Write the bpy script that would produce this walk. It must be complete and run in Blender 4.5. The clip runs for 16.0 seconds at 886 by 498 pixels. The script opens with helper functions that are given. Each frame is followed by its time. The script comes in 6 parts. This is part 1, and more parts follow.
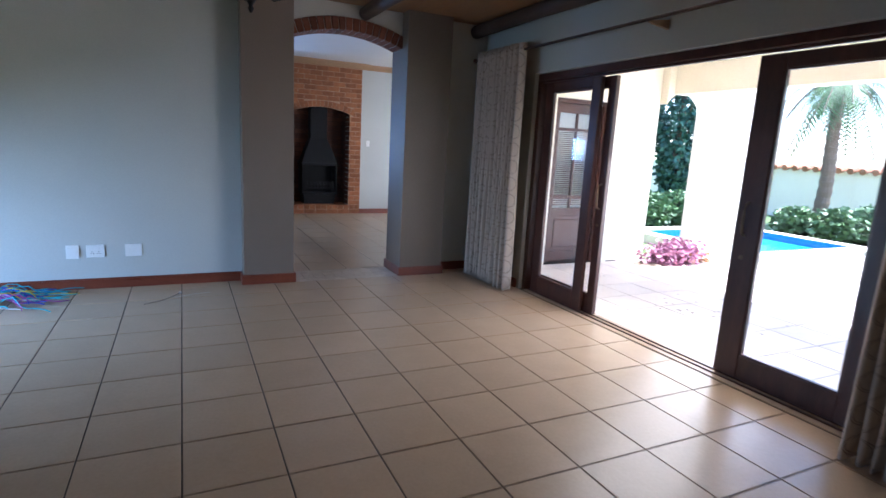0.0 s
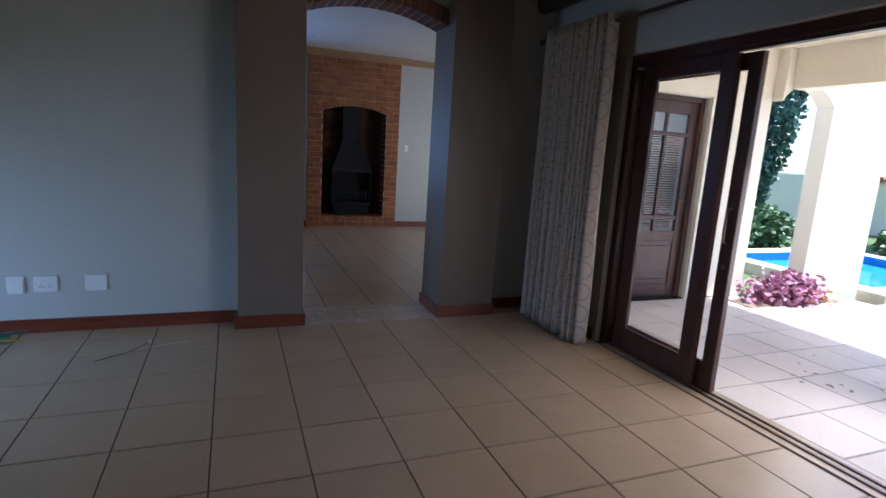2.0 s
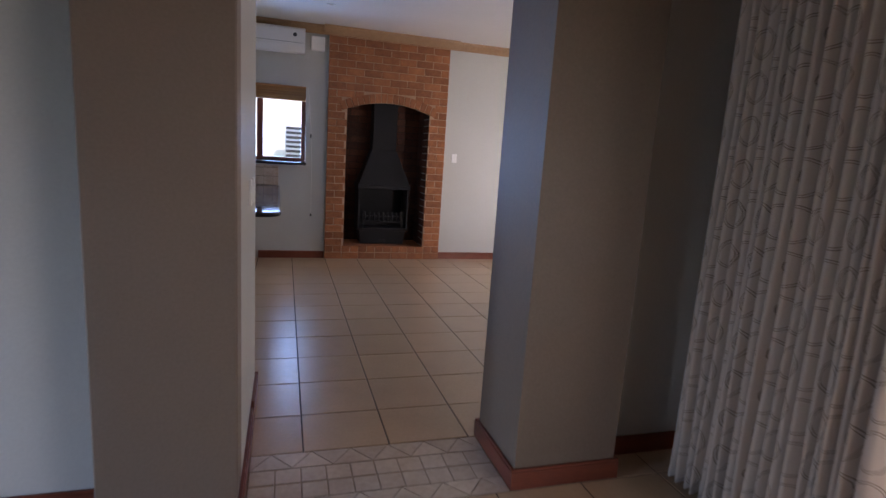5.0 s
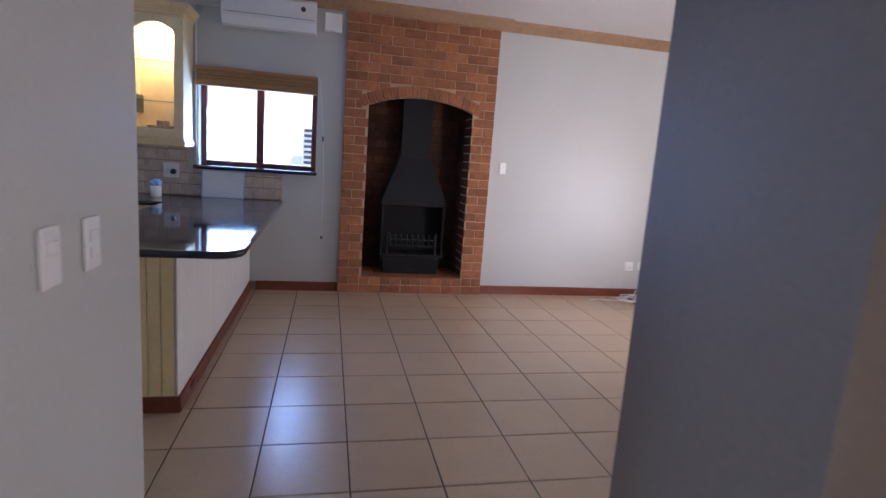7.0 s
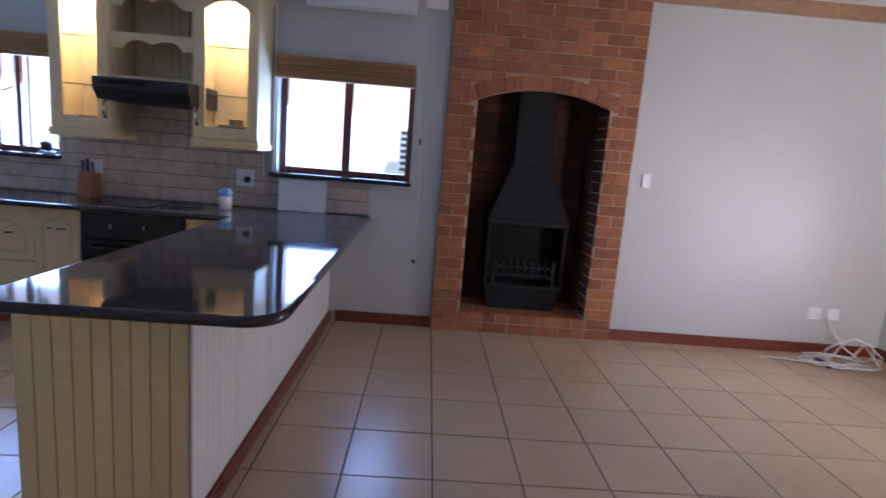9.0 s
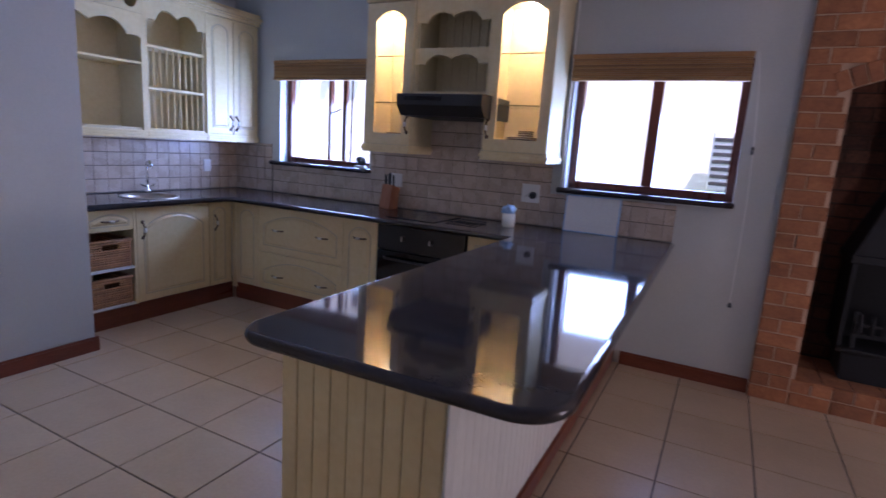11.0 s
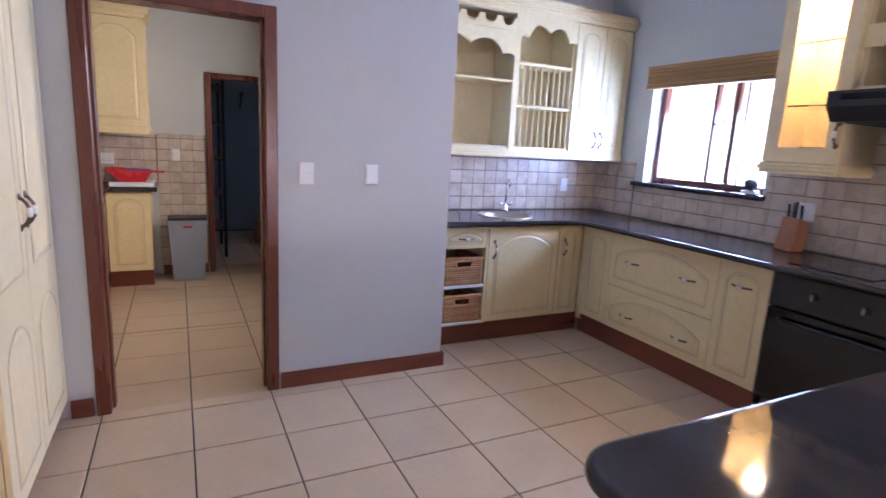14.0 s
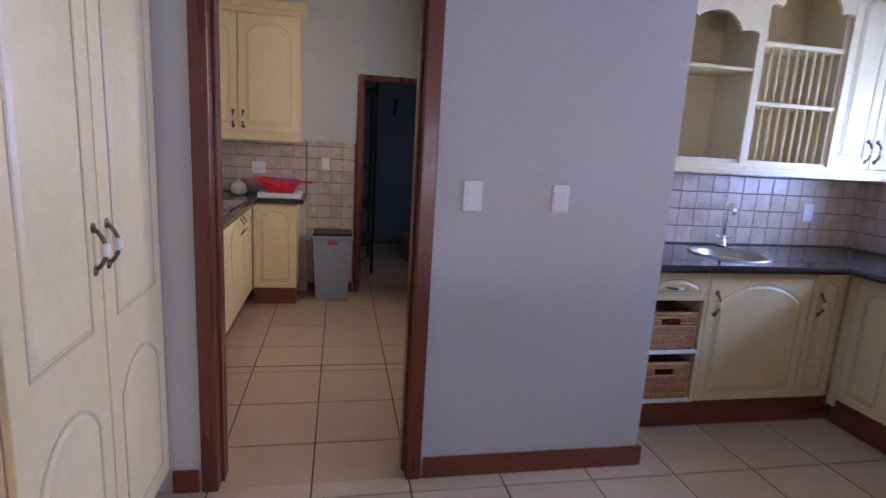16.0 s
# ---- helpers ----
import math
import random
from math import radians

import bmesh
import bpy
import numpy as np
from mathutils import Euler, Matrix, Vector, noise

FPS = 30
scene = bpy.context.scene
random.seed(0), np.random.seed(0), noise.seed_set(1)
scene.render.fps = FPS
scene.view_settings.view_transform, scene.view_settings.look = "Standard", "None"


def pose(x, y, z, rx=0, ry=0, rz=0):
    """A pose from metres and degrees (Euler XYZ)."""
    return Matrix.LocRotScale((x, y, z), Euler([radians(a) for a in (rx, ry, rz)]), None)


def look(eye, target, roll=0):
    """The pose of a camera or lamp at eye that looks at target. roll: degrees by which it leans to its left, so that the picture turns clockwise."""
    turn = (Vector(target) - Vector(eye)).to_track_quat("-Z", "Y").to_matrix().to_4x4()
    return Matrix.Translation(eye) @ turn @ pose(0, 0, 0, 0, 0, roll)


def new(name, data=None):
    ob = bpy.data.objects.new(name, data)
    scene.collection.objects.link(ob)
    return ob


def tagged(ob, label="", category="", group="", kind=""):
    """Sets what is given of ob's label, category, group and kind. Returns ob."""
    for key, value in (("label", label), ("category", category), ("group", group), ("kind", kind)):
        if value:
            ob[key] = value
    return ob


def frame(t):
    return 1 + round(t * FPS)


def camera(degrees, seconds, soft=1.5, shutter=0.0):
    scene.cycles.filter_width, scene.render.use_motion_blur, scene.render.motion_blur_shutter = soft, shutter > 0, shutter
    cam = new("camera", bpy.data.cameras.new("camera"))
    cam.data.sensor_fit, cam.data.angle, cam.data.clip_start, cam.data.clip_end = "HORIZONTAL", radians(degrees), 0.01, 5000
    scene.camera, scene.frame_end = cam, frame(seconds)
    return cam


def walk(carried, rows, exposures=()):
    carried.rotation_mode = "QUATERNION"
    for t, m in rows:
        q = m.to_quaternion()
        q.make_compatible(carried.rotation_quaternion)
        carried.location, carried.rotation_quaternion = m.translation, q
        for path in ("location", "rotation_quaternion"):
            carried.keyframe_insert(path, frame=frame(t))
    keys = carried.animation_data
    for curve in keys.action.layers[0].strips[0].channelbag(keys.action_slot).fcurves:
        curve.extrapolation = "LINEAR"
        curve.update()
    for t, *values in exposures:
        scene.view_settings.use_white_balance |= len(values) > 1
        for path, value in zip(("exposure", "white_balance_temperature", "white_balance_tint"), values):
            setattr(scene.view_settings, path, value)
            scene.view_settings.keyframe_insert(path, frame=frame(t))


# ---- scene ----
cam = camera(79.0, 16.0, soft=1.5, shutter=0.5)
PATH = [
    (0, (0.202, 0.204, 1.394), (1.064, 1.969, 1.019), 3.1),
    (0.5, (0.302, 0.463, 1.399), (1.096, 2.261, 1.03), 3.2),
    (1, (0.431, 0.748, 1.395), (1.199, 2.557, 1.026), 3.3),
    (1.5, (0.551, 1.09, 1.388), (1.294, 2.911, 1.022), 3.4),
    (2, (0.661, 1.43, 1.388), (1.39, 3.257, 1.024), 3.6),
    (2.5, (0.791, 1.795, 1.397), (1.493, 3.633, 1.039), 3.6),
    (3, (0.866, 2.148, 1.408), (1.54, 3.998, 1.052), 3.6),
    (3.5, (0.977, 2.495, 1.398), (1.627, 4.353, 1.046), 3.7),
    (4, (1.093, 2.85, 1.39), (1.715, 4.718, 1.043), 3.6),
    (4.5, (1.195, 3.221, 1.392), (1.799, 5.097, 1.049), 3.8),
    (5, (1.307, 3.556, 1.397), (1.875, 5.443, 1.054), 3.7),
    (7.3, (1.697, 5.174, 1.419), (2.108, 7.103, 1.091), 4.2),
    (7.5, (1.705, 5.278, 1.424), (2.107, 7.209, 1.094), 4.2),
    (8, (1.718, 5.584, 1.432), (2.079, 7.524, 1.104), 4.3),
    (8.2, (1.714, 5.71, 1.421), (2.052, 7.654, 1.095), 4.4),
    (10.3, (1.624, 6.532, 1.425), (0.998, 8.395, 1.057), 3.8),
    (10.5, (1.601, 6.578, 1.42), (0.881, 8.407, 1.051), 3.6),
    (11, (1.508, 6.678, 1.434), (0.607, 8.423, 1.059), 3.7),
    (11.5, (1.429, 6.77, 1.432), (0.352, 8.412, 1.053), 3.7),
    (12, (1.388, 6.841, 1.447), (0.118, 8.336, 1.058), 3.6),
    (12.5, (1.405, 6.935, 1.478), (-0.055, 8.24, 1.073), 3.2),
    (13, (1.333, 6.981, 1.446), (-0.262, 8.122, 1.053), 3.1),
    (13.5, (1.159, 7.036, 1.433), (-0.533, 8.03, 1.046), 3.0),
    (14, (1.018, 7.078, 1.427), (-0.739, 7.951, 1.04), 3.1),
    (14.5, (0.826, 7.157, 1.426), (-1.001, 7.868, 1.034), 2.9),
    (15, (0.618, 7.166, 1.423), (-1.255, 7.748, 1.032), 3.1),
    (15.5, (0.363, 7.161, 1.431), (-1.54, 7.637, 1.042), 3.4),
    (16, (0.124, 7.18, 1.425), (-1.8, 7.565, 1.038), 3.4),
]
EXPOSURES = [(0.0, 2.4, 5300, 16), (0.5, 2.15, 5200, 16), (1.5, 1.65, 5300, 17), (2.5, 1.25, 5550, 18), (3.5, 1.35, 5950, 23), (4.5, 1.95, 6300, 29), (5.0, 2.1, 6450, 29),
             (7.5, 2.45, 5800, 31), (8.2, 2.4, 5750, 30), (10.5, 1.95, 5950, 40), (11.0, 2.05, 6050, 42), (12.0, 2.55, 6350, 41), (13.0, 2.9, 6400, 39),
             (14.0, 3.15, 6550, 40), (15.0, 3.0, 6450, 42), (16.0, 2.5, 6300, 44)]
walk(cam, [(t, look(eye, target, roll)) for t, eye, target, roll in PATH], EXPOSURES)

# ---- daylight ----
world = bpy.data.worlds.new("sky")
scene.world = world
world.use_nodes = True
wn = world.node_tree.nodes
sky = wn.new("ShaderNodeTexSky")
sky.sky_type = "NISHITA"
sky.sun_disc = False
sky.sun_elevation = radians(69)
sky.sun_rotation = radians(106)
world.node_tree.links.new(sky.outputs[0], wn["Background"].inputs[0])
wn["Background"].inputs[1].default_value = 0.15

sun_data = bpy.data.lights.new("sun", "SUN")
sun_data.energy, sun_data.angle, sun_data.color = 5.0, radians(0.53), (1.0, 0.95, 0.87)
sun = new("sun", sun_data)
sun.matrix_basis = look((9, 2, 22), (9 - 0.36 * 10, 2 + 0.14 * 10, 12))


def sky_lamp(name, centre, target, width, height, watts, color=(0.80, 0.90, 1.0)):
    """An area lamp added at an opening, for the daylight that comes in."""
    d = bpy.data.lights.new(name, "AREA")
    d.shape, d.size, d.size_y, d.energy, d.color = "RECTANGLE", width, height, watts, color
    ob = new(name, d)
    ob.matrix_basis = look(centre, target)
    return ob


DAY = (0.97, 0.96, 0.94)
BLUE_SKY = (0.29, 0.55, 1.0)
sky_lamp("daylight_kitchen_window", (1.01, 10.80, 1.47), (1.01, 9.0, 1.43), 1.0, 0.56, 10.5, BLUE_SKY)
sky_lamp("daylight_sink_window", (-1.74, 10.80, 1.47), (-1.74, 9.0, 1.43), 0.96, 0.56, 18.5, (0.29, 0.54, 1.0))
living_sky = sky_lamp("daylight_living_window", (6.05, 9.08, 0.95), (4.0, 9.1, 1.3), 1.0, 0.55, 7.3, DAY)
living_sky.data.spread = radians(130)
lounge_sky = sky_lamp("daylight_lounge_window", (-2.95, 4.15, 0.65), (0.3, 5.45, -1.7), 0.8, 0.7, 13.5, (0.47, 0.71, 1.0))
lounge_sky.data.spread = radians(118)
sky_lamp("daylight_sliding_door", (3.75, 3.1, 1.1), (1.0, 2.9, -1.2), 1.1, 1.9, 6.0, (1.0, 0.94, 0.86))
# fill lamp added inside the door's blind to brighten the living room's east side
terrace_fill = sky_lamp("daylight_terrace_door", (4.68, 5.86, 1.25), (5.25, 9.5, 1.7), 0.55, 1.1, 6.3, (1.0, 0.96, 0.88))
terrace_fill.data.spread = radians(95)
# no known window here: lamp added to brighten the scullery
sky_lamp("daylight_scullery_window", (-3.3, 8.50, 1.6), (-3.4, 6.5, 1.3), 0.9, 0.9, 6.6, (0.90, 1.0, 0.92))

# ---- materials ----
def principled(name):
    m = bpy.data.materials.new(name)
    m.use_nodes = True
    return m, m.node_tree.nodes, m.node_tree.links, m.node_tree.nodes["Principled BSDF"]


def coords(nodes, links, stretch=(1, 1, 1), rand=True):
    """Object coordinates, shifted from piece to piece."""
    tc = nodes.new("ShaderNodeTexCoord")
    mp = nodes.new("ShaderNodeMapping")
    mp.inputs["Scale"].default_value = stretch
    links.new(tc.outputs["Object"], mp.inputs["Vector"])
    if rand:
        info = nodes.new("ShaderNodeObjectInfo")
        mul = nodes.new("ShaderNodeMath")
        mul.operation = "MULTIPLY"
        mul.inputs[1].default_value = 41.0
        links.new(info.outputs["Random"], mul.inputs[0])
        links.new(mul.outputs[0], mp.inputs["Location"])
    return mp.outputs[0]


def surface(name, a, b, rough=0.5, scale=3.0, fine=60.0, bump=0.1, metal=0.0, stretch=(1, 1, 1), vary=0.0, rough_vary=0.12,
            spec=0.5, detail=5.0, coat=0.0, sheen=0.0, island=False):
    """Two colours mixed by a broad stain and a fine grain, with relief and uneven gloss; vary: change of value from piece to piece."""
    m, n, l, bsdf = principled(name)
    vec = coords(n, l, stretch)
    big = n.new("ShaderNodeTexNoise")
    big.inputs["Scale"].default_value, big.inputs["Detail"].default_value = scale, detail
    sml = n.new("ShaderNodeTexNoise")
    sml.inputs["Scale"].default_value, sml.inputs["Detail"].default_value = fine, 4.0
    for t in (big, sml):
        l.new(vec, t.inputs["Vector"])
    add = n.new("ShaderNodeMath")
    add.operation = "MULTIPLY_ADD"
    add.inputs[1].default_value = 0.45
    l.new(sml.outputs[0], add.inputs[0])
    half = n.new("ShaderNodeMath")
    half.operation = "MULTIPLY"
    half.inputs[1].default_value = 0.55
    l.new(big.outputs[0], half.inputs[0])
    l.new(half.outputs[0], add.inputs[2])
    ramp = n.new("ShaderNodeValToRGB")
    ramp.color_ramp.elements[0].position, ramp.color_ramp.elements[1].position = 0.33, 0.67
    ramp.color_ramp.elements[0].color, ramp.color_ramp.elements[1].color = (*a, 1), (*b, 1)
    l.new(add.outputs[0], ramp.inputs[0])
    out = ramp.outputs[0]
    if vary:
        hsv = n.new("ShaderNodeHueSaturation")
        src = n.new("ShaderNodeNewGeometry").outputs["Random Per Island"] if island else n.new("ShaderNodeObjectInfo").outputs["Random"]
        mr = n.new("ShaderNodeMapRange")
        mr.inputs["To Min"].default_value, mr.inputs["To Max"].default_value = 1 - vary, 1 + vary
        l.new(src, mr.inputs["Value"])
        l.new(mr.outputs[0], hsv.inputs["Value"])
        l.new(out, hsv.inputs["Color"])
        out = hsv.outputs[0]
    l.new(out, bsdf.inputs["Base Color"])
    rr = n.new("ShaderNodeMapRange")
    rr.inputs["To Min"].default_value, rr.inputs["To Max"].default_value = max(0.02, rough - rough_vary), min(1, rough + rough_vary)
    l.new(big.outputs[0], rr.inputs["Value"])
    l.new(rr.outputs[0], bsdf.inputs["Roughness"])
    bsdf.inputs["Metallic"].default_value = metal
    bsdf.inputs["Specular IOR Level"].default_value = spec
    bsdf.inputs["Coat Weight"].default_value = coat
    bsdf.inputs["Coat Roughness"].default_value = 0.1
    bsdf.inputs["Sheen Weight"].default_value = sheen
    if bump:
        bp = n.new("ShaderNodeBump")
        bp.inputs["Strength"].default_value, bp.inputs["Distance"].default_value = bump, 0.004
        l.new(add.outputs[0], bp.inputs["Height"])
        l.new(bp.outputs[0], bsdf.inputs["Normal"])
    return m


def glass(name, tint=(1, 1, 1), rough=0.0):
    """Clear sheet: see-through, with more gloss at a grazing view."""
    m, n, l, bsdf = principled(name)
    n.remove(bsdf)
    tr, gl, mix = n.new("ShaderNodeBsdfTransparent"), n.new("ShaderNodeBsdfGlossy"), n.new("ShaderNodeMixShader")
    tr.inputs[0].default_value = (*tint, 1)
    gl.inputs["Roughness"].default_value = rough
    lw, pw, ma = n.new("ShaderNodeLayerWeight"), n.new("ShaderNodeMath"), n.new("ShaderNodeMath")
    pw.operation, ma.operation = "POWER", "MULTIPLY_ADD"
    pw.inputs[1].default_value = 5.0
    ma.inputs[1].default_value, ma.inputs[2].default_value = 0.45, 0.025
    l.new(lw.outputs["Facing"], pw.inputs[0])
    l.new(pw.outputs[0], ma.inputs[0])
    l.new(ma.outputs[0], mix.inputs[0])
    l.new(tr.outputs[0], mix.inputs[1])
    l.new(gl.outputs[0], mix.inputs[2])
    l.new(mix.outputs[0], n["Material Output"].inputs[0])
    return m


def glow(name, color, strength):
    m, n, l, bsdf = principled(name)
    bsdf.inputs["Emission Color"].default_value = (*color, 1)
    bsdf.inputs["Emission Strength"].default_value = strength
    return m


PLASTER = surface("grey_wall_paint", (0.475, 0.482, 0.452), (0.533, 0.540, 0.506), 0.55, 1.2, 90, 0.10)
TAUPE = surface("taupe_wall_paint", (0.168, 0.128, 0.095), (0.208, 0.160, 0.122), 0.55, 1.2, 90, 0.10)
WHITE_WALL = surface("white_outdoor_plaster", (0.80, 0.78, 0.72), (0.87, 0.85, 0.80), 0.8, 1.5, 40, 0.25)
CREAM_WALL = surface("cream_outdoor_plaster", (0.80, 0.74, 0.60), (0.86, 0.81, 0.68), 0.8, 1.5, 40, 0.25)
WHITE_CEILING = surface("white_ceiling_paint", (0.74, 0.74, 0.73), (0.80, 0.80, 0.79), 0.7, 1.5, 80, 0.05)
BOARD_CEILING = surface("varnished_ceiling_board", (0.22, 0.11, 0.05), (0.34, 0.19, 0.09), 0.5, 2, 30, 0.15, stretch=(8, 0.6, 8))
POLE = surface("dark_stained_log", (0.035, 0.022, 0.016), (0.085, 0.05, 0.035), 0.6, 3, 30, 0.4, stretch=(6, 0.7, 6))
TILE = surface("beige_floor_tile", (0.48, 0.338, 0.207), (0.555, 0.402, 0.257), 0.30, 5.0, 60, 0.02, vary=0.05, rough_vary=0.03)
PATIO_TILE = surface("terrace_tile", (0.66, 0.57, 0.49), (0.75, 0.66, 0.58), 0.5, 2.2, 45, 0.06, vary=0.07)
GROUT = surface("dark_floor_grout", (0.055, 0.045, 0.04), (0.11, 0.09, 0.075), 0.9, 4, 120, 0.2)
PALE_GROUT = surface("beige_grout", (0.30, 0.23, 0.16), (0.38, 0.30, 0.22), 0.9, 5, 120, 0.2)
WALL_GROUT = surface("brown_wall_tile_grout", (0.12, 0.092, 0.07), (0.20, 0.16, 0.125), 0.9, 6, 120, 0.2)
SPLASH = surface("beige_wall_tile", (0.48, 0.375, 0.285), (0.58, 0.465, 0.365), 0.28, 9, 60, 0.10, vary=0.08)
BRICK = surface("orange_face_brick", (0.23, 0.080, 0.030), (0.40, 0.155, 0.062), 0.8, 11, 55, 0.6, vary=0.25)
BRICK_DARK = surface("dark_arch_brick", (0.12, 0.042, 0.022), (0.22, 0.08, 0.042), 0.8, 7, 55, 0.6, vary=0.24)
# darker brick, and mortar below, for the inside of the hearth recess
BRICK_INNER = surface("dark_inner_brick", (0.05, 0.024, 0.016), (0.17, 0.065, 0.038), 0.9, 3, 50, 0.6, vary=0.3, island=True)
MORTAR = surface("pale_brick_mortar", (0.40, 0.245, 0.15), (0.55, 0.38, 0.26), 0.95, 9, 140, 0.5)
INNER_MORTAR = surface("dark_inner_mortar", (0.04, 0.024, 0.018), (0.075, 0.045, 0.033), 0.95, 9, 140, 0.5)
SKIRT = surface("red_brown_skirting_wood", (0.125, 0.027, 0.014), (0.22, 0.056, 0.027), 0.32, 2, 25, 0.1, stretch=(1, 1, 7))
DOORWOOD = surface("dark_meranti", (0.040, 0.013, 0.010), (0.085, 0.030, 0.021), 0.35, 2, 22, 0.12, stretch=(7, 7, 0.8))
FRAMEWOOD = surface("varnished_door_frame", (0.10, 0.025, 0.013), (0.18, 0.049, 0.025), 0.3, 2, 22, 0.12, stretch=(7, 7, 0.8))
CORNICE = surface("tan_cornice_wood", (0.30, 0.17, 0.085), (0.42, 0.26, 0.14), 0.5, 2, 25, 0.1)
CREAM = surface("cream_cabinet_paint", (0.71, 0.545, 0.275), (0.80, 0.645, 0.365), 0.36, 3, 30, 0.05, vary=0.03)
CREAM_IN = surface("cream_cabinet_lining", (0.60, 0.49, 0.28), (0.70, 0.59, 0.36), 0.45, 3, 30, 0.05)
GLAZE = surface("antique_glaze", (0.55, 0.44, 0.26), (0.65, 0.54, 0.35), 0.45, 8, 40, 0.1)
PANEL_WHITE = surface("white_panelling", (0.68, 0.67, 0.61), (0.77, 0.76, 0.70), 0.4, 3, 30, 0.06, vary=0.03)
GRANITE = surface("dark_polished_stone", (0.037, 0.030, 0.030), (0.050, 0.041, 0.040), 0.06, 5, 160, 0.0, rough_vary=0.003, spec=0.33)
SINK_STEEL = surface("warm_steel", (0.40, 0.34, 0.27), (0.52, 0.46, 0.38), 0.38, 5, 120, 0.03, metal=1.0)
STEEL = surface("brushed_steel", (0.55, 0.54, 0.52), (0.70, 0.69, 0.67), 0.3, 5, 120, 0.03, metal=1.0)
CHROME = surface("chrome", (0.78, 0.78, 0.78), (0.86, 0.86, 0.86), 0.08, 5, 60, 0.0, metal=1.0, rough_vary=0.02)
BRASS = surface("antique_bronze", (0.13, 0.085, 0.055), (0.26, 0.18, 0.12), 0.4, 20, 90, 0.1, metal=0.85)
PORCELAIN = surface("ivory_porcelain", (0.80, 0.76, 0.66), (0.86, 0.83, 0.74), 0.15, 6, 60, 0.0)
BLACK_STEEL = surface("black_stove_steel", (0.006, 0.006, 0.007), (0.016, 0.016, 0.018), 0.62, 3, 70, 0.15, spec=0.3)
GRATE = surface("dark_grate_iron", (0.009, 0.009, 0.010), (0.022, 0.022, 0.024), 0.6, 6, 60, 0.2, metal=0.3)
ASH = surface("grey_grate_iron", (0.04, 0.04, 0.042), (0.09, 0.09, 0.092), 0.55, 6, 60, 0.2, metal=0.5)
BLACK_GLASS = surface("black_oven_glass", (0.006, 0.006, 0.007), (0.012, 0.012, 0.013), 0.07, 3, 50, 0.0, rough_vary=0.02)
BLACK_PLASTIC = surface("black_enamel", (0.010, 0.010, 0.012), (0.020, 0.020, 0.022), 0.36, 4, 60, 0.03)
WHITE_PLASTIC = surface("white_plastic", (0.74, 0.74, 0.72), (0.80, 0.80, 0.78), 0.35, 3, 60, 0.02)
WICKER = surface("brown_wicker", (0.34, 0.140, 0.048), (0.58, 0.290, 0.115), 0.6, 14, 80, 0.5, vary=0.2, island=True)
BLIND = surface("honey_wood_slat", (0.25, 0.118, 0.040), (0.43, 0.225, 0.085), 0.45, 2, 30, 0.1, stretch=(1, 6, 6), vary=0.24)
SILL = surface("dark_stone_sill", (0.020, 0.014, 0.014), (0.05, 0.035, 0.034), 0.16, 12, 90, 0.03)
MARBLE = surface("pale_marble_strip", (0.46, 0.36, 0.27), (0.62, 0.53, 0.43), 0.35, 7, 40, 0.03, vary=0.08)
GLASS = glass("clear_glass")
GRASS = surface("lawn", (0.035, 0.075, 0.015), (0.09, 0.14, 0.035), 0.9, 0.7, 30, 0.6)
WATER = surface("pool_water", (0.02, 0.20, 0.34), (0.05, 0.32, 0.48), 0.06, 1.5, 8, 0.25, spec=0.6)
POOLTILE = surface("blue_pool_tile", (0.02, 0.12, 0.42), (0.05, 0.22, 0.58), 0.2, 20, 60, 0.05)
STONE = surface("pale_coping", (0.50, 0.44, 0.36), (0.62, 0.56, 0.48), 0.8, 5, 50, 0.3, vary=0.08)
LEAF = surface("green_leaf", (0.06, 0.12, 0.045), (0.12, 0.20, 0.08), 0.55, 3, 40, 0.1, vary=0.35, island=True)
LEAF_BLUE = surface("cypress_leaf", (0.03, 0.085, 0.06), (0.07, 0.16, 0.11), 0.6, 3, 40, 0.1, vary=0.35, island=True)
LEAF_PURPLE = surface("purple_leaf", (0.24, 0.08, 0.15), (0.46, 0.22, 0.32), 0.55, 3, 40, 0.1, vary=0.4, island=True)
BARK = surface("palm_bark", (0.12, 0.08, 0.055), (0.26, 0.19, 0.14), 0.9, 5, 30, 0.8, stretch=(1, 1, 5))
ROOF_TILE = surface("terracotta_roof", (0.26, 0.10, 0.05), (0.40, 0.19, 0.11), 0.8, 3, 40, 0.4, vary=0.2)
BIN_GREY = surface("grey_bin_plastic", (0.22, 0.25, 0.29), (0.28, 0.31, 0.35), 0.4, 3, 60, 0.04)
RED_PLASTIC = surface("red_plastic", (0.52, 0.015, 0.02), (0.62, 0.03, 0.035), 0.3, 3, 60, 0.02)
PURPLE_PLASTIC = surface("purple_plastic", (0.22, 0.06, 0.30), (0.30, 0.10, 0.40), 0.35, 3, 60, 0.02)
DARK_BLUE_WALL = surface("blue_grey_paint", (0.16, 0.21, 0.28), (0.20, 0.26, 0.33), 0.6, 1.5, 80, 0.08)
CABLE_WHITE = surface("white_cable_sleeve", (0.70, 0.69, 0.66), (0.78, 0.77, 0.74), 0.45, 4, 50, 0.0)
KNIFEWOOD = surface("reddish_beech", (0.30, 0.10, 0.04), (0.42, 0.17, 0.08), 0.4, 3, 30, 0.1, stretch=(5, 5, 1))
BLUE_CLOTH = surface("pale_blue_cloth", (0.25, 0.45, 0.72), (0.40, 0.60, 0.82), 0.85, 12, 90, 0.4)
BOARD_WHITE = surface("white_cutting_board", (0.66, 0.66, 0.65), (0.76, 0.76, 0.75), 0.35, 4, 60, 0.05)
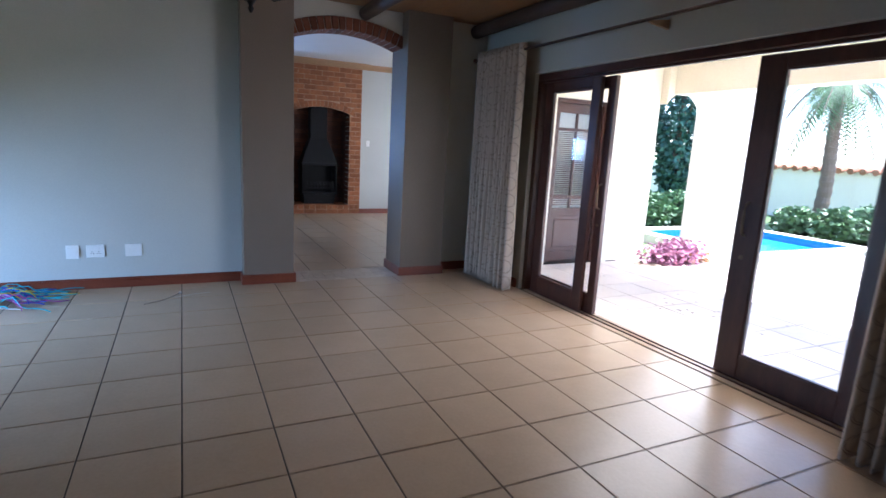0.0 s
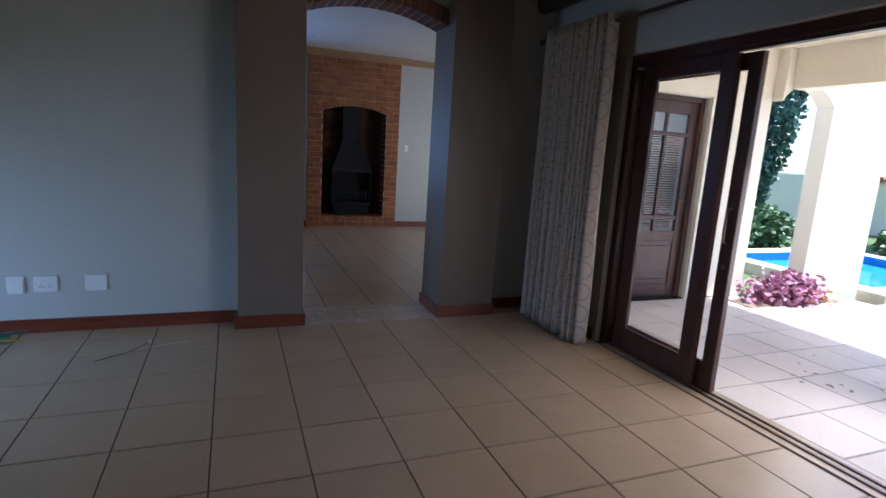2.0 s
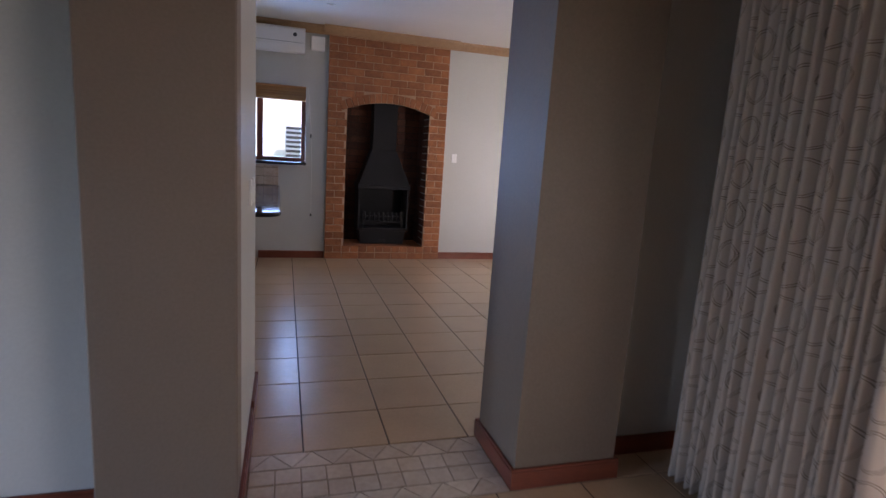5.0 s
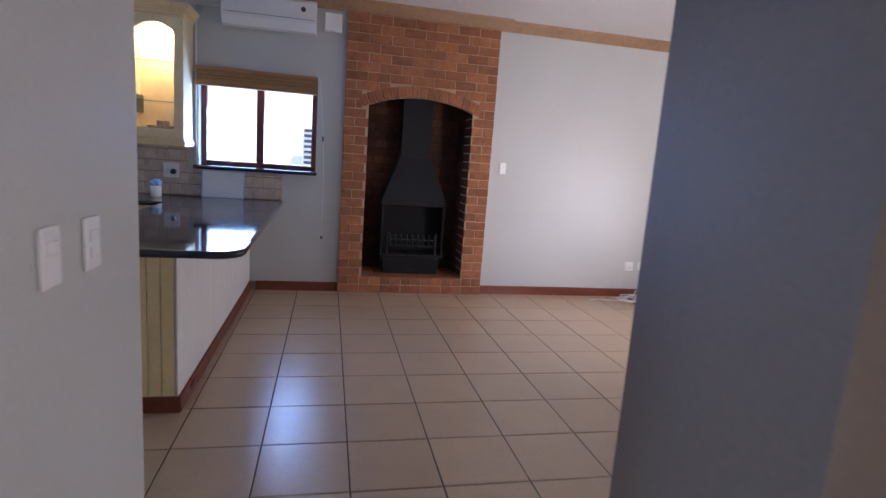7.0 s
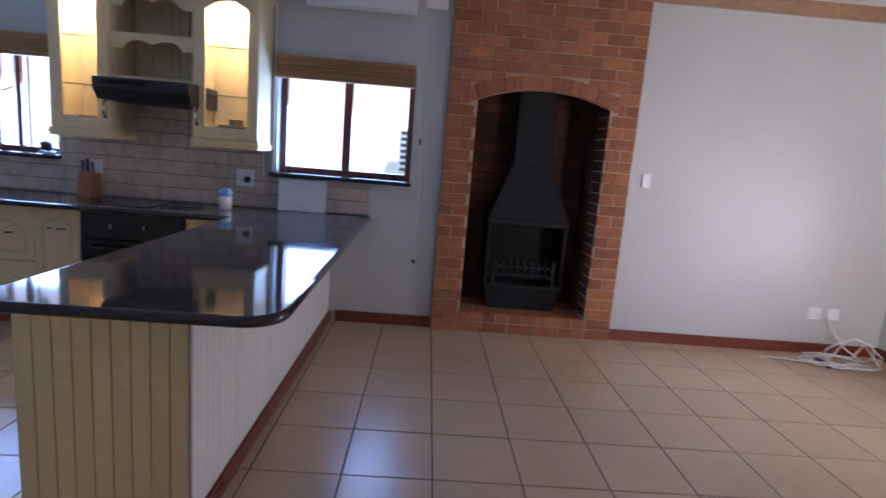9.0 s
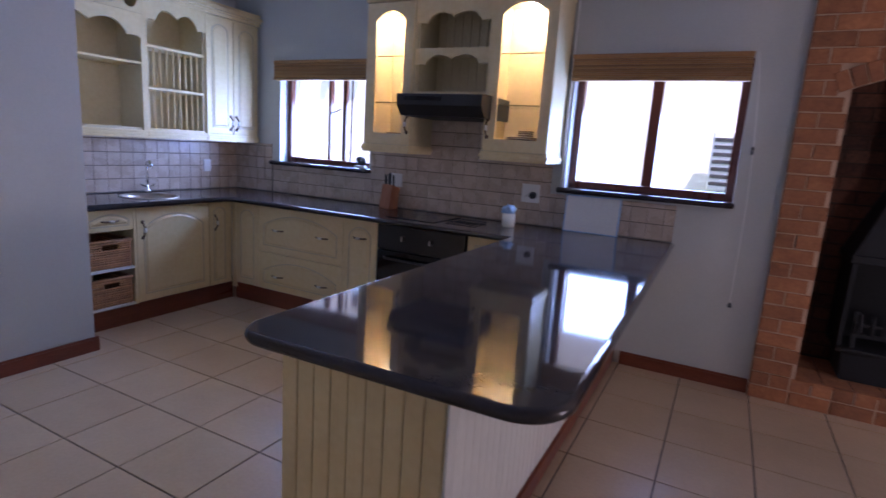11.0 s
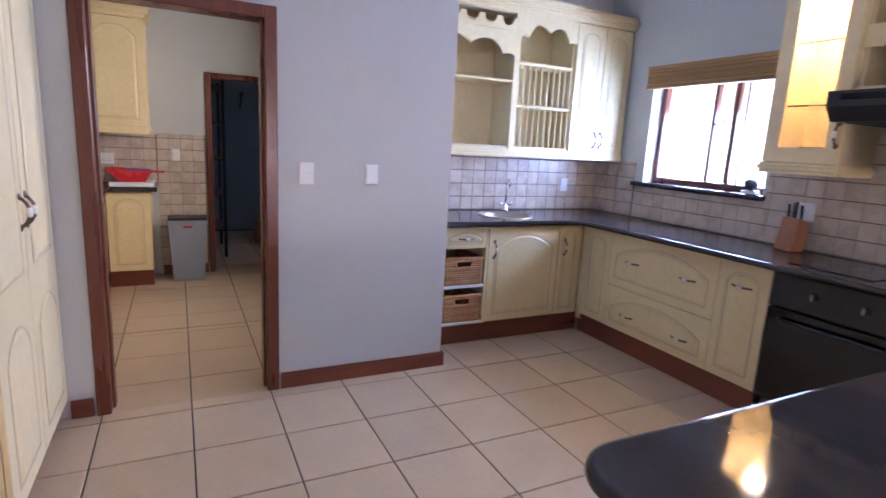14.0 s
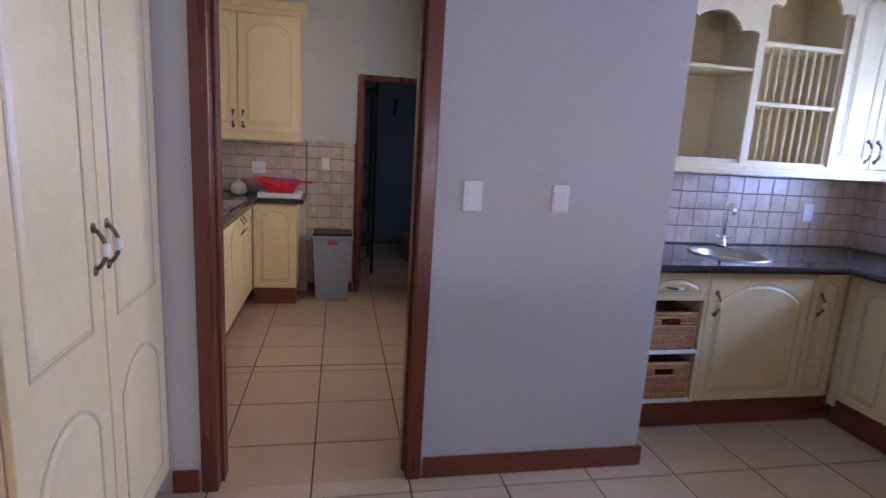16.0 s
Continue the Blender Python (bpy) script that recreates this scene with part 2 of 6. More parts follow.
STRIP_WHITE = glow("lit_lamp", (1.0, 0.86, 0.55), 14.0)


# ---- mesh building ----
def link_mesh(name, bm, mats, smooth=False):
    me = bpy.data.meshes.new(name)
    bm.to_mesh(me)
    bm.free()
    for k in (mats if isinstance(mats, (list, tuple)) else [mats]):
        me.materials.append(k)
    if smooth:
        for p in me.polygons:
            p.use_smooth = True
    return me


def thing(name, label, category, m=None, group="", kind=""):
    ob = new(name)
    ob.empty_display_size = 0.05
    if m is not None:
        ob.matrix_basis = m
    return tagged(ob, label, category, group, kind)


def part(name, bm, material, parent, label="", m=None, smooth=False):
    me = bm if isinstance(bm, bpy.types.Mesh) else link_mesh(name, bm, material, smooth)
    ob = new(name, me)
    ob.parent = parent
    if m is not None:
        ob.matrix_basis = m
    return tagged(ob, label)


def solid(name, bm, material, label, category, kind="", m=None, group="", smooth=False):
    ob = new(name, link_mesh(name, bm, material, smooth))
    if m is not None:
        ob.matrix_basis = m
    return tagged(ob, label, category, group, kind)


def box(x0, x1, y0, y1, z0, z1, bev=0.0, seg=1, bm=None):
    bm = bm or bmesh.new()
    tmp = bmesh.new()
    bmesh.ops.create_cube(tmp, size=1.0)
    bmesh.ops.scale(tmp, vec=(x1 - x0, y1 - y0, z1 - z0), verts=tmp.verts)
    bmesh.ops.translate(tmp, vec=((x0 + x1) / 2, (y0 + y1) / 2, (z0 + z1) / 2), verts=tmp.verts)
    if bev > 0:
        bmesh.ops.bevel(tmp, geom=tmp.edges[:], offset=bev, segments=seg, profile=0.5, affect="EDGES")
    merge(bm, tmp)
    return bm


def merge(bm, tmp):
    vs = [bm.verts.new(v.co) for v in tmp.verts]
    for i, v in enumerate(tmp.verts):
        v.index = i
    for f in tmp.faces:
        bm.faces.new([vs[v.index] for v in f.verts])
    tmp.free()


def prism(outline, d0, d1, axis="y", bm=None, bev=0.0):
    """An outline in the plane across axis, drawn out from d0 to d1. axis y: (x, z); axis z: (x, y); axis x: (y, z)."""
    bm = bm or bmesh.new()
    tmp = bmesh.new()
    put = {"y": lambda a, b, d: (a, d, b), "z": lambda a, b, d: (a, b, d), "x": lambda a, b, d: (d, a, b)}[axis]
    front = [tmp.verts.new(put(a, b, d0)) for a, b in outline]
    back = [tmp.verts.new(put(a, b, d1)) for a, b in outline]
    tmp.faces.new(front)
    tmp.faces.new(back[::-1])
    k = len(outline)
    for i in range(k):
        tmp.faces.new((front[i], back[i], back[(i + 1) % k], front[(i + 1) % k]))
    bmesh.ops.recalc_face_normals(tmp, faces=tmp.faces)
    if bev:
        bmesh.ops.bevel(tmp, geom=tmp.edges[:], offset=bev, segments=2, profile=0.5, affect="EDGES", clamp_overlap=True)
    merge(bm, tmp)
    return bm


def ring(outer, inner, d0, d1, axis="y", bm=None):
    """A flat band between two outlines with the same count of points, with depth."""
    bm = bm or bmesh.new()
    tmp = bmesh.new()
    put = {"y": lambda a, b, d: (a, d, b), "z": lambda a, b, d: (a, b, d), "x": lambda a, b, d: (d, a, b)}[axis]
    k = len(outer)
    rows = [[tmp.verts.new(put(a, b, d)) for a, b in o] for o, d in ((outer, d0), (inner, d0), (inner, d1), (outer, d1))]
    for r in range(4):
        p, q = rows[r], rows[(r + 1) % 4]
        for i in range(k):
            tmp.faces.new((p[i], p[(i + 1) % k], q[(i + 1) % k], q[i]))
    bmesh.ops.recalc_face_normals(tmp, faces=tmp.faces)
    merge(bm, tmp)
    return bm


def tube(points, r, seg=8, bm=None, radii=None):
    bm = bm or bmesh.new()
    pts = [Vector(p) for p in points]
    loops = []
    for i, p in enumerate(pts):
        d = (pts[min(i + 1, len(pts) - 1)] - pts[max(i - 1, 0)]).normalized()
        side = d.cross(Vector((0, 0, 1)) if abs(d.z) < 0.9 else Vector((1, 0, 0))).normalized()
        up = side.cross(d)
        rr = radii[i] if radii else r
        loops.append([bm.verts.new(p + rr * (math.cos(a) * side + math.sin(a) * up)) for a in (2 * math.pi * k / seg for k in range(seg))])
    for a, b in zip(loops, loops[1:]):
        for k in range(seg):
            bm.faces.new((a[k], a[(k + 1) % seg], b[(k + 1) % seg], b[k]))
    bm.faces.new(loops[0][::-1])
    bm.faces.new(loops[-1])
    return bm


def lathe(profile, seg=24, centre=(0, 0, 0), bm=None, caps=(True, True)):
    """profile: (radius, height) from below upwards, on the z axis."""
    bm = bm or bmesh.new()
    cx, cy, cz = centre
    loops = [[bm.verts.new((cx + r * math.cos(2 * math.pi * k / seg), cy + r * math.sin(2 * math.pi * k / seg), cz + z)) for k in range(seg)] for r, z in profile]
    for a, b in zip(loops, loops[1:]):
        for k in range(seg):
            bm.faces.new((a[k], a[(k + 1) % seg], b[(k + 1) % seg], b[k]))
    if caps[0]:
        bm.faces.new(loops[0][::-1])
    if caps[1]:
        bm.faces.new(loops[-1])
    return bm


def arch_outline(x0, x1, z0, zs, rise, n=12):
    """A flat-sided outline with a segmental arch on top, from the lower left corner round."""
    pts = [(x0, z0), (x1, z0)]
    w = (x1 - x0) / 2
    rad = (w * w + rise * rise) / (2 * rise)
    cx, cz = (x0 + x1) / 2, zs + rise - rad
    a0 = math.asin(w / rad)
    for i in range(n + 1):
        a = a0 - 2 * a0 * i / n
        pts.append((cx + rad * math.sin(a), cz + rad * math.cos(a)))
    return pts


def inset(pts, d):
    """The outline moved inwards by d."""
    out = []
    k = len(pts)
    for i in range(k):
        p, q, r = Vector(pts[i - 1]), Vector(pts[i]), Vector(pts[(i + 1) % k])
        u, v = (q - p).normalized(), (r - q).normalized()
        n1, n2 = Vector((-u.y, u.x)), Vector((-v.y, v.x))
        b = (n1 + n2)
        b = b / max(0.3, b.length_squared / 2)
        out.append(tuple(q + b * d))
    return out


def wall(name, axis, t0, t1, a0, a1, z0, z1, holes, material, label):
    """A wall across axis between t0 and t1, from a0 to a1 along it, with rectangular holes (a0, a1, z0, z1)."""
    bm = bmesh.new()
    cuts = sorted({a0, a1, *[h[0] for h in holes], *[h[1] for h in holes]})
    for p, q in zip(cuts, cuts[1:]):
        mid = (p + q) / 2
        gaps = sorted((h[2], h[3]) for h in holes if h[0] < mid < h[1])
        z = z0
        spans = []
        for g0, g1 in gaps:
            if g0 > z + 1e-4:
                spans.append((z, g0))
            z = g1
        if z < z1 - 1e-4:
            spans.append((z, z1))
        for s0, s1 in spans:
            if axis == "y":
                box(p, q, t0, t1, s0, s1, bm=bm)
            else:
                box(t0, t1, p, q, s0, s1, bm=bm)
    return solid(name, bm, material, label, "wall", "structure")

# ---- the large structure ----
CEIL_A, CEIL_B = 2.70, 2.825
ground = bmesh.new()
box(-400, 400, -400, 400, -0.30, -0.16, bm=ground)
solid("ground", ground, GRASS, "green lawn and garden ground round the house", "ground", "structure")

solid("floor_lounge", box(-2.83, 3.48, -2.83, 5.46, -0.14, -0.004), GROUT, "dark grout bed under the lounge's beige tiles", "floor", "structure")
FLOOR_A = bpy.data.objects["floor_lounge"]
FLOOR_T = solid("floor_threshold", box(0.66, 2.80, 5.46, 5.92, -0.14, -0.004), PALE_GROUT, "grout bed of the tiled threshold under the arch", "floor", "structure")
FLOOR_B = solid("floor_kitchen", box(-3.15, 5.94, 5.92, 10.73, -0.14, -0.004), GROUT, "dark grout bed under the kitchen's beige tiles", "floor", "structure")
FLOOR_S = solid("floor_scullery", box(-7.6, -3.15, 5.60, 8.60, -0.14, -0.004), GROUT, "dark grout bed under the scullery's tiles", "floor", "structure")
FLOOR_P = solid("floor_terrace", box(3.48, 7.3, -4.0, 5.64, -0.15, -0.014), GROUT, "grout bed of the tiled covered terrace", "floor", "structure")

wall("wall_lounge_west", "x", -2.83, -2.60, -2.83, 5.92, 0, CEIL_A + 0.2, [(3.45, 5.05, 0.25, 1.5)], PLASTER, "grey painted lounge wall with a window")
wall("wall_lounge_south", "y", -2.83, -2.60, -2.60, 3.27, 0, CEIL_A + 0.2, [], PLASTER, "plain grey painted lounge wall")
wall("wall_lounge_east", "x", 3.27, 3.48, -2.83, 5.65, 0, CEIL_A + 0.2, [(1.50, 4.68, -0.1, 2.12)], PLASTER, "grey painted wall round the sliding doors")
wall("wall_between_left", "y", 5.65, 5.92, -2.60, 1.155, 0, CEIL_B + 0.1, [], PLASTER, "grey painted wall beside the brick arch")
wall("wall_between_right", "y", 5.65, 5.92, 2.29, 5.71, 0, CEIL_B + 0.1, [(4.25, 5.10, -0.1, 2.05)], PLASTER, "grey painted wall with the terrace door")

ARCH = arch_outline(1.155, 2.27, 2.0, 2.35, 0.11, 20)
head = [(1.155, CEIL_B + 0.1)] + [p for p in reversed(ARCH[2:])] + [(2.27, CEIL_B + 0.1)]
solid("wall_over_arch", prism(head, 5.652, 5.918, "y"), PLASTER, "grey plastered wall over the brick arch", "wall", "structure")
solid("pilaster_left", box(0.69, 1.155, 5.48, 5.65, 0, CEIL_A, 0.006), TAUPE, "taupe painted pilaster beside the arch", "pilaster", "structure")
# the reveal through the wall is taupe too, imitating shade on a grey jamb
solid("pilaster_right", prism([(2.27, 5.48), (2.76, 5.48), (2.76, 5.65), (2.29, 5.65), (2.29, 5.92), (2.27, 5.92)], 0, CEIL_A, "z"), TAUPE, "taupe painted pilaster beside the arch", "pilaster", "structure")
for fx0, fx1 in ((-2.83, 0.66), (2.80, 3.48)):
    solid("floor_lounge_edge", box(fx0, fx1, 5.46, 5.65, -0.14, -0.004), GROUT, "grout bed along the lounge wall", "floor", "structure")
solid("wall_nib", box(1.03, 1.155, 5.92, 6.66, 0, CEIL_B, 0.005), PLASTER, "grey painted stub wall with light switches", "wall", "structure")

HEARTH = (2.035, 3.088, 0.145, 2.03)
wall("wall_north", "y", 10.50, 10.73, -3.15, 5.71, 0, CEIL_B + 0.1,
     [(-2.255, -1.225, 1.20, 2.085), (0.475, 1.545, 1.20, 2.085), HEARTH], PLASTER, "grey painted wall with two windows and the fireplace")
wall("wall_living_east", "x", 5.71, 5.94, 5.65, 10.73, 0, CEIL_B + 0.1, [(8.50, 9.64, 0.69, 2.06)], PLASTER, "grey painted living room wall with a window")
wall("wall_scullery_door", "x", -2.06, -1.945, 5.92, 8.57, 0, CEIL_B + 0.1, [(6.665, 7.55, -0.1, 2.05)], PLASTER, "grey painted wall with the scullery doorway")
wall("wall_alcove_side", "y", 8.45, 8.57, -3.15, -2.06, 0, CEIL_B + 0.1, [], PLASTER, "grey painted wall at the end of the worktop")
wall("wall_alcove_west", "x", -3.15, -2.83, 8.57, 10.50, 0, CEIL_B + 0.1, [], PLASTER, "grey painted wall behind the prep sink")
wall("wall_scullery_south", "y", 5.70, 5.88, -5.0, -2.06, 0, CEIL_B + 0.1, [], PLASTER, "grey painted scullery wall")
# the window opening is added, to let the scullery fill lamp in
wall("wall_scullery_north", "y", 8.20, 8.45, -5.0, -2.06, 0, CEIL_B + 0.1, [(-3.8, -2.8, 1.1, 2.1)], PLASTER, "grey painted scullery wall with an added window opening")
wall("wall_scullery_west", "x", -5.0, -4.85, 5.70, 8.45, 0, CEIL_B + 0.1, [(7.33, 8.10, -0.1, 1.975)], PLASTER, "grey painted scullery wall with a doorway")
wall("wall_store_west", "x", -7.6, -7.4, 6.2, 8.9, 0, CEIL_B + 0.1, [], DARK_BLUE_WALL, "blue grey wall of the dark store room")
wall("wall_store_south", "y", 6.2, 6.35, -7.4, -5.0, 0, CEIL_B + 0.1, [], DARK_BLUE_WALL, "blue grey wall of the dark store room")
wall("wall_store_north", "y", 8.75, 8.9, -7.4, -5.0, 0, CEIL_B + 0.1, [], DARK_BLUE_WALL, "blue grey wall of the dark store room")
solid("floor_store", box(-7.6, -5.0, 8.60, 8.9, -0.14, -0.004), GROUT, "dark floor strip of the store room", "floor", "structure")

solid("ceiling_lounge", box(-2.83, 3.48, -2.83, 5.65, CEIL_A, CEIL_A + 0.06), BOARD_CEILING, "varnished board ceiling over the lounge", "ceiling", "structure")
ceil = bmesh.new()
box(-3.15, 5.94, 5.92, 10.73, CEIL_B, CEIL_B + 0.06, bm=ceil)
box(-7.6, -3.15, 5.70, 8.9, CEIL_B, CEIL_B + 0.06, bm=ceil)
solid("ceiling_kitchen", ceil, WHITE_CEILING, "white painted ceiling over kitchen and living room", "ceiling", "structure")

# the terrace outside the sliding doors
wall("wall_terrace_house", "y", 5.632, 5.648, 3.482, 5.94, 0, 2.95, [(4.25, 5.10, -0.1, 2.05)], CREAM_WALL, "cream plastered outside wall by the terrace door")
TARCH = arch_outline(5.93, 6.74, -0.1, 2.09, 0.20, 14)
garden = bmesh.new()
box(6.74, 7.75, 5.51, 5.71, -0.15, 2.95, bm=garden)

prism([(5.941, 2.95)] + [(max(5.941, a), b) for a, b in reversed(TARCH[2:])] + [(6.74, 2.95)], 5.511, 5.709, "y", bm=garden)
solid("wall_terrace_arch", garden, CREAM_WALL, "cream plastered terrace wall with a narrow arched opening", "wall", "structure")
solid("ceiling_terrace", box(3.48, 6.05, -4.0, 5.63, 2.62, 2.72), CREAM_WALL, "cream plastered terrace roof", "ceiling", "structure")
wall("wall_terrace_inner", "x", 3.482, 3.50, -4.0, 5.63, 0, 2.62, [(1.50, 4.68, -0.1, 2.12)], CREAM_WALL, "cream plastered outside wall round the sliding doors")
for cy in (-1.2,):
    col = thing("terrace_column", "square cream plastered terrace column with a plain capital", "column", pose(6.16, cy, -0.014), "terrace columns", "structure")
    part("shaft", box(-0.16, 0.16, -0.16, 0.16, 0, 2.09, 0.01), CREAM_WALL, col)
    part("capital", box(-0.22, 0.22, -0.22, 0.22, 2.09, 2.234, 0.015), CREAM_WALL, col)
    part("plinth", box(-0.20, 0.20, -0.20, 0.20, 0, 0.16, 0.012), CREAM_WALL, col)
solid("terrace_beam", box(6.05, 6.27, -4.0, 5.51, 2.22, 2.95), CREAM_WALL, "cream plastered beam on the terrace columns", "beam", "structure")
# the neighbour's house behind the kitchen windows
solid("wall_neighbour", box(-9, 12, 13.3, 13.6, -0.16, 3.1), WHITE_WALL, "sunlit white wall of the neighbouring house", "wall", "structure")

# skirting boards
def skirting(x0, x1, y0, y1, h=0.092):
    bm = bmesh.new()
    box(x0, x1, y0, y1, 0.0, h - 0.012, bm=bm)
    ix, iy = (0.004 if x1 - x0 > y1 - y0 else 0.0), (0.0 if x1 - x0 > y1 - y0 else 0.004)
    box(x0, x1, y0 + (0.004 if iy == 0 and x1 - x0 > y1 - y0 else 0), y1 - (0.004 if x1 - x0 > y1 - y0 else 0), h - 0.012, h, bm=bm) if ix else \
        box(x0 + 0.004, x1 - 0.004, y0, y1, h - 0.012, h, bm=bm)
    return solid("baseboard", bm, SKIRT, "red-brown varnished wooden skirting board along the wall", "baseboard", "structure")


T = 0.018
skirting(-2.60, 0.69, 5.65 - T, 5.65)
skirting(0.672, 1.173, 5.48 - T, 5.48)
skirting(0.672, 0.69, 5.48, 5.632)
skirting(1.155, 1.173, 5.48, 6.66)
skirting(1.03, 1.173, 6.66, 6.678)
skirting(2.252, 2.778, 5.48 - T, 5.48)
skirting(2.252, 2.27, 5.48, 5.92)
skirting(2.76, 2.778, 5.48, 5.632)
skirting(2.76, 3.27, 5.65 - T, 5.65)
skirting(3.27 - T, 3.27, 4.72, 5.632)
skirting(3.27 - T, 3.27, -2.6, 1.46)
skirting(2.252, 4.05, 5.92, 5.938)
skirting(5.03, 5.71, 5.92, 5.938)
skirting(5.692, 5.71, 5.938, 10.482)
skirting(3.316, 5.71, 10.482, 10.50)
skirting(1.0, 1.798, 10.482, 10.50)
skirting(-1.945, -1.927, 7.56, 8.588)
skirting(-1.945, -1.927, 6.56, 6.655)
skirting(-2.40, -1.945, 8.57, 8.588)
skirting(-4.85, -4.832, 6.91, 7.32)

# wooden cornice under the white ceiling
def cornice(outline_axis, a0, a1, face, inward):
    """A cornice along x (axis x) or y on a wall at face, standing out by inward."""
    prof = [(0, 0.0), (0.014, 0.0), (0.022, 0.018), (0.030, 0.022), (0.062, 0.068), (0.074, 0.072), (0.080, 0.095), (0, 0.095)]
    pts = [(face + inward * d, CEIL_B - 0.095 + z) for d, z in prof]
    return solid("cornice", prism(pts, a0, a1, outline_axis), CORNICE, "tan stained wooden cornice under the ceiling", "trim", "structure")


cornice("x", 3.316, 5.71, 10.50, -1)
cornice("x", -2.9, 1.798, 10.50, -1)
cornice("x", 1.735, 3.415, 10.44, -1)
cornice("y", 5.92, 10.42, 5.71, -1)
cornice("x", 1.2, 5.65, 5.92, 1)
cornice("y", 6.0, 8.57, -1.945, 1)
cornice("y", 5.88, 8.20, -4.85, 1)

# ---- kitchen cabinets ----
def bow_handle():
    """A bronze bow handle with an ivory porcelain barrel, upright, standing out along -y."""
    bm = bmesh.new()
    arc = [(0, -0.030 * math.sin(math.pi * (k / 12)) ** 0.7, -0.056 + 0.112 * k / 12) for k in range(13)]
    tube(arc, 0.0062, 8, bm)
    for s in (-0.058, 0.058):
        tube([(0, 0.0, s), (0, -0.003, s), (0, -0.006, s)], 0.01, 12, bm, radii=[0.0145, 0.013, 0.007])
    bm.faces.ensure_lookup_table()
    k = len(bm.faces)
    tube([(0, -0.030, z) for z in (-0.018, -0.012, 0.0, 0.012, 0.018)], 0.008, 10, bm, radii=[0.0068, 0.0098, 0.0108, 0.0098, 0.0068])
    bm.faces.ensure_lookup_table()
    for f in bm.faces[k:]:
        f.material_index = 1
    return link_mesh("handle", bm, [BRASS, PORCELAIN], True)


HANDLE = bow_handle()


def raised_panel(outline, y=0.0, rise=0.006):
    bm = bmesh.new()
    a, b = inset(outline, 0.012), inset(outline, 0.026)
    lo = [bm.verts.new((p, y + 0.001, q)) for p, q in a]
    hi = [bm.verts.new((p, y - rise, q)) for p, q in b]
    k = len(lo)
    for i in range(k):
        bm.faces.new((lo[i], lo[(i + 1) % k], hi[(i + 1) % k], hi[i]))
    bm.faces.new(hi)
    bmesh.ops.recalc_face_normals(bm, faces=bm.faces)
    return bm


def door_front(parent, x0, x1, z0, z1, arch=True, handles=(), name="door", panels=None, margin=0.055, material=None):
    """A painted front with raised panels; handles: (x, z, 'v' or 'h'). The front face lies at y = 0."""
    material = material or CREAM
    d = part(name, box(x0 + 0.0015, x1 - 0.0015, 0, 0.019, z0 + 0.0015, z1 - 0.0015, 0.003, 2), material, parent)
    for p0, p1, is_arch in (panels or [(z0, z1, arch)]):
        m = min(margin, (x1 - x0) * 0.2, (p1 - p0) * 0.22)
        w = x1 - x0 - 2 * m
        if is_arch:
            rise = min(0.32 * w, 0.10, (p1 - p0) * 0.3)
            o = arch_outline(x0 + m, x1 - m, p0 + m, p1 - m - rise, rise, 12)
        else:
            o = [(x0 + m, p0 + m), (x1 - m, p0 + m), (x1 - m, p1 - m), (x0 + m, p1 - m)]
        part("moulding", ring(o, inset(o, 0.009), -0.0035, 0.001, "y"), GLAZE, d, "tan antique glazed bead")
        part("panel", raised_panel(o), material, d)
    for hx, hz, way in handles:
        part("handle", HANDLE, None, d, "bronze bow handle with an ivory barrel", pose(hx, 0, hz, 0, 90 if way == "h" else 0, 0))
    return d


def carcass(parent, w, depth, z0, z1, t=0.018, material=None, back=True):
    material = material or CREAM
    part("side", box(0, t, 0.02, depth, z0, z1), material, parent)
    part("side", box(w - t, w, 0.02, depth, z0, z1), material, parent)
    part("bottom", box(t, w - t, 0.02, depth, z0, z0 + t), material, parent)
    part("top", box(t, w - t, 0.02, depth, z1 - t, z1), material, parent)
    if back:
        part("back", box(t, w - t, depth - 0.008, depth, z0 + t, z1 - t), material, parent)


def base_unit(m, w, depth, label, plinth=0.012, group="base units"):
    u = thing("base_cabinet", label, "cabinet", m, group)
    part("body", box(0.001, w - 0.001, 0.021, depth, 0.14, 0.862), CREAM, u)
    part("plinth", box(0.0, w, plinth, plinth + 0.018, 0.0, 0.14), SKIRT, u, "red-brown wooden plinth")
    return u


FY, FX = 9.93, -2.24
# along the north wall
u = base_unit(pose(-2.22, FY, 0), 0.29, 0.565, "cream painted corner base cabinet with an arched door panel")
door_front(u, 0.02, 0.29, 0.145, 0.855)
part("corner_post", box(-0.03, 0.019, 0.0, 0.05, 0.10, 0.862), CREAM, u)
u = base_unit(pose(-1.93, FY, 0), 0.89, 0.565, "cream painted base cabinet with two deep drawers")
for z0, z1, ar in ((0.145, 0.462, True), (0.468, 0.855, True)):
    door_front(u, 0, 0.89, z0, z1, ar, [(0.22, z1 - 0.19, "h"), (0.685, z1 - 0.19, "h")], "drawer_front")
u = base_unit(pose(-1.04, FY, 0), 0.318, 0.565, "cream painted narrow base cabinet with an arched panel")
door_front(u, 0, 0.318, 0.145, 0.855, True, [(0.16, 0.715, "h")])
u = base_unit(pose(0.012, FY, 0), 0.36, 0.565, "cream painted filler cabinet beside the black oven")
door_front(u, 0, 0.36, 0.145, 0.855, False)

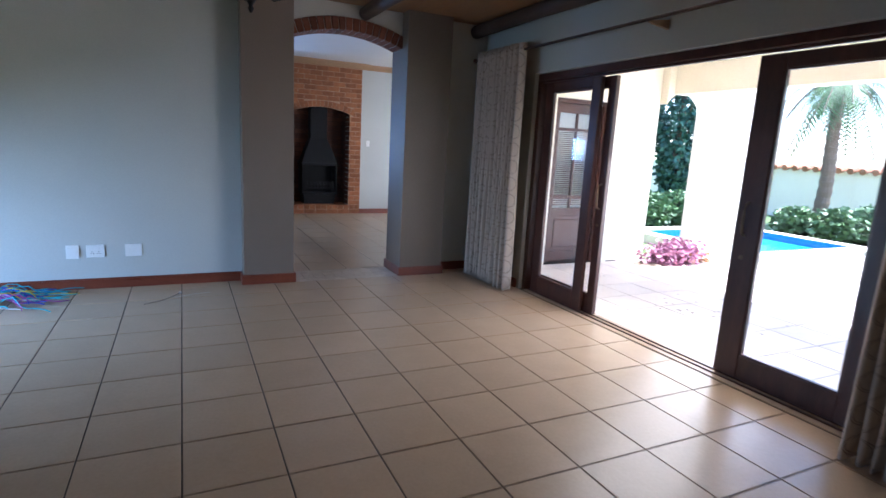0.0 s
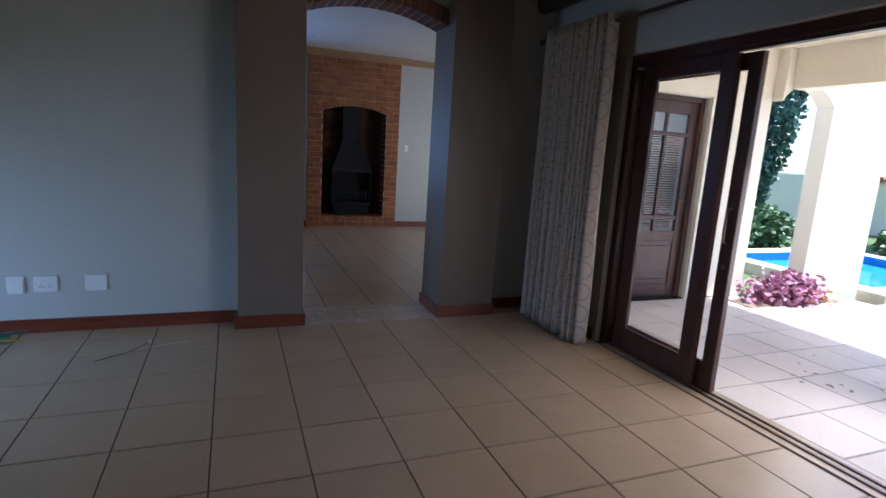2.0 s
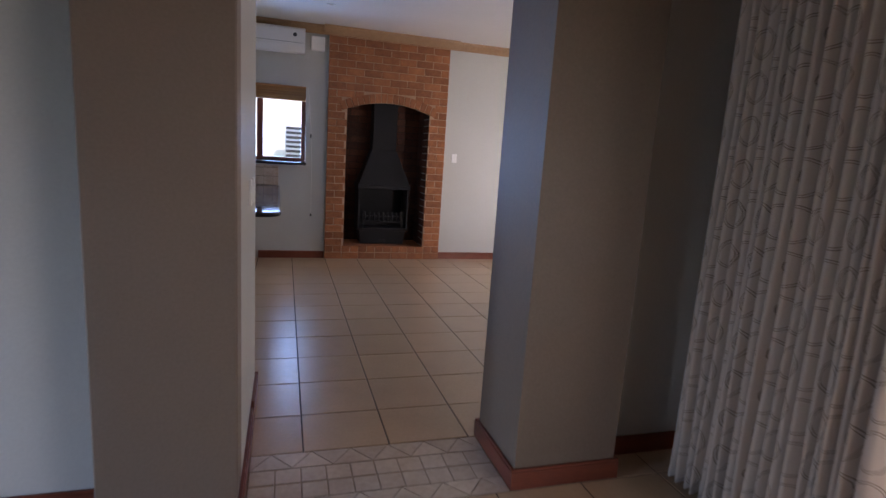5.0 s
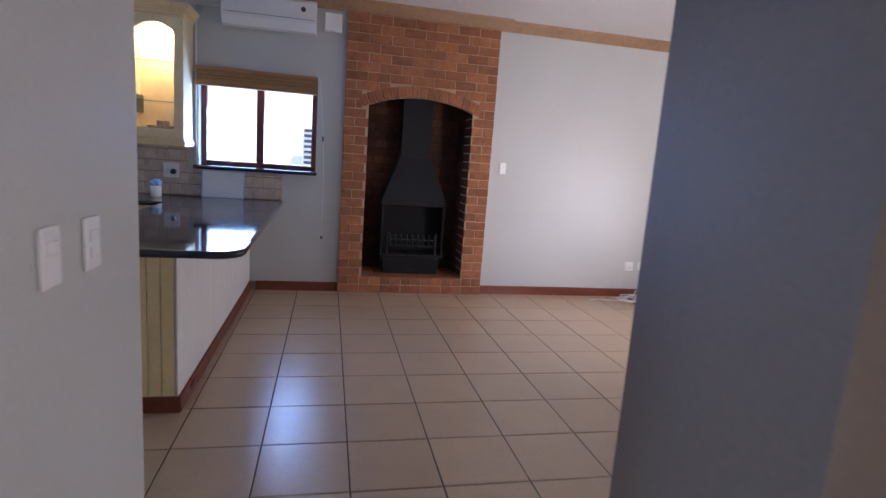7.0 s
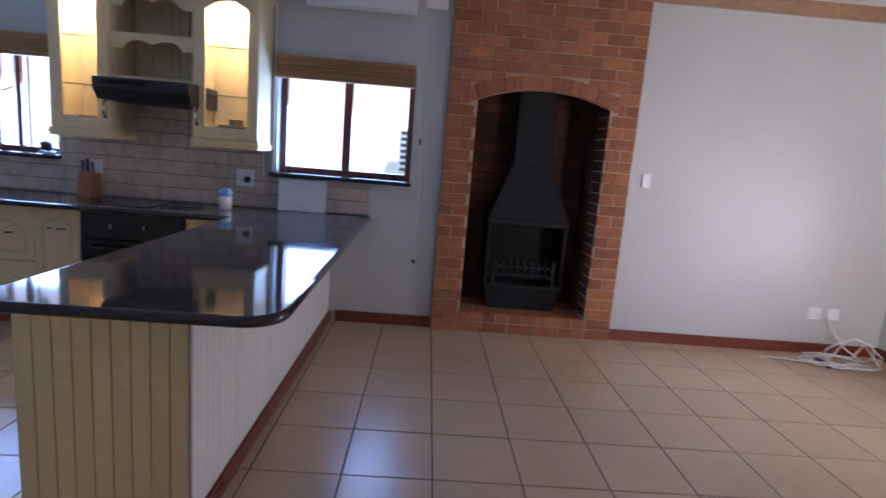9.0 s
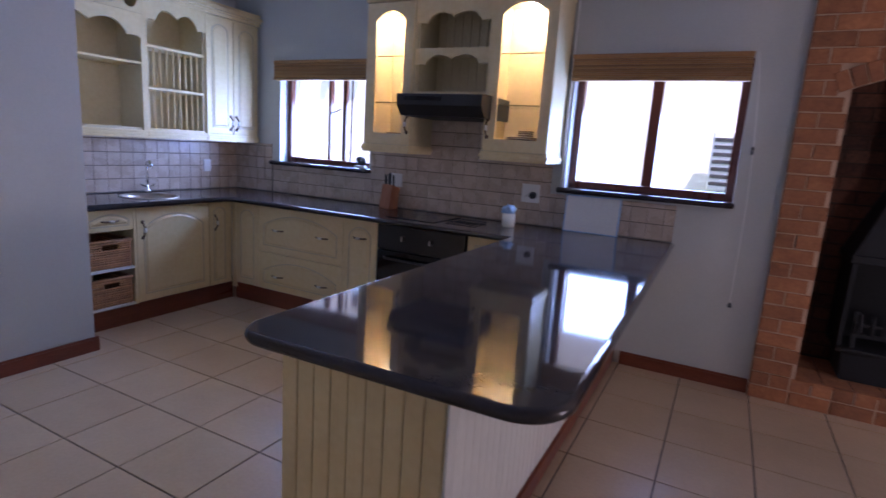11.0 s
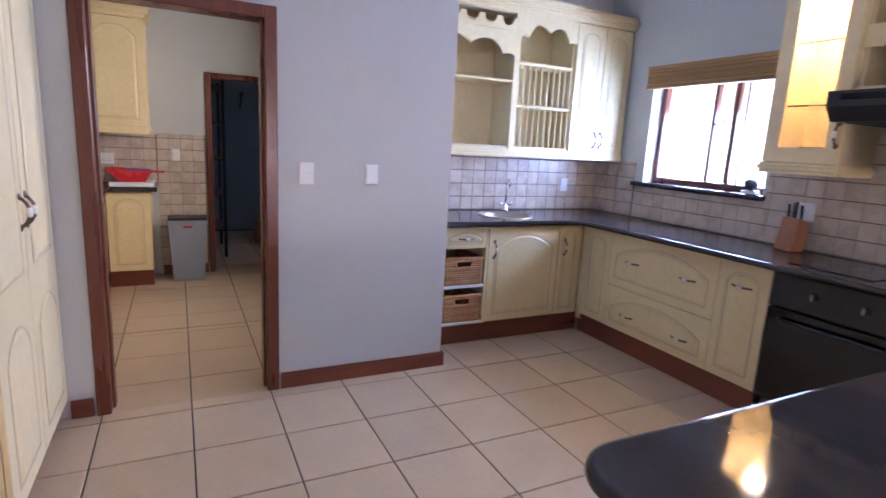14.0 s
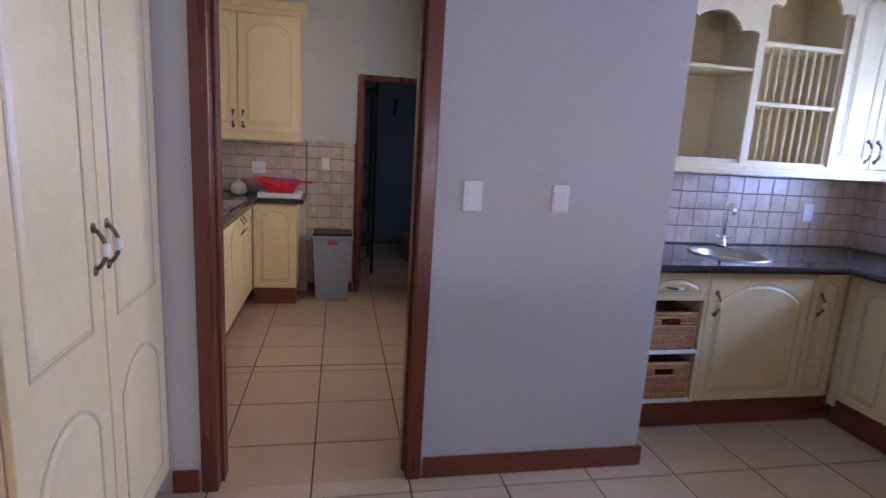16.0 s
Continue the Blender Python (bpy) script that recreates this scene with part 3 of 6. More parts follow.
oven = thing("built_in_oven", "black built-in oven with two knobs under the worktop", "oven", pose(-0.721, FY, 0))
part("body", box(0.004, 0.727, 0.022, 0.52, 0.14, 0.86), BLACK_PLASTIC, oven)
part("plinth", box(0.0, 0.731, 0.08, 0.098, 0.0, 0.14), SKIRT, oven, "red-brown wooden plinth")
part("door", box(0.008, 0.723, -0.012, 0.021, 0.15, 0.66, 0.006, 2), BLACK_GLASS, oven)
part("control_panel", box(0.008, 0.723, -0.010, 0.021, 0.668, 0.85, 0.006, 2), BLACK_PLASTIC, oven)
part("trim", box(0.004, 0.727, -0.014, 0.021, 0.851, 0.861, 0.002), STEEL, oven, "thin bright steel trim")
part("handle", tube([(0.08, -0.02, 0.61), (0.10, -0.045, 0.61), (0.63, -0.045, 0.61), (0.65, -0.02, 0.61)], 0.009, 10), BLACK_PLASTIC, oven, smooth=True)
for kx in (0.23, 0.46):
    k = part("knob", tube([(kx, -0.010, 0.765), (kx, -0.026, 0.765), (kx, -0.032, 0.765)], 0.02, 16, radii=[0.022, 0.019, 0.016]), BLACK_PLASTIC, oven, smooth=True)
    part("grip", box(kx - 0.004, kx + 0.004, -0.044, -0.030, 0.748, 0.782, 0.002), STEEL, k, "pale pointer on the knob")

# along the west wall of the alcove
u = base_unit(pose(FX, 8.575, 0, 0, 0, 90), 0.487, 0.58, "cream base cabinet with a drawer above two open basket bays")
bay = u.children[0]
bay.data = link_mesh("body", box(0.0, 0.112, 0.0, 0.56, 0.14, 0.862), CREAM)
frame_bm = bmesh.new()
box(0.112, 0.130, 0.0, 0.56, 0.14, 0.862, bm=frame_bm)
box(0.468, 0.487, 0.0, 0.56, 0.14, 0.862, bm=frame_bm)
box(0.130, 0.468, 0.54, 0.56, 0.14, 0.862, bm=frame_bm)
box(0.130, 0.468, 0.022, 0.54, 0.70, 0.862, bm=frame_bm)
part("frame", frame_bm, CREAM, u)
for sz in (0.14, 0.415):
    part("shelf", box(0.130, 0.468, 0.0, 0.54, sz, sz + 0.02, 0.003), PANEL_WHITE, u)
door_front(u, 0.132, 0.468, 0.705, 0.855, True, [(0.300, 0.775, "h")], "drawer_front", margin=0.03)
u = base_unit(pose(FX, 9.064, 0, 0, 0, 90), 0.624, 0.58, "cream painted sink cabinet with an arched door")
door_front(u, 0, 0.624, 0.145, 0.855, True, [(0.05, 0.69, "v")])
u = base_unit(pose(FX, 9.690, 0, 0, 0, 90), 0.245, 0.58, "narrow cream painted corner cabinet door")
door_front(u, 0, 0.20, 0.145, 0.855, True, [(0.06, 0.685, "v")], margin=0.045)


def basket(m):
    b = thing("wicker_basket", "brown woven wicker basket in an open cabinet bay", "basket", m, "wicker baskets")
    w, d, h = 0.30, 0.42, 0.205
    weave = bmesh.new()
    for r in range(11):
        z = 0.012 + r * 0.0165
        if 8 <= r <= 9:
            spans = [(-w / 2, -0.055), (0.055, w / 2)]
        else:
            spans = [(-w / 2, w / 2)]
        for s0, s1 in spans:
            n = max(4, int((s1 - s0) / 0.012))
            pts = [(s0 + (s1 - s0) * k / n, 0.003 * (1 if (k + r) % 2 else -1), z) for k in range(n + 1)]
            tube(pts, 0.0078, 6, weave)
        for sx in (-w / 2, w / 2):
            n = 24
            tube([(sx + 0.003 * (1 if (k + r) % 2 else -1), d * k / n, z) for k in range(n + 1)], 0.0078, 5, weave)
    part("weave", weave, WICKER, b, smooth=True)
    for k in range(11):
        x = -w / 2 + 0.015 + k * (w - 0.03) / 10
        stake = bmesh.new()
        tube([(x, 0.0, 0.0), (x, 0.0, 0.13 if abs(x) < 0.055 else 0.19)], 0.005, 6, stake)
        part("stake", stake, WICKER, b)
    rim = bmesh.new()
    tube([(-w / 2, 0, h - 0.01), (w / 2, 0, h - 0.01), (w / 2, d, h - 0.01), (-w / 2, d, h - 0.01), (-w / 2, 0, h - 0.01)], 0.013, 8, rim)
    part("rim", rim, WICKER, b, smooth=True)
    part("base", box(-w / 2, w / 2, 0.004, d, 0, 0.01), WICKER, b)
    return b


for bz in (0.16, 0.435):
    basket(pose(FX - 0.012, 8.575 + 0.299, bz, 0, 0, 90))


def scallop(x0, x1, ztop, zlow, amp, t0, t1, n=56):
    """A valance board whose lower edge has a small lobe at each end and two arches that meet in a cusp."""
    def rise(u):
        u = min(u, 1 - u)
        if u < 0.14:
            return 0.14 * math.sin(math.pi * u / 0.14) ** 0.8 if u > 0 else 0.0
        v = (u - 0.14) / 0.36
        return 0.52 * v + (1 - 0.52 * v) * max(0.0, math.sin(math.pi * v)) ** 0.7
    pts = [(x0, ztop)] + [(x0 + (x1 - x0) * k / n, zlow + amp * rise(k / n)) for k in range(n + 1)] + [(x1, ztop)]
    return prism(pts, t0, t1, "y")


def crown(parent, x0, x1, depth, z, left=True, right=True, h=0.10, out=0.06):
    """Stepped crown moulding round the front and the free ends of a wall unit."""
    bm = bmesh.new()
    for k, (o, a, b) in enumerate(((0.008, 0.0, 0.25), (0.02, 0.25, 0.42), (0.038, 0.42, 0.68), (out - 0.006, 0.68, 0.82), (out, 0.82, 1.0))):
        box(x0 - (o if left else 0), x1 + (o if right else 0), -o, depth, z + h * a, z + h * b, 0.002, bm=bm)
    return part("crown_moulding", bm, CREAM, parent)


def light_rail(parent, x0, x1, depth, z, left=True, right=True):
    bm = bmesh.new()
    for o, a, b in ((0.006, 0.0, 0.02), (0.016, 0.02, 0.042), (0.008, 0.042, 0.06)):
        box(x0 - (o if left else 0), x1 + (o if right else 0), -o, depth, z + a, z + b, 0.002, bm=bm)
    return part("light_rail", bm, CREAM, parent)


# upper units on the west wall: open shelf, plate rack, double door
UX, UZ0, UZ1, UD = -2.52, 1.41, 2.40, 0.305
u = thing("open_shelf_unit", "cream open wall unit with a scalloped valance and bottle cut-outs", "shelf unit", pose(UX, 8.60, 0, 0, 0, 90), "upper wall units")
carcass(u, 0.768, UD, UZ0, UZ1, 0.02, CREAM_IN)
part("face_frame", box(0.742, 0.768, 0, 0.02, UZ0, UZ1), CREAM, u)
part("valance", scallop(0, 0.742, 2.255, 2.085, 0.10, 0.0, 0.02), CREAM, u)
holes = [(0.0, 2.345)]
for k in range(5):
    c = 0.0742 + k * 0.1484
    holes += [(c - 0.052 * math.cos(a), 2.345 - 0.058 * math.sin(a)) for a in [math.pi * q / 8 for q in range(9)]]
holes += [(0.742, 2.345), (0.742, 2.258), (0.0, 2.258)]
part("bottle_rail", prism(holes[::-1], 0.0, 0.02, "y"), CREAM, u, "rail with rounded bottle cut-outs")
part("top_rail", box(0, 0.742, 0, 0.02, 2.385, UZ1), CREAM, u)
for sz in (1.895, 2.245):
    part("shelf", box(0.02, 0.745, 0.006, UD - 0.01, sz, sz + 0.018, 0.003), CREAM, u)
crown(u, 0, 0.768, UD, UZ1, False, False)
light_rail(u, 0, 0.768, UD, UZ0 - 0.06, False, False)
u = thing("plate_rack_unit", "cream wall unit with two rows of plate rack dowels", "plate rack", pose(UX, 9.368, 0, 0, 0, 90), "upper wall units")
carcass(u, 0.541, UD, UZ0, UZ1, 0.02, CREAM_IN)
part("face_frame", box(0.0, 0.02, 0, 0.02, UZ0, UZ1), CREAM, u)
part("valance", scallop(0.02, 0.541, UZ1, 2.225, 0.10, 0.0, 0.02), CREAM, u)
for sz in (1.43, 1.745, 2.055):
    part("shelf", box(0.02, 0.521, 0.004, 0.20, sz - 0.022, sz, 0.003), CREAM, u)
for z0, z1 in ((1.43, 1.723), (1.745, 2.033)):
    for k in range(9):
        x = 0.05 + k * 0.055
        part("dowel", tube([(x, 0.05, z0), (x, 0.05, z1)], 0.0075, 8), CREAM, u, smooth=True)
crown(u, 0, 0.541, UD, UZ1, False, False)
light_rail(u, 0, 0.541, UD, UZ0 - 0.06, False, False)
u = thing("wall_cabinet", "cream wall cabinet with two arched doors beside the window", "cabinet", pose(UX, 9.909, 0, 0, 0, 90), "upper wall units")
part("body", box(0.0, 0.575, 0.02, UD, UZ0, UZ1), CREAM, u)
door_front(u, 0.004, 0.286, UZ0 + 0.004, UZ1 - 0.01, True, [(0.255, 1.515, "v")])
door_front(u, 0.29, 0.572, UZ0 + 0.004, UZ1 - 0.01, True, [(0.32, 1.515, "v")])
crown(u, 0, 0.575, UD, UZ1, False, True, out=0.015)
light_rail(u, 0, 0.575, UD, UZ0 - 0.06, False, False)

# the hood unit on the north wall
HY = 10.15
HD = 10.494 - HY


GLASS_EDGE = surface("glass_edge", (0.14, 0.13, 0.06), (0.20, 0.19, 0.09), 0.2, 8, 60, 0.0)


def glass_cabinet(x0, w, handle_x, label):
    c = thing("glass_cabinet", label, "cabinet", pose(x0, HY, 0), "lit glass cabinets")
    carcass(c, w, HD, 1.42, 2.44, 0.02, CREAM_IN)
    inner = arch_outline(0.085, w - 0.075, 1.505, 2.31, 0.065, 16)
    outer = [(0.002, 1.425), (w - 0.002, 1.425)] + [(w - 0.002 - (w - 0.004) * k / 16, 2.435) for k in range(17)]
    d = part("door", ring(outer, inner, 0.0, 0.02, "y"), CREAM, c)
    part("pane", prism(inset(inner, -0.006), 0.012, 0.015, "y"), GLASS, d).visible_shadow = False
    part("handle", HANDLE, None, d, "bronze bow handle with an ivory barrel", pose(handle_x, 0, 1.575))
    for sz in (1.73, 2.065):
        part("shelf", box(0.021, w - 0.021, 0.05, HD - 0.012, sz, sz + 0.006), GLASS, c, "clear glass shelf").visible_shadow = False
        part("shelf_edge", box(0.021, w - 0.021, 0.046, 0.0495, sz - 0.001, sz + 0.007), GLASS_EDGE, c, "olive edge of the glass shelf")
    part("lamp", lathe([(0.03, 0.0), (0.03, 0.012), (0.024, 0.016)], 20, (w / 2, 0.15, 2.40)), STRIP_WHITE, c, "lit round cabinet lamp", smooth=True)
    crown(c, 0, w, HD, 2.44, True, True)
    light_rail(c, 0, w, HD, 1.36, True, True)
    d = bpy.data.lights.new("cabinet_lamp", "POINT")
    d.energy, d.color, d.shadow_soft_size = 3.3, (1.0, 0.91, 0.64), 0.045
    new("cabinet_lamp", d).location = (x0 + w / 2, HY + 0.15, 2.385)
    return c


glass_cabinet(-1.04, 0.41, 0.385, "cream glass-fronted cabinet lit from inside, holding saucers")
glass_cabinet(-0.035, 0.465, 0.03, "cream glass-fronted cabinet lit from inside, holding plates")
u = thing("hood_shelf_unit", "cream open shelf unit with scalloped valances over the cooker hood", "shelf unit", pose(-0.63, HY + 0.035, 0))
carcass(u, 0.595, HD - 0.035, 1.80, 2.44, 0.02, CREAM_IN)
part("valance", scallop(0.0, 0.595, 2.44, 2.28, 0.075, 0.0, 0.02), CREAM, u)
part("valance", scallop(0.0, 0.595, 2.115, 2.0, 0.07, 0.0, 0.02), CREAM, u)
part("shelf", box(0.02, 0.575, 0.02, HD - 0.045, 2.095, 2.113, 0.003), CREAM, u)
for k in range(8):
    part("back_board", box(0.021 + k * 0.0692, 0.021 + k * 0.0692 + 0.0662, HD - 0.052, HD - 0.044, 1.82, 2.42, 0.003), CREAM_IN, u)
part("bottom_rail", box(0.0, 0.595, -0.004, 0.02, 1.79, 1.815, 0.003), CREAM, u)
crown(u, 0, 0.595, HD - 0.035, 2.44, False, False)

hood = thing("cooker_hood", "slim black enamelled cooker hood under the open shelves", "cooker hood", pose(-0.648, 9.99, -0.010))
part("housing", prism([(0.0, 1.715), (0.0, 1.79), (0.05, 1.797), (0.50, 1.797), (0.50, 1.645), (0.06, 1.645)], 0.0, 0.66, "x"), BLACK_PLASTIC, hood)
part("front_strip", box(0.06, 0.36, -0.004, 0.002, 1.745, 1.775, 0.001), BLACK_GLASS, hood, "glossy black control strip")
part("filter", box(0.06, 0.60, 0.08, 0.46, 1.638, 1.645, 0.002), ASH, hood, "grey metal grease filter")

# the worktop
wt = thing("worktop", "dark polished stone worktop running round the kitchen into a peninsula", "worktop")
ZT0, ZT1 = 0.864, 0.902


def arc_pts(cx, cy, r, a0, a1, n=8):
    return [(cx + r * math.cos(radians(a0 + (a1 - a0) * k / n)), cy + r * math.sin(radians(a0 + (a1 - a0) * k / n))) for k in range(n + 1)]


pen_edge = [(0.355, 9.850)] + arc_pts(0.355 + 0.09, 7.69 + 0.09, 0.09, 180, 270) + arc_pts(1.265 - 0.12, 7.70 + 0.12, 0.12, 270, 360) + [(1.232, 10.496)]
part("slab", prism(pen_edge + [(0.355, 10.496)], ZT0, ZT1, "z"), GRANITE, wt)
part("slab", prism([(-2.19, 9.850), (0.355, 9.850), (0.355, 10.496), (-2.19, 10.496)], ZT0, ZT1, "z"), GRANITE, wt)
SINK = (-2.49, 9.34)
rect = []
circle = []
for k in range(48):
    a = 2 * math.pi * k / 48
    c, s = math.cos(a), math.sin(a)
    f = 1 / max(abs(c) / 0.27, abs(s) / 0.30)
    rect.append((SINK[0] + f * c, SINK[1] + f * s))
    circle.append((SINK[0] + 0.188 * c, SINK[1] + 0.188 * s))
part("sink_slab", ring(rect, circle, ZT0, ZT1, "z"), GRANITE, wt)
for a in ((-2.826, -2.76, 8.575, 10.496), (-2.76, -2.19, 8.575, 9.04), (-2.76, -2.19, 9.64, 10.496), (-2.22, -2.19, 9.04, 9.64)):
    part("slab", box(*a, ZT0, ZT1), GRANITE, wt)
zm, rr = (ZT0 + ZT1) / 2, (ZT1 - ZT0) / 2 + 0.0005
part("edge", tube([(x, y, zm) for x, y in [(-2.19, 8.58), (-2.19, 9.850)] + pen_edge], rr, 12), GRANITE, wt, "rounded polished front edge", smooth=True)

sink = thing("round_sink", "round steel prep sink set into the dark worktop", "sink", pose(*SINK, ZT1))
part("bowl", lathe([(0.212, 0.0), (0.212, 0.004), (0.200, 0.008), (0.186, 0.004), (0.178, -0.02), (0.165, -0.13), (0.13, -0.15), (0.03, -0.155)], 40, caps=(False, True)), SINK_STEEL, sink, smooth=True)
part("drain", lathe([(0.034, -0.152), (0.034, -0.148), (0.028, -0.147)], 20), CHROME, sink, "round chrome drain")
tap = thing("sink_tap", "slim chrome swan-neck tap behind the round sink", "tap", pose(-2.745, 9.50, ZT1, 0, 0, -20))
part("base", lathe([(0.026, 0), (0.026, 0.012), (0.018, 0.02), (0.014, 0.06), (0.012, 0.07)], 20), CHROME, tap, smooth=True)
part("spout", tube([(0, 0, 0.06), (0, 0, 0.20), (0.01, 0, 0.235), (0.04, 0, 0.262), (0.075, 0, 0.262), (0.10, 0, 0.24), (0.108, 0, 0.205)], 0.010, 12), CHROME, tap, smooth=True)
for s in (-1, 1):
    part("lever", tube([(0, s * 0.012, 0.05), (0, s * 0.04, 0.062), (0, s * 0.055, 0.075)], 0.006, 8), CHROME, tap, smooth=True)

# the peninsula
pen = thing("peninsula", "panelled cream breakfast peninsula with a red-brown skirting", "counter base", pose(0, 0, 0))
part("body", box(0.355, 0.932, 7.888, 10.49, 0.0, 0.862), CREAM, pen)
bw = 0.588 / 9
for k in range(9):
    part("board", box(0.343 + k * bw, 0.343 + (k + 1) * bw - 0.003, 7.876, 7.888, 0.085, 0.862, 0.003), CREAM, pen)
n = 44
bw = (10.49 - 7.878) / n
for k in range(n):
    part("board", box(0.932, 0.943, 7.878 + k * bw, 7.878 + (k + 1) * bw - 0.003, 0.085, 0.862, 0.003), PANEL_WHITE, pen, "white painted board")
part("skirting", box(0.328, 0.958, 7.860, 7.876, 0.0, 0.088, 0.004), SKIRT, pen, "red-brown wooden skirting")
part("skirting", box(0.943, 0.958, 7.876, 10.49, 0.0, 0.088, 0.004), SKIRT, pen, "red-brown wooden skirting")
part("skirting", box(0.333, 0.349, 7.876, 9.97, 0.0, 0.088, 0.004), SKIRT, pen, "red-brown wooden skirting")

# the tall larder and the low units on the south side
lar = thing("tall_larder", "tall cream larder cupboard with two panelled doors", "cupboard", pose(-0.985, 6.55, 0, 0, 0, 180))
part("body", box(0.0, 0.955, 0.021, 0.60, 0.10, 2.36), CREAM, lar)
part("plinth", box(0.0, 0.955, 0.055, 0.07, 0.0, 0.10), SKIRT, lar, "red-brown wooden plinth")
for a, b, hx in ((0.005, 0.465, 0.425), (0.470, 0.950, 0.510)):
    door_front(lar, a, b, 0.105, 2.35, True, [(hx, 1.095, "v")], panels=[(0.105, 0.79, True), (0.80, 2.35, True)], margin=0.075)
crown(lar, 0, 0.955, 0.60, 2.36, True, False)
low = thing("base_cabinet", "cream painted low cabinets under a dark worktop beside the larder", "cabinet", pose(1.02, 6.52, 0, 0, 0, 180), "base units")
part("body", box(0.001, 1.995, 0.021, 0.58, 0.14, 0.862), CREAM, low)
part("plinth", box(0.0, 1.995, 0.08, 0.098, 0.0, 0.14), SKIRT, low, "red-brown wooden plinth")
for k in range(4):
    door_front(low, k * 0.5, k * 0.5 + 0.495, 0.145, 0.70, True, [])
    door_front(low, k * 0.5, k * 0.5 + 0.495, 0.705, 0.855, False, [(k * 0.5 + 0.25, 0.78, "h")], "drawer_front", margin=0.03)
wt2 = thing("worktop", "short dark polished stone worktop beside the tall larder", "worktop")
part("slab", box(-0.972, 1.028, 5.925, 6.535, ZT0, ZT1, 0.008, 2), GRANITE, wt2)


# ---- small things in the kitchen ----
def plate(name, w, h, m, label, kind_="blank"):
    """A white wall plate in the xz plane, standing out along -y, its middle at the origin."""
    p = thing(name, label, "switch" if "switch" in name else "socket", m, "wall plates")
    part("plate", box(-w / 2, w / 2, -0.010, 0, -h / 2, h / 2, 0.003, 2), WHITE_PLASTIC, p)
    if kind_ == "switch":
        for dx in (-0.012, 0.012):
            part("rocker", box(dx - 0.010, dx + 0.010, -0.014, -0.009, 0.004, 0.032, 0.002), WHITE_PLASTIC, p)
    elif kind_ == "dimmer":
        for dz in (-0.018, 0.018):
            part("rocker", box(-0.022, 0.022, -0.014, -0.009, dz - 0.013, dz + 0.013, 0.002), WHITE_PLASTIC, p)
    elif kind_ == "socket":
        for dx, dz in ((-0.022, 0.012), (0.022, 0.012)):
            part("rocker", box(dx - 0.008, dx + 0.008, -0.014, -0.009, dz + 0.004, dz + 0.022, 0.001), WHITE_PLASTIC, p)
        for dx in (-0.024, 0.024):
            for hx, hz in ((0, -0.006), (-0.010, -0.022), (0.010, -0.022)):
                part("pin_hole", tube([(dx + hx, -0.0108, hz), (dx + hx, -0.009, hz)], 0.0038, 8), BLACK_PLASTIC, p)
    elif kind_ == "cover":
        part("flap", box(-w / 2 + 0.008, w / 2 - 0.008, -0.014, -0.009, -h / 2 + 0.010, h / 2 - 0.022, 0.002), WHITE_PLASTIC, p)
    return p


WFACE = pose(-1.945, 0, 0, 0, 0, 90)
plate("light_switch", 0.075, 0.118, pose(-1.945, 7.700, 1.225, 0, 0, 90), "white double light switch on the grey wall", "dimmer")
plate("light_switch", 0.072, 0.112, pose(-1.945, 8.068, 1.228, 0, 0, 90), "white blank light switch plate on the grey wall", "cover")
plate("light_switch", 0.075, 0.118, pose(1.155, 6.33, 1.172, 0, 0, 90), "white light switch on the stub wall by the arch", "dimmer")
plate("light_switch", 0.075, 0.118, pose(1.155, 6.14, 1.175, 0, 0, 90), "white light switch on the stub wall by the arch", "switch")
plate("light_switch", 0.07, 0.115, pose(3.468, 10.50, 1.364), "white light switch beside the brick chimney", "cover")
plate("wall_socket", 0.108, 0.10, pose(5.085, 10.50, 0.355), "white double power socket above the skirting", "socket")
plate("wall_socket", 0.098, 0.098, pose(5.25, 10.50, 0.357), "white cable outlet plate above the skirting", "blank")
plate("wall_socket", 0.108, 0.108, pose(-0.93, 10.486, 1.135), "white power socket on the tiled splashback", "blank")
soc = plate("wall_socket", 0.135, 0.135, pose(0.238, 10.486, 1.135), "white power socket with a black plug in it", "socket")
part("plug", lathe([(0.026, 0), (0.026, 0.02), (0.018, 0.034)], 16), BLACK_PLASTIC, soc, "black plug", pose(0.022, -0.010, -0.012, 90))
plate("wall_socket", 0.075, 0.11, pose(-2.818, 10.14, 1.12, 0, 0, 90), "white socket plate on the tiles by the sink", "blank")

blk = thing("knife_block", "reddish wooden knife block holding black-handled knives", "knife block", pose(-0.93, 10.37, ZT1, 0, 0, -8))
part("block", prism([(-0.055, 0.0), (0.055, 0.0), (0.075, 0.17), (-0.02, 0.20)], -0.055, 0.055, "x", bev=0.004), KNIFEWOOD, blk)
for k in range(4):
    x = -0.036 + 0.024 * k
    part("knife", tube([(x, 0.005 + 0.012 * (k % 2), 0.175), (x, 0.0 + 0.012 * (k % 2), 0.235), (x, -0.003 + 0.012 * (k % 2), 0.275 + 0.01 * (k % 3))], 0.009, 8, radii=[0.007, 0.009, 0.008]), BLACK_PLASTIC, blk, "black knife handle", smooth=True)
mug = thing("white_mug", "white mug stuffed with a pale blue cloth", "mug", pose(0.17, 10.25, ZT1))
part("body", lathe([(0.040, 0), (0.046, 0.006), (0.047, 0.10), (0.044, 0.10), (0.042, 0.012)], 28), PORCELAIN, mug, smooth=True)
cl = bmesh.new()
bmesh.ops.create_icosphere(cl, subdivisions=3, radius=0.05)
for v in cl.verts:
    v.co += v.co.normalized() * 0.022 * noise.noise(v.co * 38)
    v.co.z = v.co.z * 0.8 + 0.118
part("cloth", cl, BLUE_CLOTH, mug, "crumpled pale blue cloth", smooth=True)
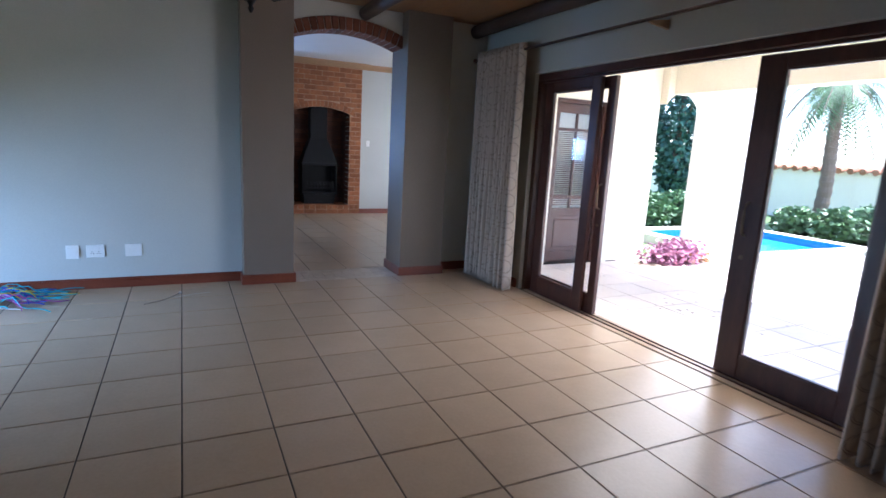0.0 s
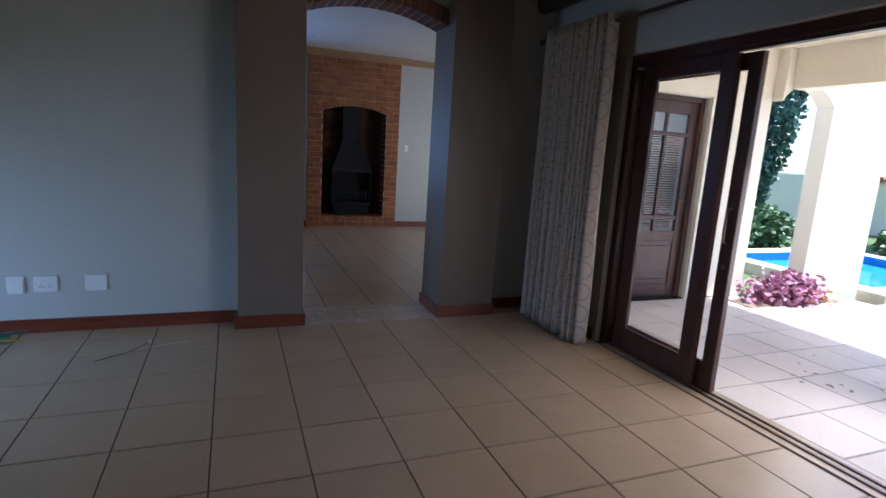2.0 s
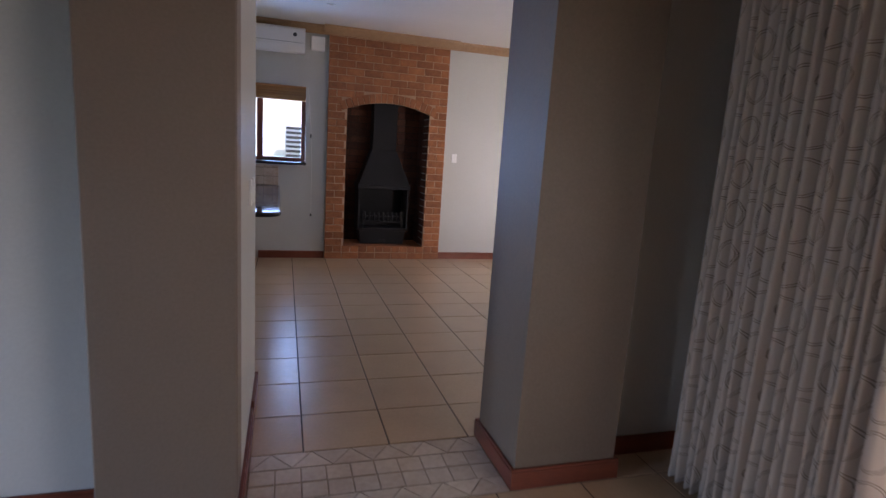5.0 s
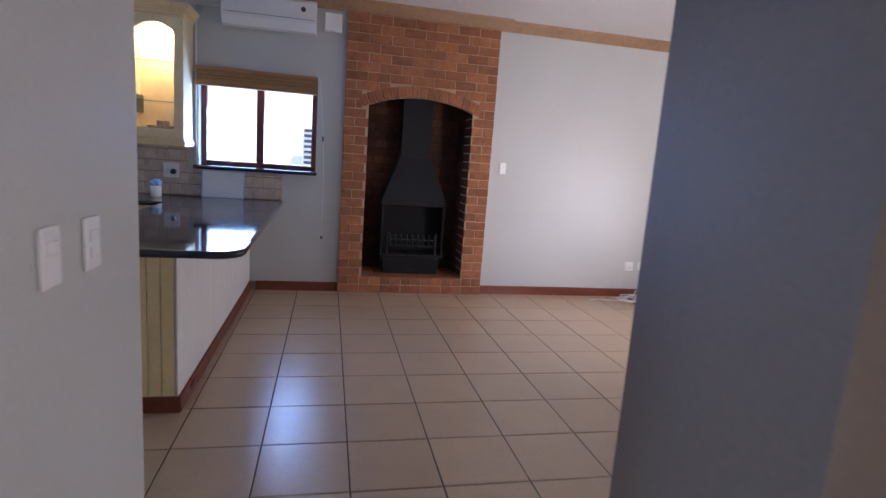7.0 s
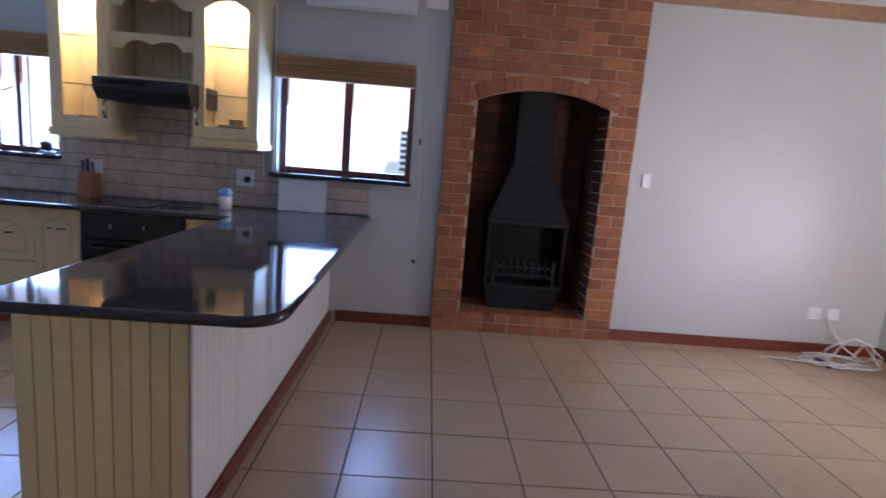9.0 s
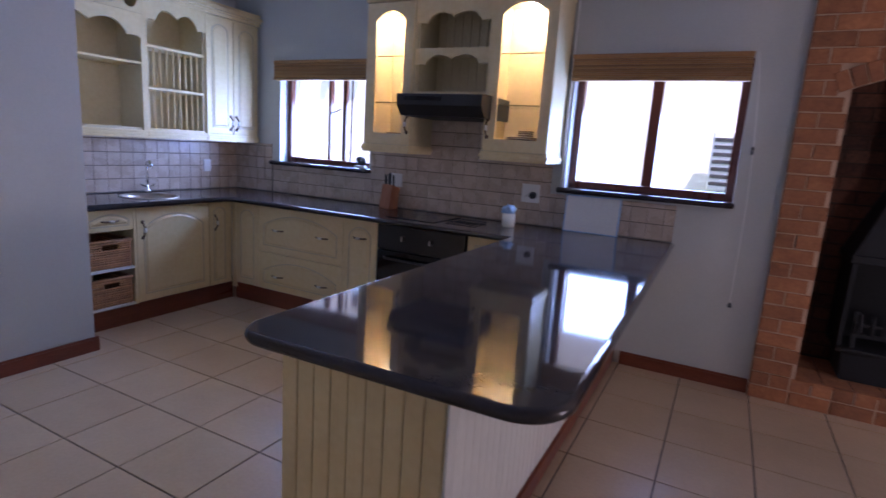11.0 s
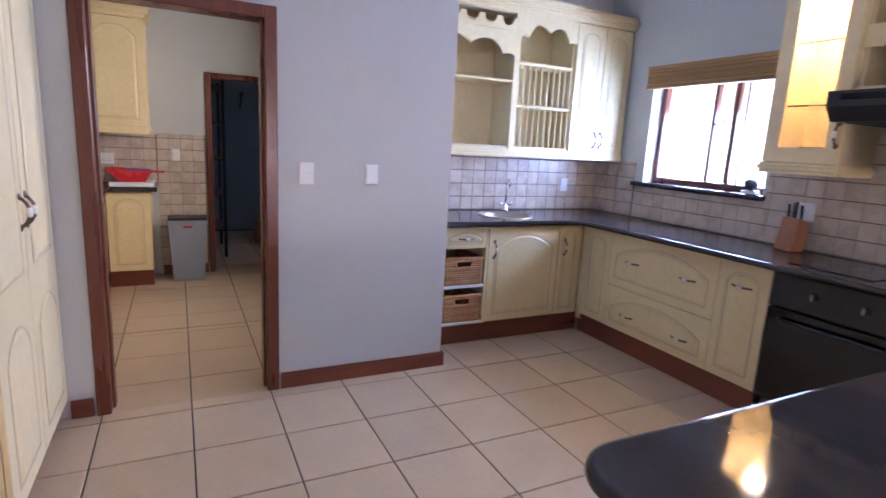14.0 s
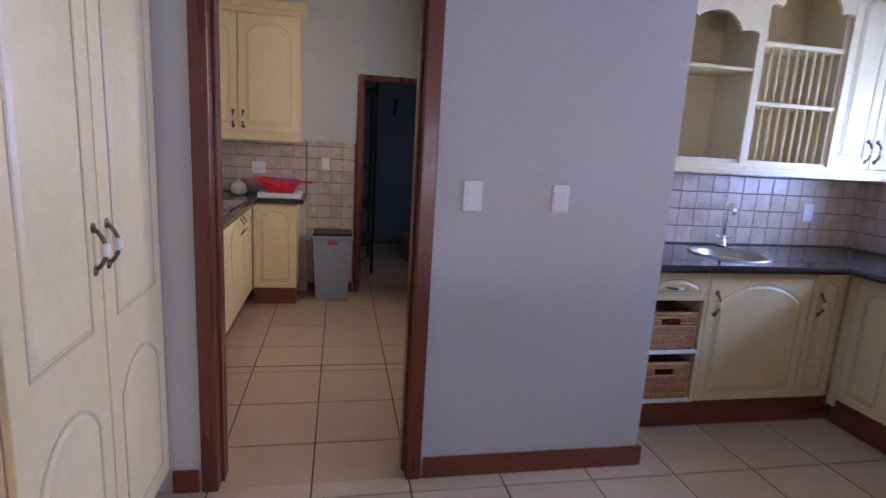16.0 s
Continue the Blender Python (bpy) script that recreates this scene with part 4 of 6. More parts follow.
brd = thing("cutting_board", "white cutting board with a blue edge leaning on the tiles", "cutting board", pose(0.70, 10.445, ZT1, -6))
part("board", box(-0.185, 0.185, -0.006, 0.006, 0.0, 0.252, 0.004, 2), BOARD_WHITE, brd)
part("edge", ring([(-0.19, -0.002), (0.19, -0.002), (0.19, 0.257), (-0.19, 0.257)], [(-0.183, 0.005), (0.183, 0.005), (0.183, 0.25), (-0.183, 0.25)], -0.0075, 0.0075, "y"), BLUE_CLOTH, brd, "blue-grey rim")
rack = thing("trivet", "black wire trivet lying flat on the dark worktop", "trivet", pose(-0.12, 10.17, ZT1))
for k in range(6):
    part("wire", tube([(-0.11 + 0.044 * k, -0.10, 0.006), (-0.11 + 0.044 * k, 0.10, 0.006)], 0.003, 6), BLACK_STEEL, rack)
for s in (-0.09, 0.09):
    part("cross_wire", tube([(-0.12, s, 0.010), (0.12, s, 0.010)], 0.003, 6), BLACK_STEEL, rack)
hob = thing("hob", "flat black glass hob set on the worktop under the hood", "hob", pose(-0.40, 10.17, ZT1))
part("glass_plate", box(-0.27, 0.13, -0.22, 0.22, 0.0, 0.005, 0.002), BLACK_GLASS, hob)
for cx, cy in ((-0.17, -0.1), (-0.17, 0.1), (0.04, -0.1), (0.04, 0.1)):
    part("ring_mark", ring([(cx + 0.075 * math.cos(a), cy + 0.075 * math.sin(a)) for a in [k * math.pi / 12 for k in range(24)]], [(cx + 0.071 * math.cos(a), cy + 0.071 * math.sin(a)) for a in [k * math.pi / 12 for k in range(24)]], 0.0045, 0.0056, "z"), ASH, hob)


def plates_stack(m, count, r, label):
    s = thing("plate_stack", label, "plates", m, "crockery")
    for k in range(count):
        pl_ = part("plate", lathe([(r * 0.55, 0.0), (r * 0.6, 0.003), (r, 0.014), (r, 0.017), (r * 0.58, 0.007)], 28), PORCELAIN, s, m=pose(0, 0, 0.014 * k), smooth=True)
        part("rim", lathe([(r - 0.001, 0.011), (r + 0.003, 0.0135), (r + 0.003, 0.0165), (r - 0.001, 0.0185)], 28), BARK, pl_, "dark brown rim")
    return s


plates_stack(pose(0.20, 10.31, 1.439), 6, 0.105, "stack of white plates in the lit cabinet")
plates_stack(pose(0.22, 10.31, 1.525), 3, 0.05, "small white bowls on the stack of plates")
plates_stack(pose(-0.86, 10.32, 1.439), 5, 0.07, "stack of white saucers in the lit cabinet")
orn = thing("sill_ornament", "small grey stone ornament on the window sill", "ornament", pose(-1.33, 10.52, 1.202))
ob = bmesh.new()
bmesh.ops.create_icosphere(ob, subdivisions=2, radius=0.045)
for v in ob.verts:
    v.co *= 1 + 0.12 * noise.noise(v.co * 30)
    v.co.z = v.co.z * 0.9 + 0.06
part("stone", ob, ASH, orn, smooth=True)
part("foot", box(-0.05, 0.05, -0.03, 0.03, 0, 0.022, 0.004), WHITE_PLASTIC, orn, "white foot")

# ---- windows, blinds and door frames ----
def bar(parent, name, x0, x1, y0, y1, z0, z1, material, bev=0.004, label=""):
    return part(name, box(x0, x1, y0, y1, z0, z1, bev), material, parent, label)


def window_unit(name, label, m, w, h, lights=2, fr=0.05, material=None):
    """A timber window in the xz plane with its lower left corner at the origin; the room lies towards -y."""
    material = material or FRAMEWOOD
    wdw = thing(name, label, "window", m, "", "structure")
    bm = bmesh.new()
    box(0, fr, 0, 0.06, 0, h, 0.004, bm=bm)
    box(w - fr, w, 0, 0.06, 0, h, 0.004, bm=bm)
    box(fr, w - fr, 0.001, 0.059, 0, fr, 0.004, bm=bm)
    box(fr, w - fr, 0.001, 0.059, h - fr, h, 0.004, bm=bm)
    part("window_frame", bm, material, wdw)
    cw = (w - 2 * fr) / lights
    for k in range(lights):
        x0 = fr + k * cw
        if k:
            bar(wdw, "mullion", x0 - 0.035, x0 + 0.035, 0.004, 0.056, fr, h - fr, material)
        part("pane", box(x0, x0 + cw, 0.028, 0.032, fr, h - fr), GLASS, wdw).visible_shadow = False
    return wdw


W1 = window_unit("window_1", "brown timber kitchen window behind burglar bars, over the worktop", pose(-2.255, 10.60, 1.20), 1.03, 0.885, 1, 0.045)
W2 = window_unit("window_2", "brown timber window with two panes and a dark sill", pose(0.475, 10.60, 1.20), 1.07, 0.885, 2)
W3 = window_unit("window_3", "brown timber living room window half behind a slatted blind", pose(5.80, 9.64, 0.69, 0, 0, -90), 1.14, 1.36, 1, 0.045)
bar(W3, "mullion", 0.205, 0.245, 0.004, 0.056, 0.045, 1.315, FRAMEWOOD)
bar(W3, "mullion", 0.625, 0.665, 0.004, 0.056, 0.045, 1.315, FRAMEWOOD)
W4 = window_unit("window_4", "timber lounge window in the side wall", pose(-2.72, 3.45, 0.25, 0, 0, 90), 1.6, 1.25, 3)
# unseen window added in the opening of the scullery fill lamp
W5 = window_unit("window_5", "added unseen timber window for the scullery fill lamp", pose(-3.8, 8.28, 1.1), 1.0, 1.0, 2)
bar(W1, "mullion", 0.480, 0.510, 0.004, 0.056, 0.045, 0.84, FRAMEWOOD)
bar(W1, "casement_stile", 0.636, 0.678, 0.010, 0.050, 0.045, 0.84, FRAMEWOOD)
part("burglar_bar", tube([(0.76, -0.012, 0.04), (0.76, -0.012, 0.845)], 0.008, 8), DOORWOOD, W1, "thin dark burglar bar")
part("latch", tube([(0.512, -0.006, 0.42), (0.53, -0.02, 0.46), (0.59, -0.022, 0.475), (0.63, -0.006, 0.50)], 0.006, 6), BLACK_STEEL, W1, "dark window stay")


def sill(name_m, w, label):
    s = thing("window_sill", label, "sill", name_m, "", "structure")
    part("ledge", box(0, w, 0, 0.165, 0, 0.036, 0.014, 3), SILL, s)
    return s


sill(pose(-2.345, 10.44, 1.165), 1.14, "dark glossy bullnosed window sill over the tiles")
sill(pose(0.43, 10.44, 1.165), 1.13, "dark glossy bullnosed window sill beside the chimney")
s3 = thing("window_sill", "dark brown wooden sill of the living room window", "sill", pose(5.66, 9.71, 0.662, 0, 0, -90), "", "structure")
part("ledge", box(0, 1.30, 0, 0.14, 0, 0.03, 0.008, 2), SILL, s3)


def raised_blind(x0, w, label):
    b = thing("wooden_blind", label, "blind", pose(x0, 10.44, 0), "raised blinds")
    bar(b, "head_rail", 0, w, 0.0, 0.055, 2.068, 2.098, BLIND)
    for k in range(9):
        part("slat", box(0.004, w - 0.004, 0.002 + 0.003 * (k % 2), 0.050, 1.955 + 0.0125 * k, 1.955 + 0.0125 * k + 0.0105, 0.002), BLIND, b)
    bar(b, "bottom_rail", 0.002, w - 0.002, -0.002, 0.054, 1.928, 1.953, BLIND)
    return b


raised_blind(-2.285, 1.08, "honey wooden blind drawn up over the sink window")
rb = raised_blind(0.46, 1.08, "honey wooden blind drawn up over the window")
part("cord", tube([(1.10, 0.0, 2.09), (1.125, 0.012, 1.9), (1.15, 0.035, 1.55), (1.165, 0.045, 1.2), (1.165, 0.045, 0.56)], 0.0022, 6), CABLE_WHITE, rb, "white pull cord")
part("cleat", box(1.14, 1.155, 0.03, 0.058, 1.50, 1.55, 0.004), ASH, rb, "small cord cleat")
part("tassel", lathe([(0.004, 0.03), (0.010, 0.022), (0.012, 0.0)], 12, (1.165, 0.045, 0.54)), ASH, rb, "cord tassel")
b3 = thing("wooden_blind", "honey-brown slatted wooden blind half lowered over the window", "blind", pose(5.70, 9.66, 0, 0, 0, -90), "lowered blinds")
part("pelmet", box(-0.006, 1.20, -0.062, 0.0, 1.93, 2.065, 0.006, 2), BLIND, b3, "broad honey wood pelmet")
for k in range(34):
    part("slat", box(0.01, 1.18, -0.0125, 0.0125, -0.0011, 0.0011), BLIND, b3, m=pose(0, -0.024, 1.235 + 0.0207 * k, 32))
part("bottom_rail", box(-0.004, 1.194, -0.050, -0.002, 1.155, 1.222, 0.016, 3), BLIND, b3, "thick rolled bottom rail")
for x in (0.115, 0.33, 0.62, 0.92):
    part("ladder_tape", box(x - 0.019, x + 0.019, -0.0395, -0.0375, 1.22, 1.935), BLIND, b3, "honey brown ladder tape")
part("cord", tube([(-0.005, -0.03, 1.96), (-0.045, -0.02, 1.5), (-0.10, -0.012, 1.06), (-0.105, -0.010, 0.70), (-0.115, -0.010, 0.42)], 0.003, 6), CABLE_WHITE, b3, "grey pull cord")
part("cleat", box(-0.112, -0.092, -0.024, 0.008, 1.02, 1.075, 0.004), ASH, b3, "small cord cleat")
part("tassel", lathe([(0.004, 0.035), (0.011, 0.024), (0.013, 0.0)], 12, (-0.115, -0.012, 0.39)), ASH, b3, "cord tassel")


def door_frame(name, label, m, w, h, depth, t=0.062, proud=0.012):
    """A timber lining with an architrave bead round an opening w wide and h high, from y = 0 to depth."""
    f = thing(name, label, "door frame", m, "", "structure")
    for a, b, c, d in ((0, t, 0, h), (w - t, w, 0, h), (t, w - t, h - t, h)):
        bm = bmesh.new()
        box(a, b, -proud, depth + proud, c, d, 0.005, 2, bm=bm)
        if b - a < 0.2:
            i0, i1 = (a + t, a + t + 0.012) if a == 0 else (a - 0.012, a)
            box(i0, i1, depth * 0.45, depth + proud - 0.004, 0, h - t, 0.002, bm=bm)
        part("lining" if b - a > 0.2 else "jamb", bm, FRAMEWOOD, f)
    return f


door_frame("door_1", "red-brown varnished frame of the open scullery doorway", pose(-1.933, 6.668, 0, 0, 0, 90), 0.88, 2.047, 0.126)
door_frame("door_2", "red-brown varnished frame of the dark store room doorway", pose(-4.842, 7.333, 0, 0, 0, 90), 0.765, 1.972, 0.16, 0.05)

# ---- the brick chimney breast ----
CX0, CX1, CZ = 1.798, 3.316, CEIL_B - 0.002
OX0, OX1, OZ0, OZS, RISE = 2.035, 3.088, 0.172, 1.888, 0.105
backing = bmesh.new()
box(CX0 + 0.003, OX0, 10.446, 10.498, 0.0, CZ, bm=backing)
box(OX1, CX1 - 0.003, 10.446, 10.498, 0.0, CZ, bm=backing)
box(OX0, OX1, 10.446, 10.498, 0.0, OZ0 - 0.006, bm=backing)
hood_o = arch_outline(OX0, OX1, OZ0, OZS, RISE, 16)
prism([(OX0, CZ)] + list(reversed(hood_o[2:])) + [(OX1, CZ)], 10.446, 10.498, "y", bm=backing)
CHIM = thing("chimney_breast", "orange face brick chimney breast with an arched hearth opening", "fireplace", None, "", "structure")
part("mortar", backing, MORTAR, CHIM, "pale mortar bed")

brick_cache = {}


def brick(parent, x0, x1, z0, z1, y0=10.440, y1=10.462):
    w, h = round(x1 - x0, 3), round(z1 - z0, 3)
    if w < 0.025 or h < 0.02:
        return
    if (w, h) not in brick_cache:
        bm = bmesh.new()
        a, b, c = w / 2, h / 2, 0.004
        fr = [bm.verts.new((sx * (a - c), 0, sz * (b - c))) for sx, sz in ((-1, -1), (1, -1), (1, 1), (-1, 1))]
        md = [bm.verts.new((sx * a, c, sz * b)) for sx, sz in ((-1, -1), (1, -1), (1, 1), (-1, 1))]
        bk = [bm.verts.new((sx * a, y1 - y0, sz * b)) for sx, sz in ((-1, -1), (1, -1), (1, 1), (-1, 1))]
        bm.faces.new(fr)
        for i in range(4):
            j = (i + 1) % 4
            bm.faces.new((fr[j], fr[i], md[i], md[j]))
            bm.faces.new((md[j], md[i], bk[i], bk[j]))
        bmesh.ops.recalc_face_normals(bm, faces=bm.faces)
        brick_cache[(w, h)] = link_mesh("brick", bm, BRICK)
    part("brick", brick_cache[(w, h)], None, parent,
         m=pose((x0 + x1) / 2 + random.uniform(-0.002, 0.002), y0 + random.uniform(-0.003, 0.001), (z0 + z1) / 2 + random.uniform(-0.0015, 0.0015), random.uniform(-0.6, 0.6), random.uniform(-0.8, 0.8), random.uniform(-0.5, 0.5)))


def arch_z(x, extra=0.0):
    """Height of the arch's underside (extra: of its back) at x."""
    w = (OX1 - OX0) / 2
    rad = (w * w + RISE * RISE) / (2 * RISE)
    cx, cz = (OX0 + OX1) / 2, OZS + RISE - rad
    d = (rad + extra) ** 2 - (x - cx) ** 2
    return cz + math.sqrt(d) if d > 0 else 0


COURSE, STRETCH = 0.0878, (CX1 - CX0) / 7
for c in range(int(CZ / COURSE) + 1):
    z0, z1 = c * COURSE + 0.004, min(CZ, (c + 1) * COURSE - 0.004)
    x = CX0 - (STRETCH / 2 if c % 2 else 0)
    if c == 1:
        edges = [CX0 + k * STRETCH / 2 for k in range(15)]
    else:
        edges = [x + k * STRETCH for k in range(9)]
    for e0, e1 in zip(edges, edges[1:]):
        a, b = max(CX0, e0) + 0.004, min(CX1, e1) - 0.004
        if b - a < 0.03:
            continue
        if z1 <= OZ0 + 0.01 or z0 > OZS + RISE + 0.125:
            brick(CHIM, a, b, z0, z1)
            continue
        if z1 <= OZS:
            if b < OX0 + 0.01 or a > OX1 - 0.01:
                brick(CHIM, a, b, z0, z1)
            elif a < OX0 < b:
                brick(CHIM, a, OX0, z0, z1)
            elif a < OX1 < b:
                brick(CHIM, OX1, b, z0, z1)
            continue
        run = [a + (b - a) * k / 24 for k in range(25)]
        free = [q for q in run if (q < OX0 - 0.06 or q > OX1 + 0.06) or ((OX0 - 0.06 <= q <= OX1 + 0.06) and arch_z(min(max(q, OX0 - 0.05), OX1 + 0.05), 0.112) < z0 + 0.045)]
        if free and max(free) - min(free) > 0.03:
            brick(CHIM, min(free), max(free), z0, z1)
w2 = (OX1 - OX0) / 2
rad2 = (w2 * w2 + RISE * RISE) / (2 * RISE)
half = math.asin(w2 / rad2) + 0.045
NV = 17
vb = bmesh.new()
a2 = half / NV * 0.88
prism([((rad2 + 0.002) * math.sin(-a2), (rad2 + 0.002) * math.cos(-a2)), ((rad2 + 0.002) * math.sin(a2), (rad2 + 0.002) * math.cos(a2)), ((rad2 + 0.11) * math.sin(a2), (rad2 + 0.11) * math.cos(a2)), ((rad2 + 0.11) * math.sin(-a2), (rad2 + 0.11) * math.cos(-a2))], 0, 0.06, "y", bm=vb, bev=0.003)
VOUSSOIR = link_mesh("brick", vb, BRICK)
for k in range(NV):
    a = -half + (2 * k + 1) * half / NV
    part("brick", VOUSSOIR, None, CHIM, m=pose((OX0 + OX1) / 2, 10.432 + random.uniform(-0.002, 0.002), OZS + RISE - rad2, 0, math.degrees(a), 0))

# the hearth recess
rec = bmesh.new()
RY = 11.02
box(OX0 - 0.12, OX0 - 0.004, 10.73, RY + 0.12, 0.0, 2.7, bm=rec)
box(OX1 + 0.004, OX1 + 0.12, 10.73, RY + 0.12, 0.0, 2.7, bm=rec)
box(OX0 - 0.004, OX1 + 0.004, RY + 0.012, RY + 0.12, 0.0, 2.7, bm=rec)
box(OX0 - 0.004, OX1 + 0.004, 10.73, RY + 0.012, 2.6, 2.7, bm=rec)
box(OX0 - 0.004, OX1 + 0.004, 10.502, RY + 0.012, 0.0, OZ0 - 0.008, bm=rec)
REC = solid("hearth_recess", rec, INNER_MORTAR, "dark brick recess behind the stove", "fireplace", "structure")
inner = bmesh.new()
for c in range(2, 28):
    z0, z1 = c * COURSE + 0.005, (c + 1) * COURSE - 0.005
    for k in range(6):
        x0 = OX0 - (STRETCH / 2 if c % 2 else 0) + k * STRETCH
        a, b = max(OX0, x0 + 0.005), min(OX1, x0 + STRETCH - 0.005)
        if b - a > 0.03:
            box(a, b, RY + random.uniform(-0.003, 0.003), RY + 0.03, z0, z1, 0.003, bm=inner)
    for k in range(4):
        y0 = 10.47 - (STRETCH / 2 if c % 2 else 0) + k * STRETCH
        a, b = max(10.47, y0 + 0.005), min(RY - 0.004, y0 + STRETCH - 0.005)
        if b - a > 0.03 and z1 < 2.03:
            box(OX0 - 0.02, OX0 + 0.003, a, b, z0, z1, 0.003, bm=inner)
            box(OX1 - 0.003, OX1 + 0.02, a, b, z0, z1, 0.003, bm=inner)
ib = part("inner_brick", inner, BRICK_INNER, REC, "dark inner brickwork")
tagged(ib, kind="stuff")
hb = bmesh.new()
for k in range(7):
    for j in range(4):
        x0, y0 = OX0 + 0.002 + k * 0.151, 10.445 + j * 0.142
        box(x0, x0 + 0.145, y0, y0 + 0.136, OZ0 - 0.02, OZ0 - 0.002 + random.uniform(-0.001, 0.001), 0.003, bm=hb)
tagged(part("hearth_brick", hb, BRICK, REC, "orange brick hearth floor"), kind="stuff")

stove = thing("wood_stove", "black steel freestanding fireplace with a cowl, flue and grate", "stove", pose(2.568, 10.80, OZ0))
def taper(x0, x1, y0, y1, z0, X0, X1, Y0, Y1, Z1):
    bm = bmesh.new()
    lo = [bm.verts.new(v) for v in ((x0, y0, z0), (x1, y0, z0), (x1, y1, z0), (x0, y1, z0))]
    hi = [bm.verts.new(v) for v in ((X0, Y0, Z1), (X1, Y0, Z1), (X1, Y1, Z1), (X0, Y1, Z1))]
    for i in range(4):
        bm.faces.new((lo[i], lo[(i + 1) % 4], hi[(i + 1) % 4], hi[i]))
    bm.faces.new(lo[::-1])
    bm.faces.new(hi)
    bmesh.ops.bevel(bm, geom=bm.edges[:], offset=0.006, segments=2, affect="EDGES")
    return bm
part("cowl", taper(-0.345, 0.345, -0.20, 0.18, 0.78, -0.165, 0.165, -0.08, 0.16, 1.235), BLACK_STEEL, stove)
part("cowl_lip", box(-0.352, 0.352, -0.208, 0.185, 0.735, 0.785, 0.005), BLACK_STEEL, stove)
part("flue", box(-0.16, 0.16, -0.075, 0.155, 1.23, 2.42, 0.01, 2), BLACK_STEEL, stove)
for sx in (-0.325, 0.325):
    part("side_plate", box(sx - 0.010, sx + 0.010, -0.19, 0.18, 0.18, 0.74, 0.002), BLACK_STEEL, stove)
part("back_plate", box(-0.315, 0.315, 0.16, 0.18, 0.18, 0.74), BLACK_STEEL, stove)
part("floor_plate", box(-0.315, 0.315, -0.18, 0.16, 0.18, 0.20), BLACK_STEEL, stove)
part("base", taper(-0.29, 0.29, -0.17, 0.16, 0.0, -0.31, 0.31, -0.19, 0.17, 0.18), BLACK_STEEL, stove)
part("ash_shelf", box(-0.33, 0.33, -0.255, -0.12, 0.205, 0.222, 0.004), GRATE, stove, "grey ash shelf")
part("badge", box(-0.045, 0.045, -0.186, -0.178, 0.03, 0.06, 0.002), GRATE, stove, "small maker's plate")
for k in range(9):
    part("grate_bar", tube([(-0.24 + 0.06 * k, -0.19, 0.30), (-0.24 + 0.06 * k, -0.20, 0.37), (-0.24 + 0.06 * k, -0.185, 0.43)], 0.011, 8), GRATE, stove, "iron grate bar", smooth=True)
for z in (0.295, 0.36):
    part("grate_rail", box(-0.27, 0.27, -0.20, -0.175, z, z + 0.018, 0.003), GRATE, stove, "iron grate rail")
for s in (-0.26, 0.26):
    part("grate_leg", box(s - 0.012, s + 0.012, -0.19, -0.165, 0.20, 0.44, 0.003), GRATE, stove)

# ---- on the north wall ----
ac = thing("air_conditioner", "white split air conditioner high on the wall", "air conditioner", pose(0.70, 10.50, 2.455))
part("housing", prism([(0.0, 0.02), (0.0, 0.285), (-0.16, 0.285), (-0.19, 0.26), (-0.195, 0.08), (-0.15, 0.012), (-0.10, 0.0)], 0.0, 0.816, "x"), WHITE_PLASTIC, ac)
part("flap", prism([(-0.192, 0.078), (-0.199, 0.082), (-0.158, 0.012), (-0.150, 0.012)], 0.05, 0.77, "x"), WHITE_PLASTIC, ac, "hinged air flap")
part("badge", lathe([(0.022, 0), (0.022, 0.003), (0.018, 0.004)], 20), ASH, ac, "round grey badge", pose(0.70, -0.193, 0.20, 90))
part("seam", box(0.02, 0.80, -0.1965, -0.194, 0.112, 0.115), ASH, ac)
jb = thing("junction_box", "white square junction box beside the chimney", "junction box", pose(1.669, 10.50, 2.525))
part("box_body", box(-0.08, 0.08, -0.06, 0, 0, 0.165, 0.008, 2), WHITE_PLASTIC, jb)
part("lid", box(-0.074, 0.074, -0.066, -0.058, 0.006, 0.159, 0.004), WHITE_PLASTIC, jb)
pipe = thing("cable_conduit", "white conduit running up the wall beside the cabinet", "conduit", pose(0, 0, 0))
part("conduit", tube([(0.455, 10.485, 1.19), (0.455, 10.485, 2.55), (0.47, 10.485, 2.62), (0.66, 10.485, 2.64)], 0.008, 8), WHITE_PLASTIC, pipe, smooth=True)


def downlight(x, y, z):
    d = thing("downlight", "small round recessed ceiling downlight", "downlight", pose(x, y, z), "ceiling downlights")
    part("bezel", lathe([(0.026, -0.002), (0.040, -0.008), (0.044, -0.004), (0.044, 0.0)], 24, caps=(False, True)), WHITE_PLASTIC, d, smooth=True)
    part("lens", lathe([(0.026, -0.0015), (0.026, -0.0005)], 20), PORCELAIN, d)
    return d


for p in ((4.917, 9.513), (1.735, 9.44), (4.94, 7.3), (1.73, 7.3), (-0.6, 8.4)):
    downlight(*p, CEIL_B)

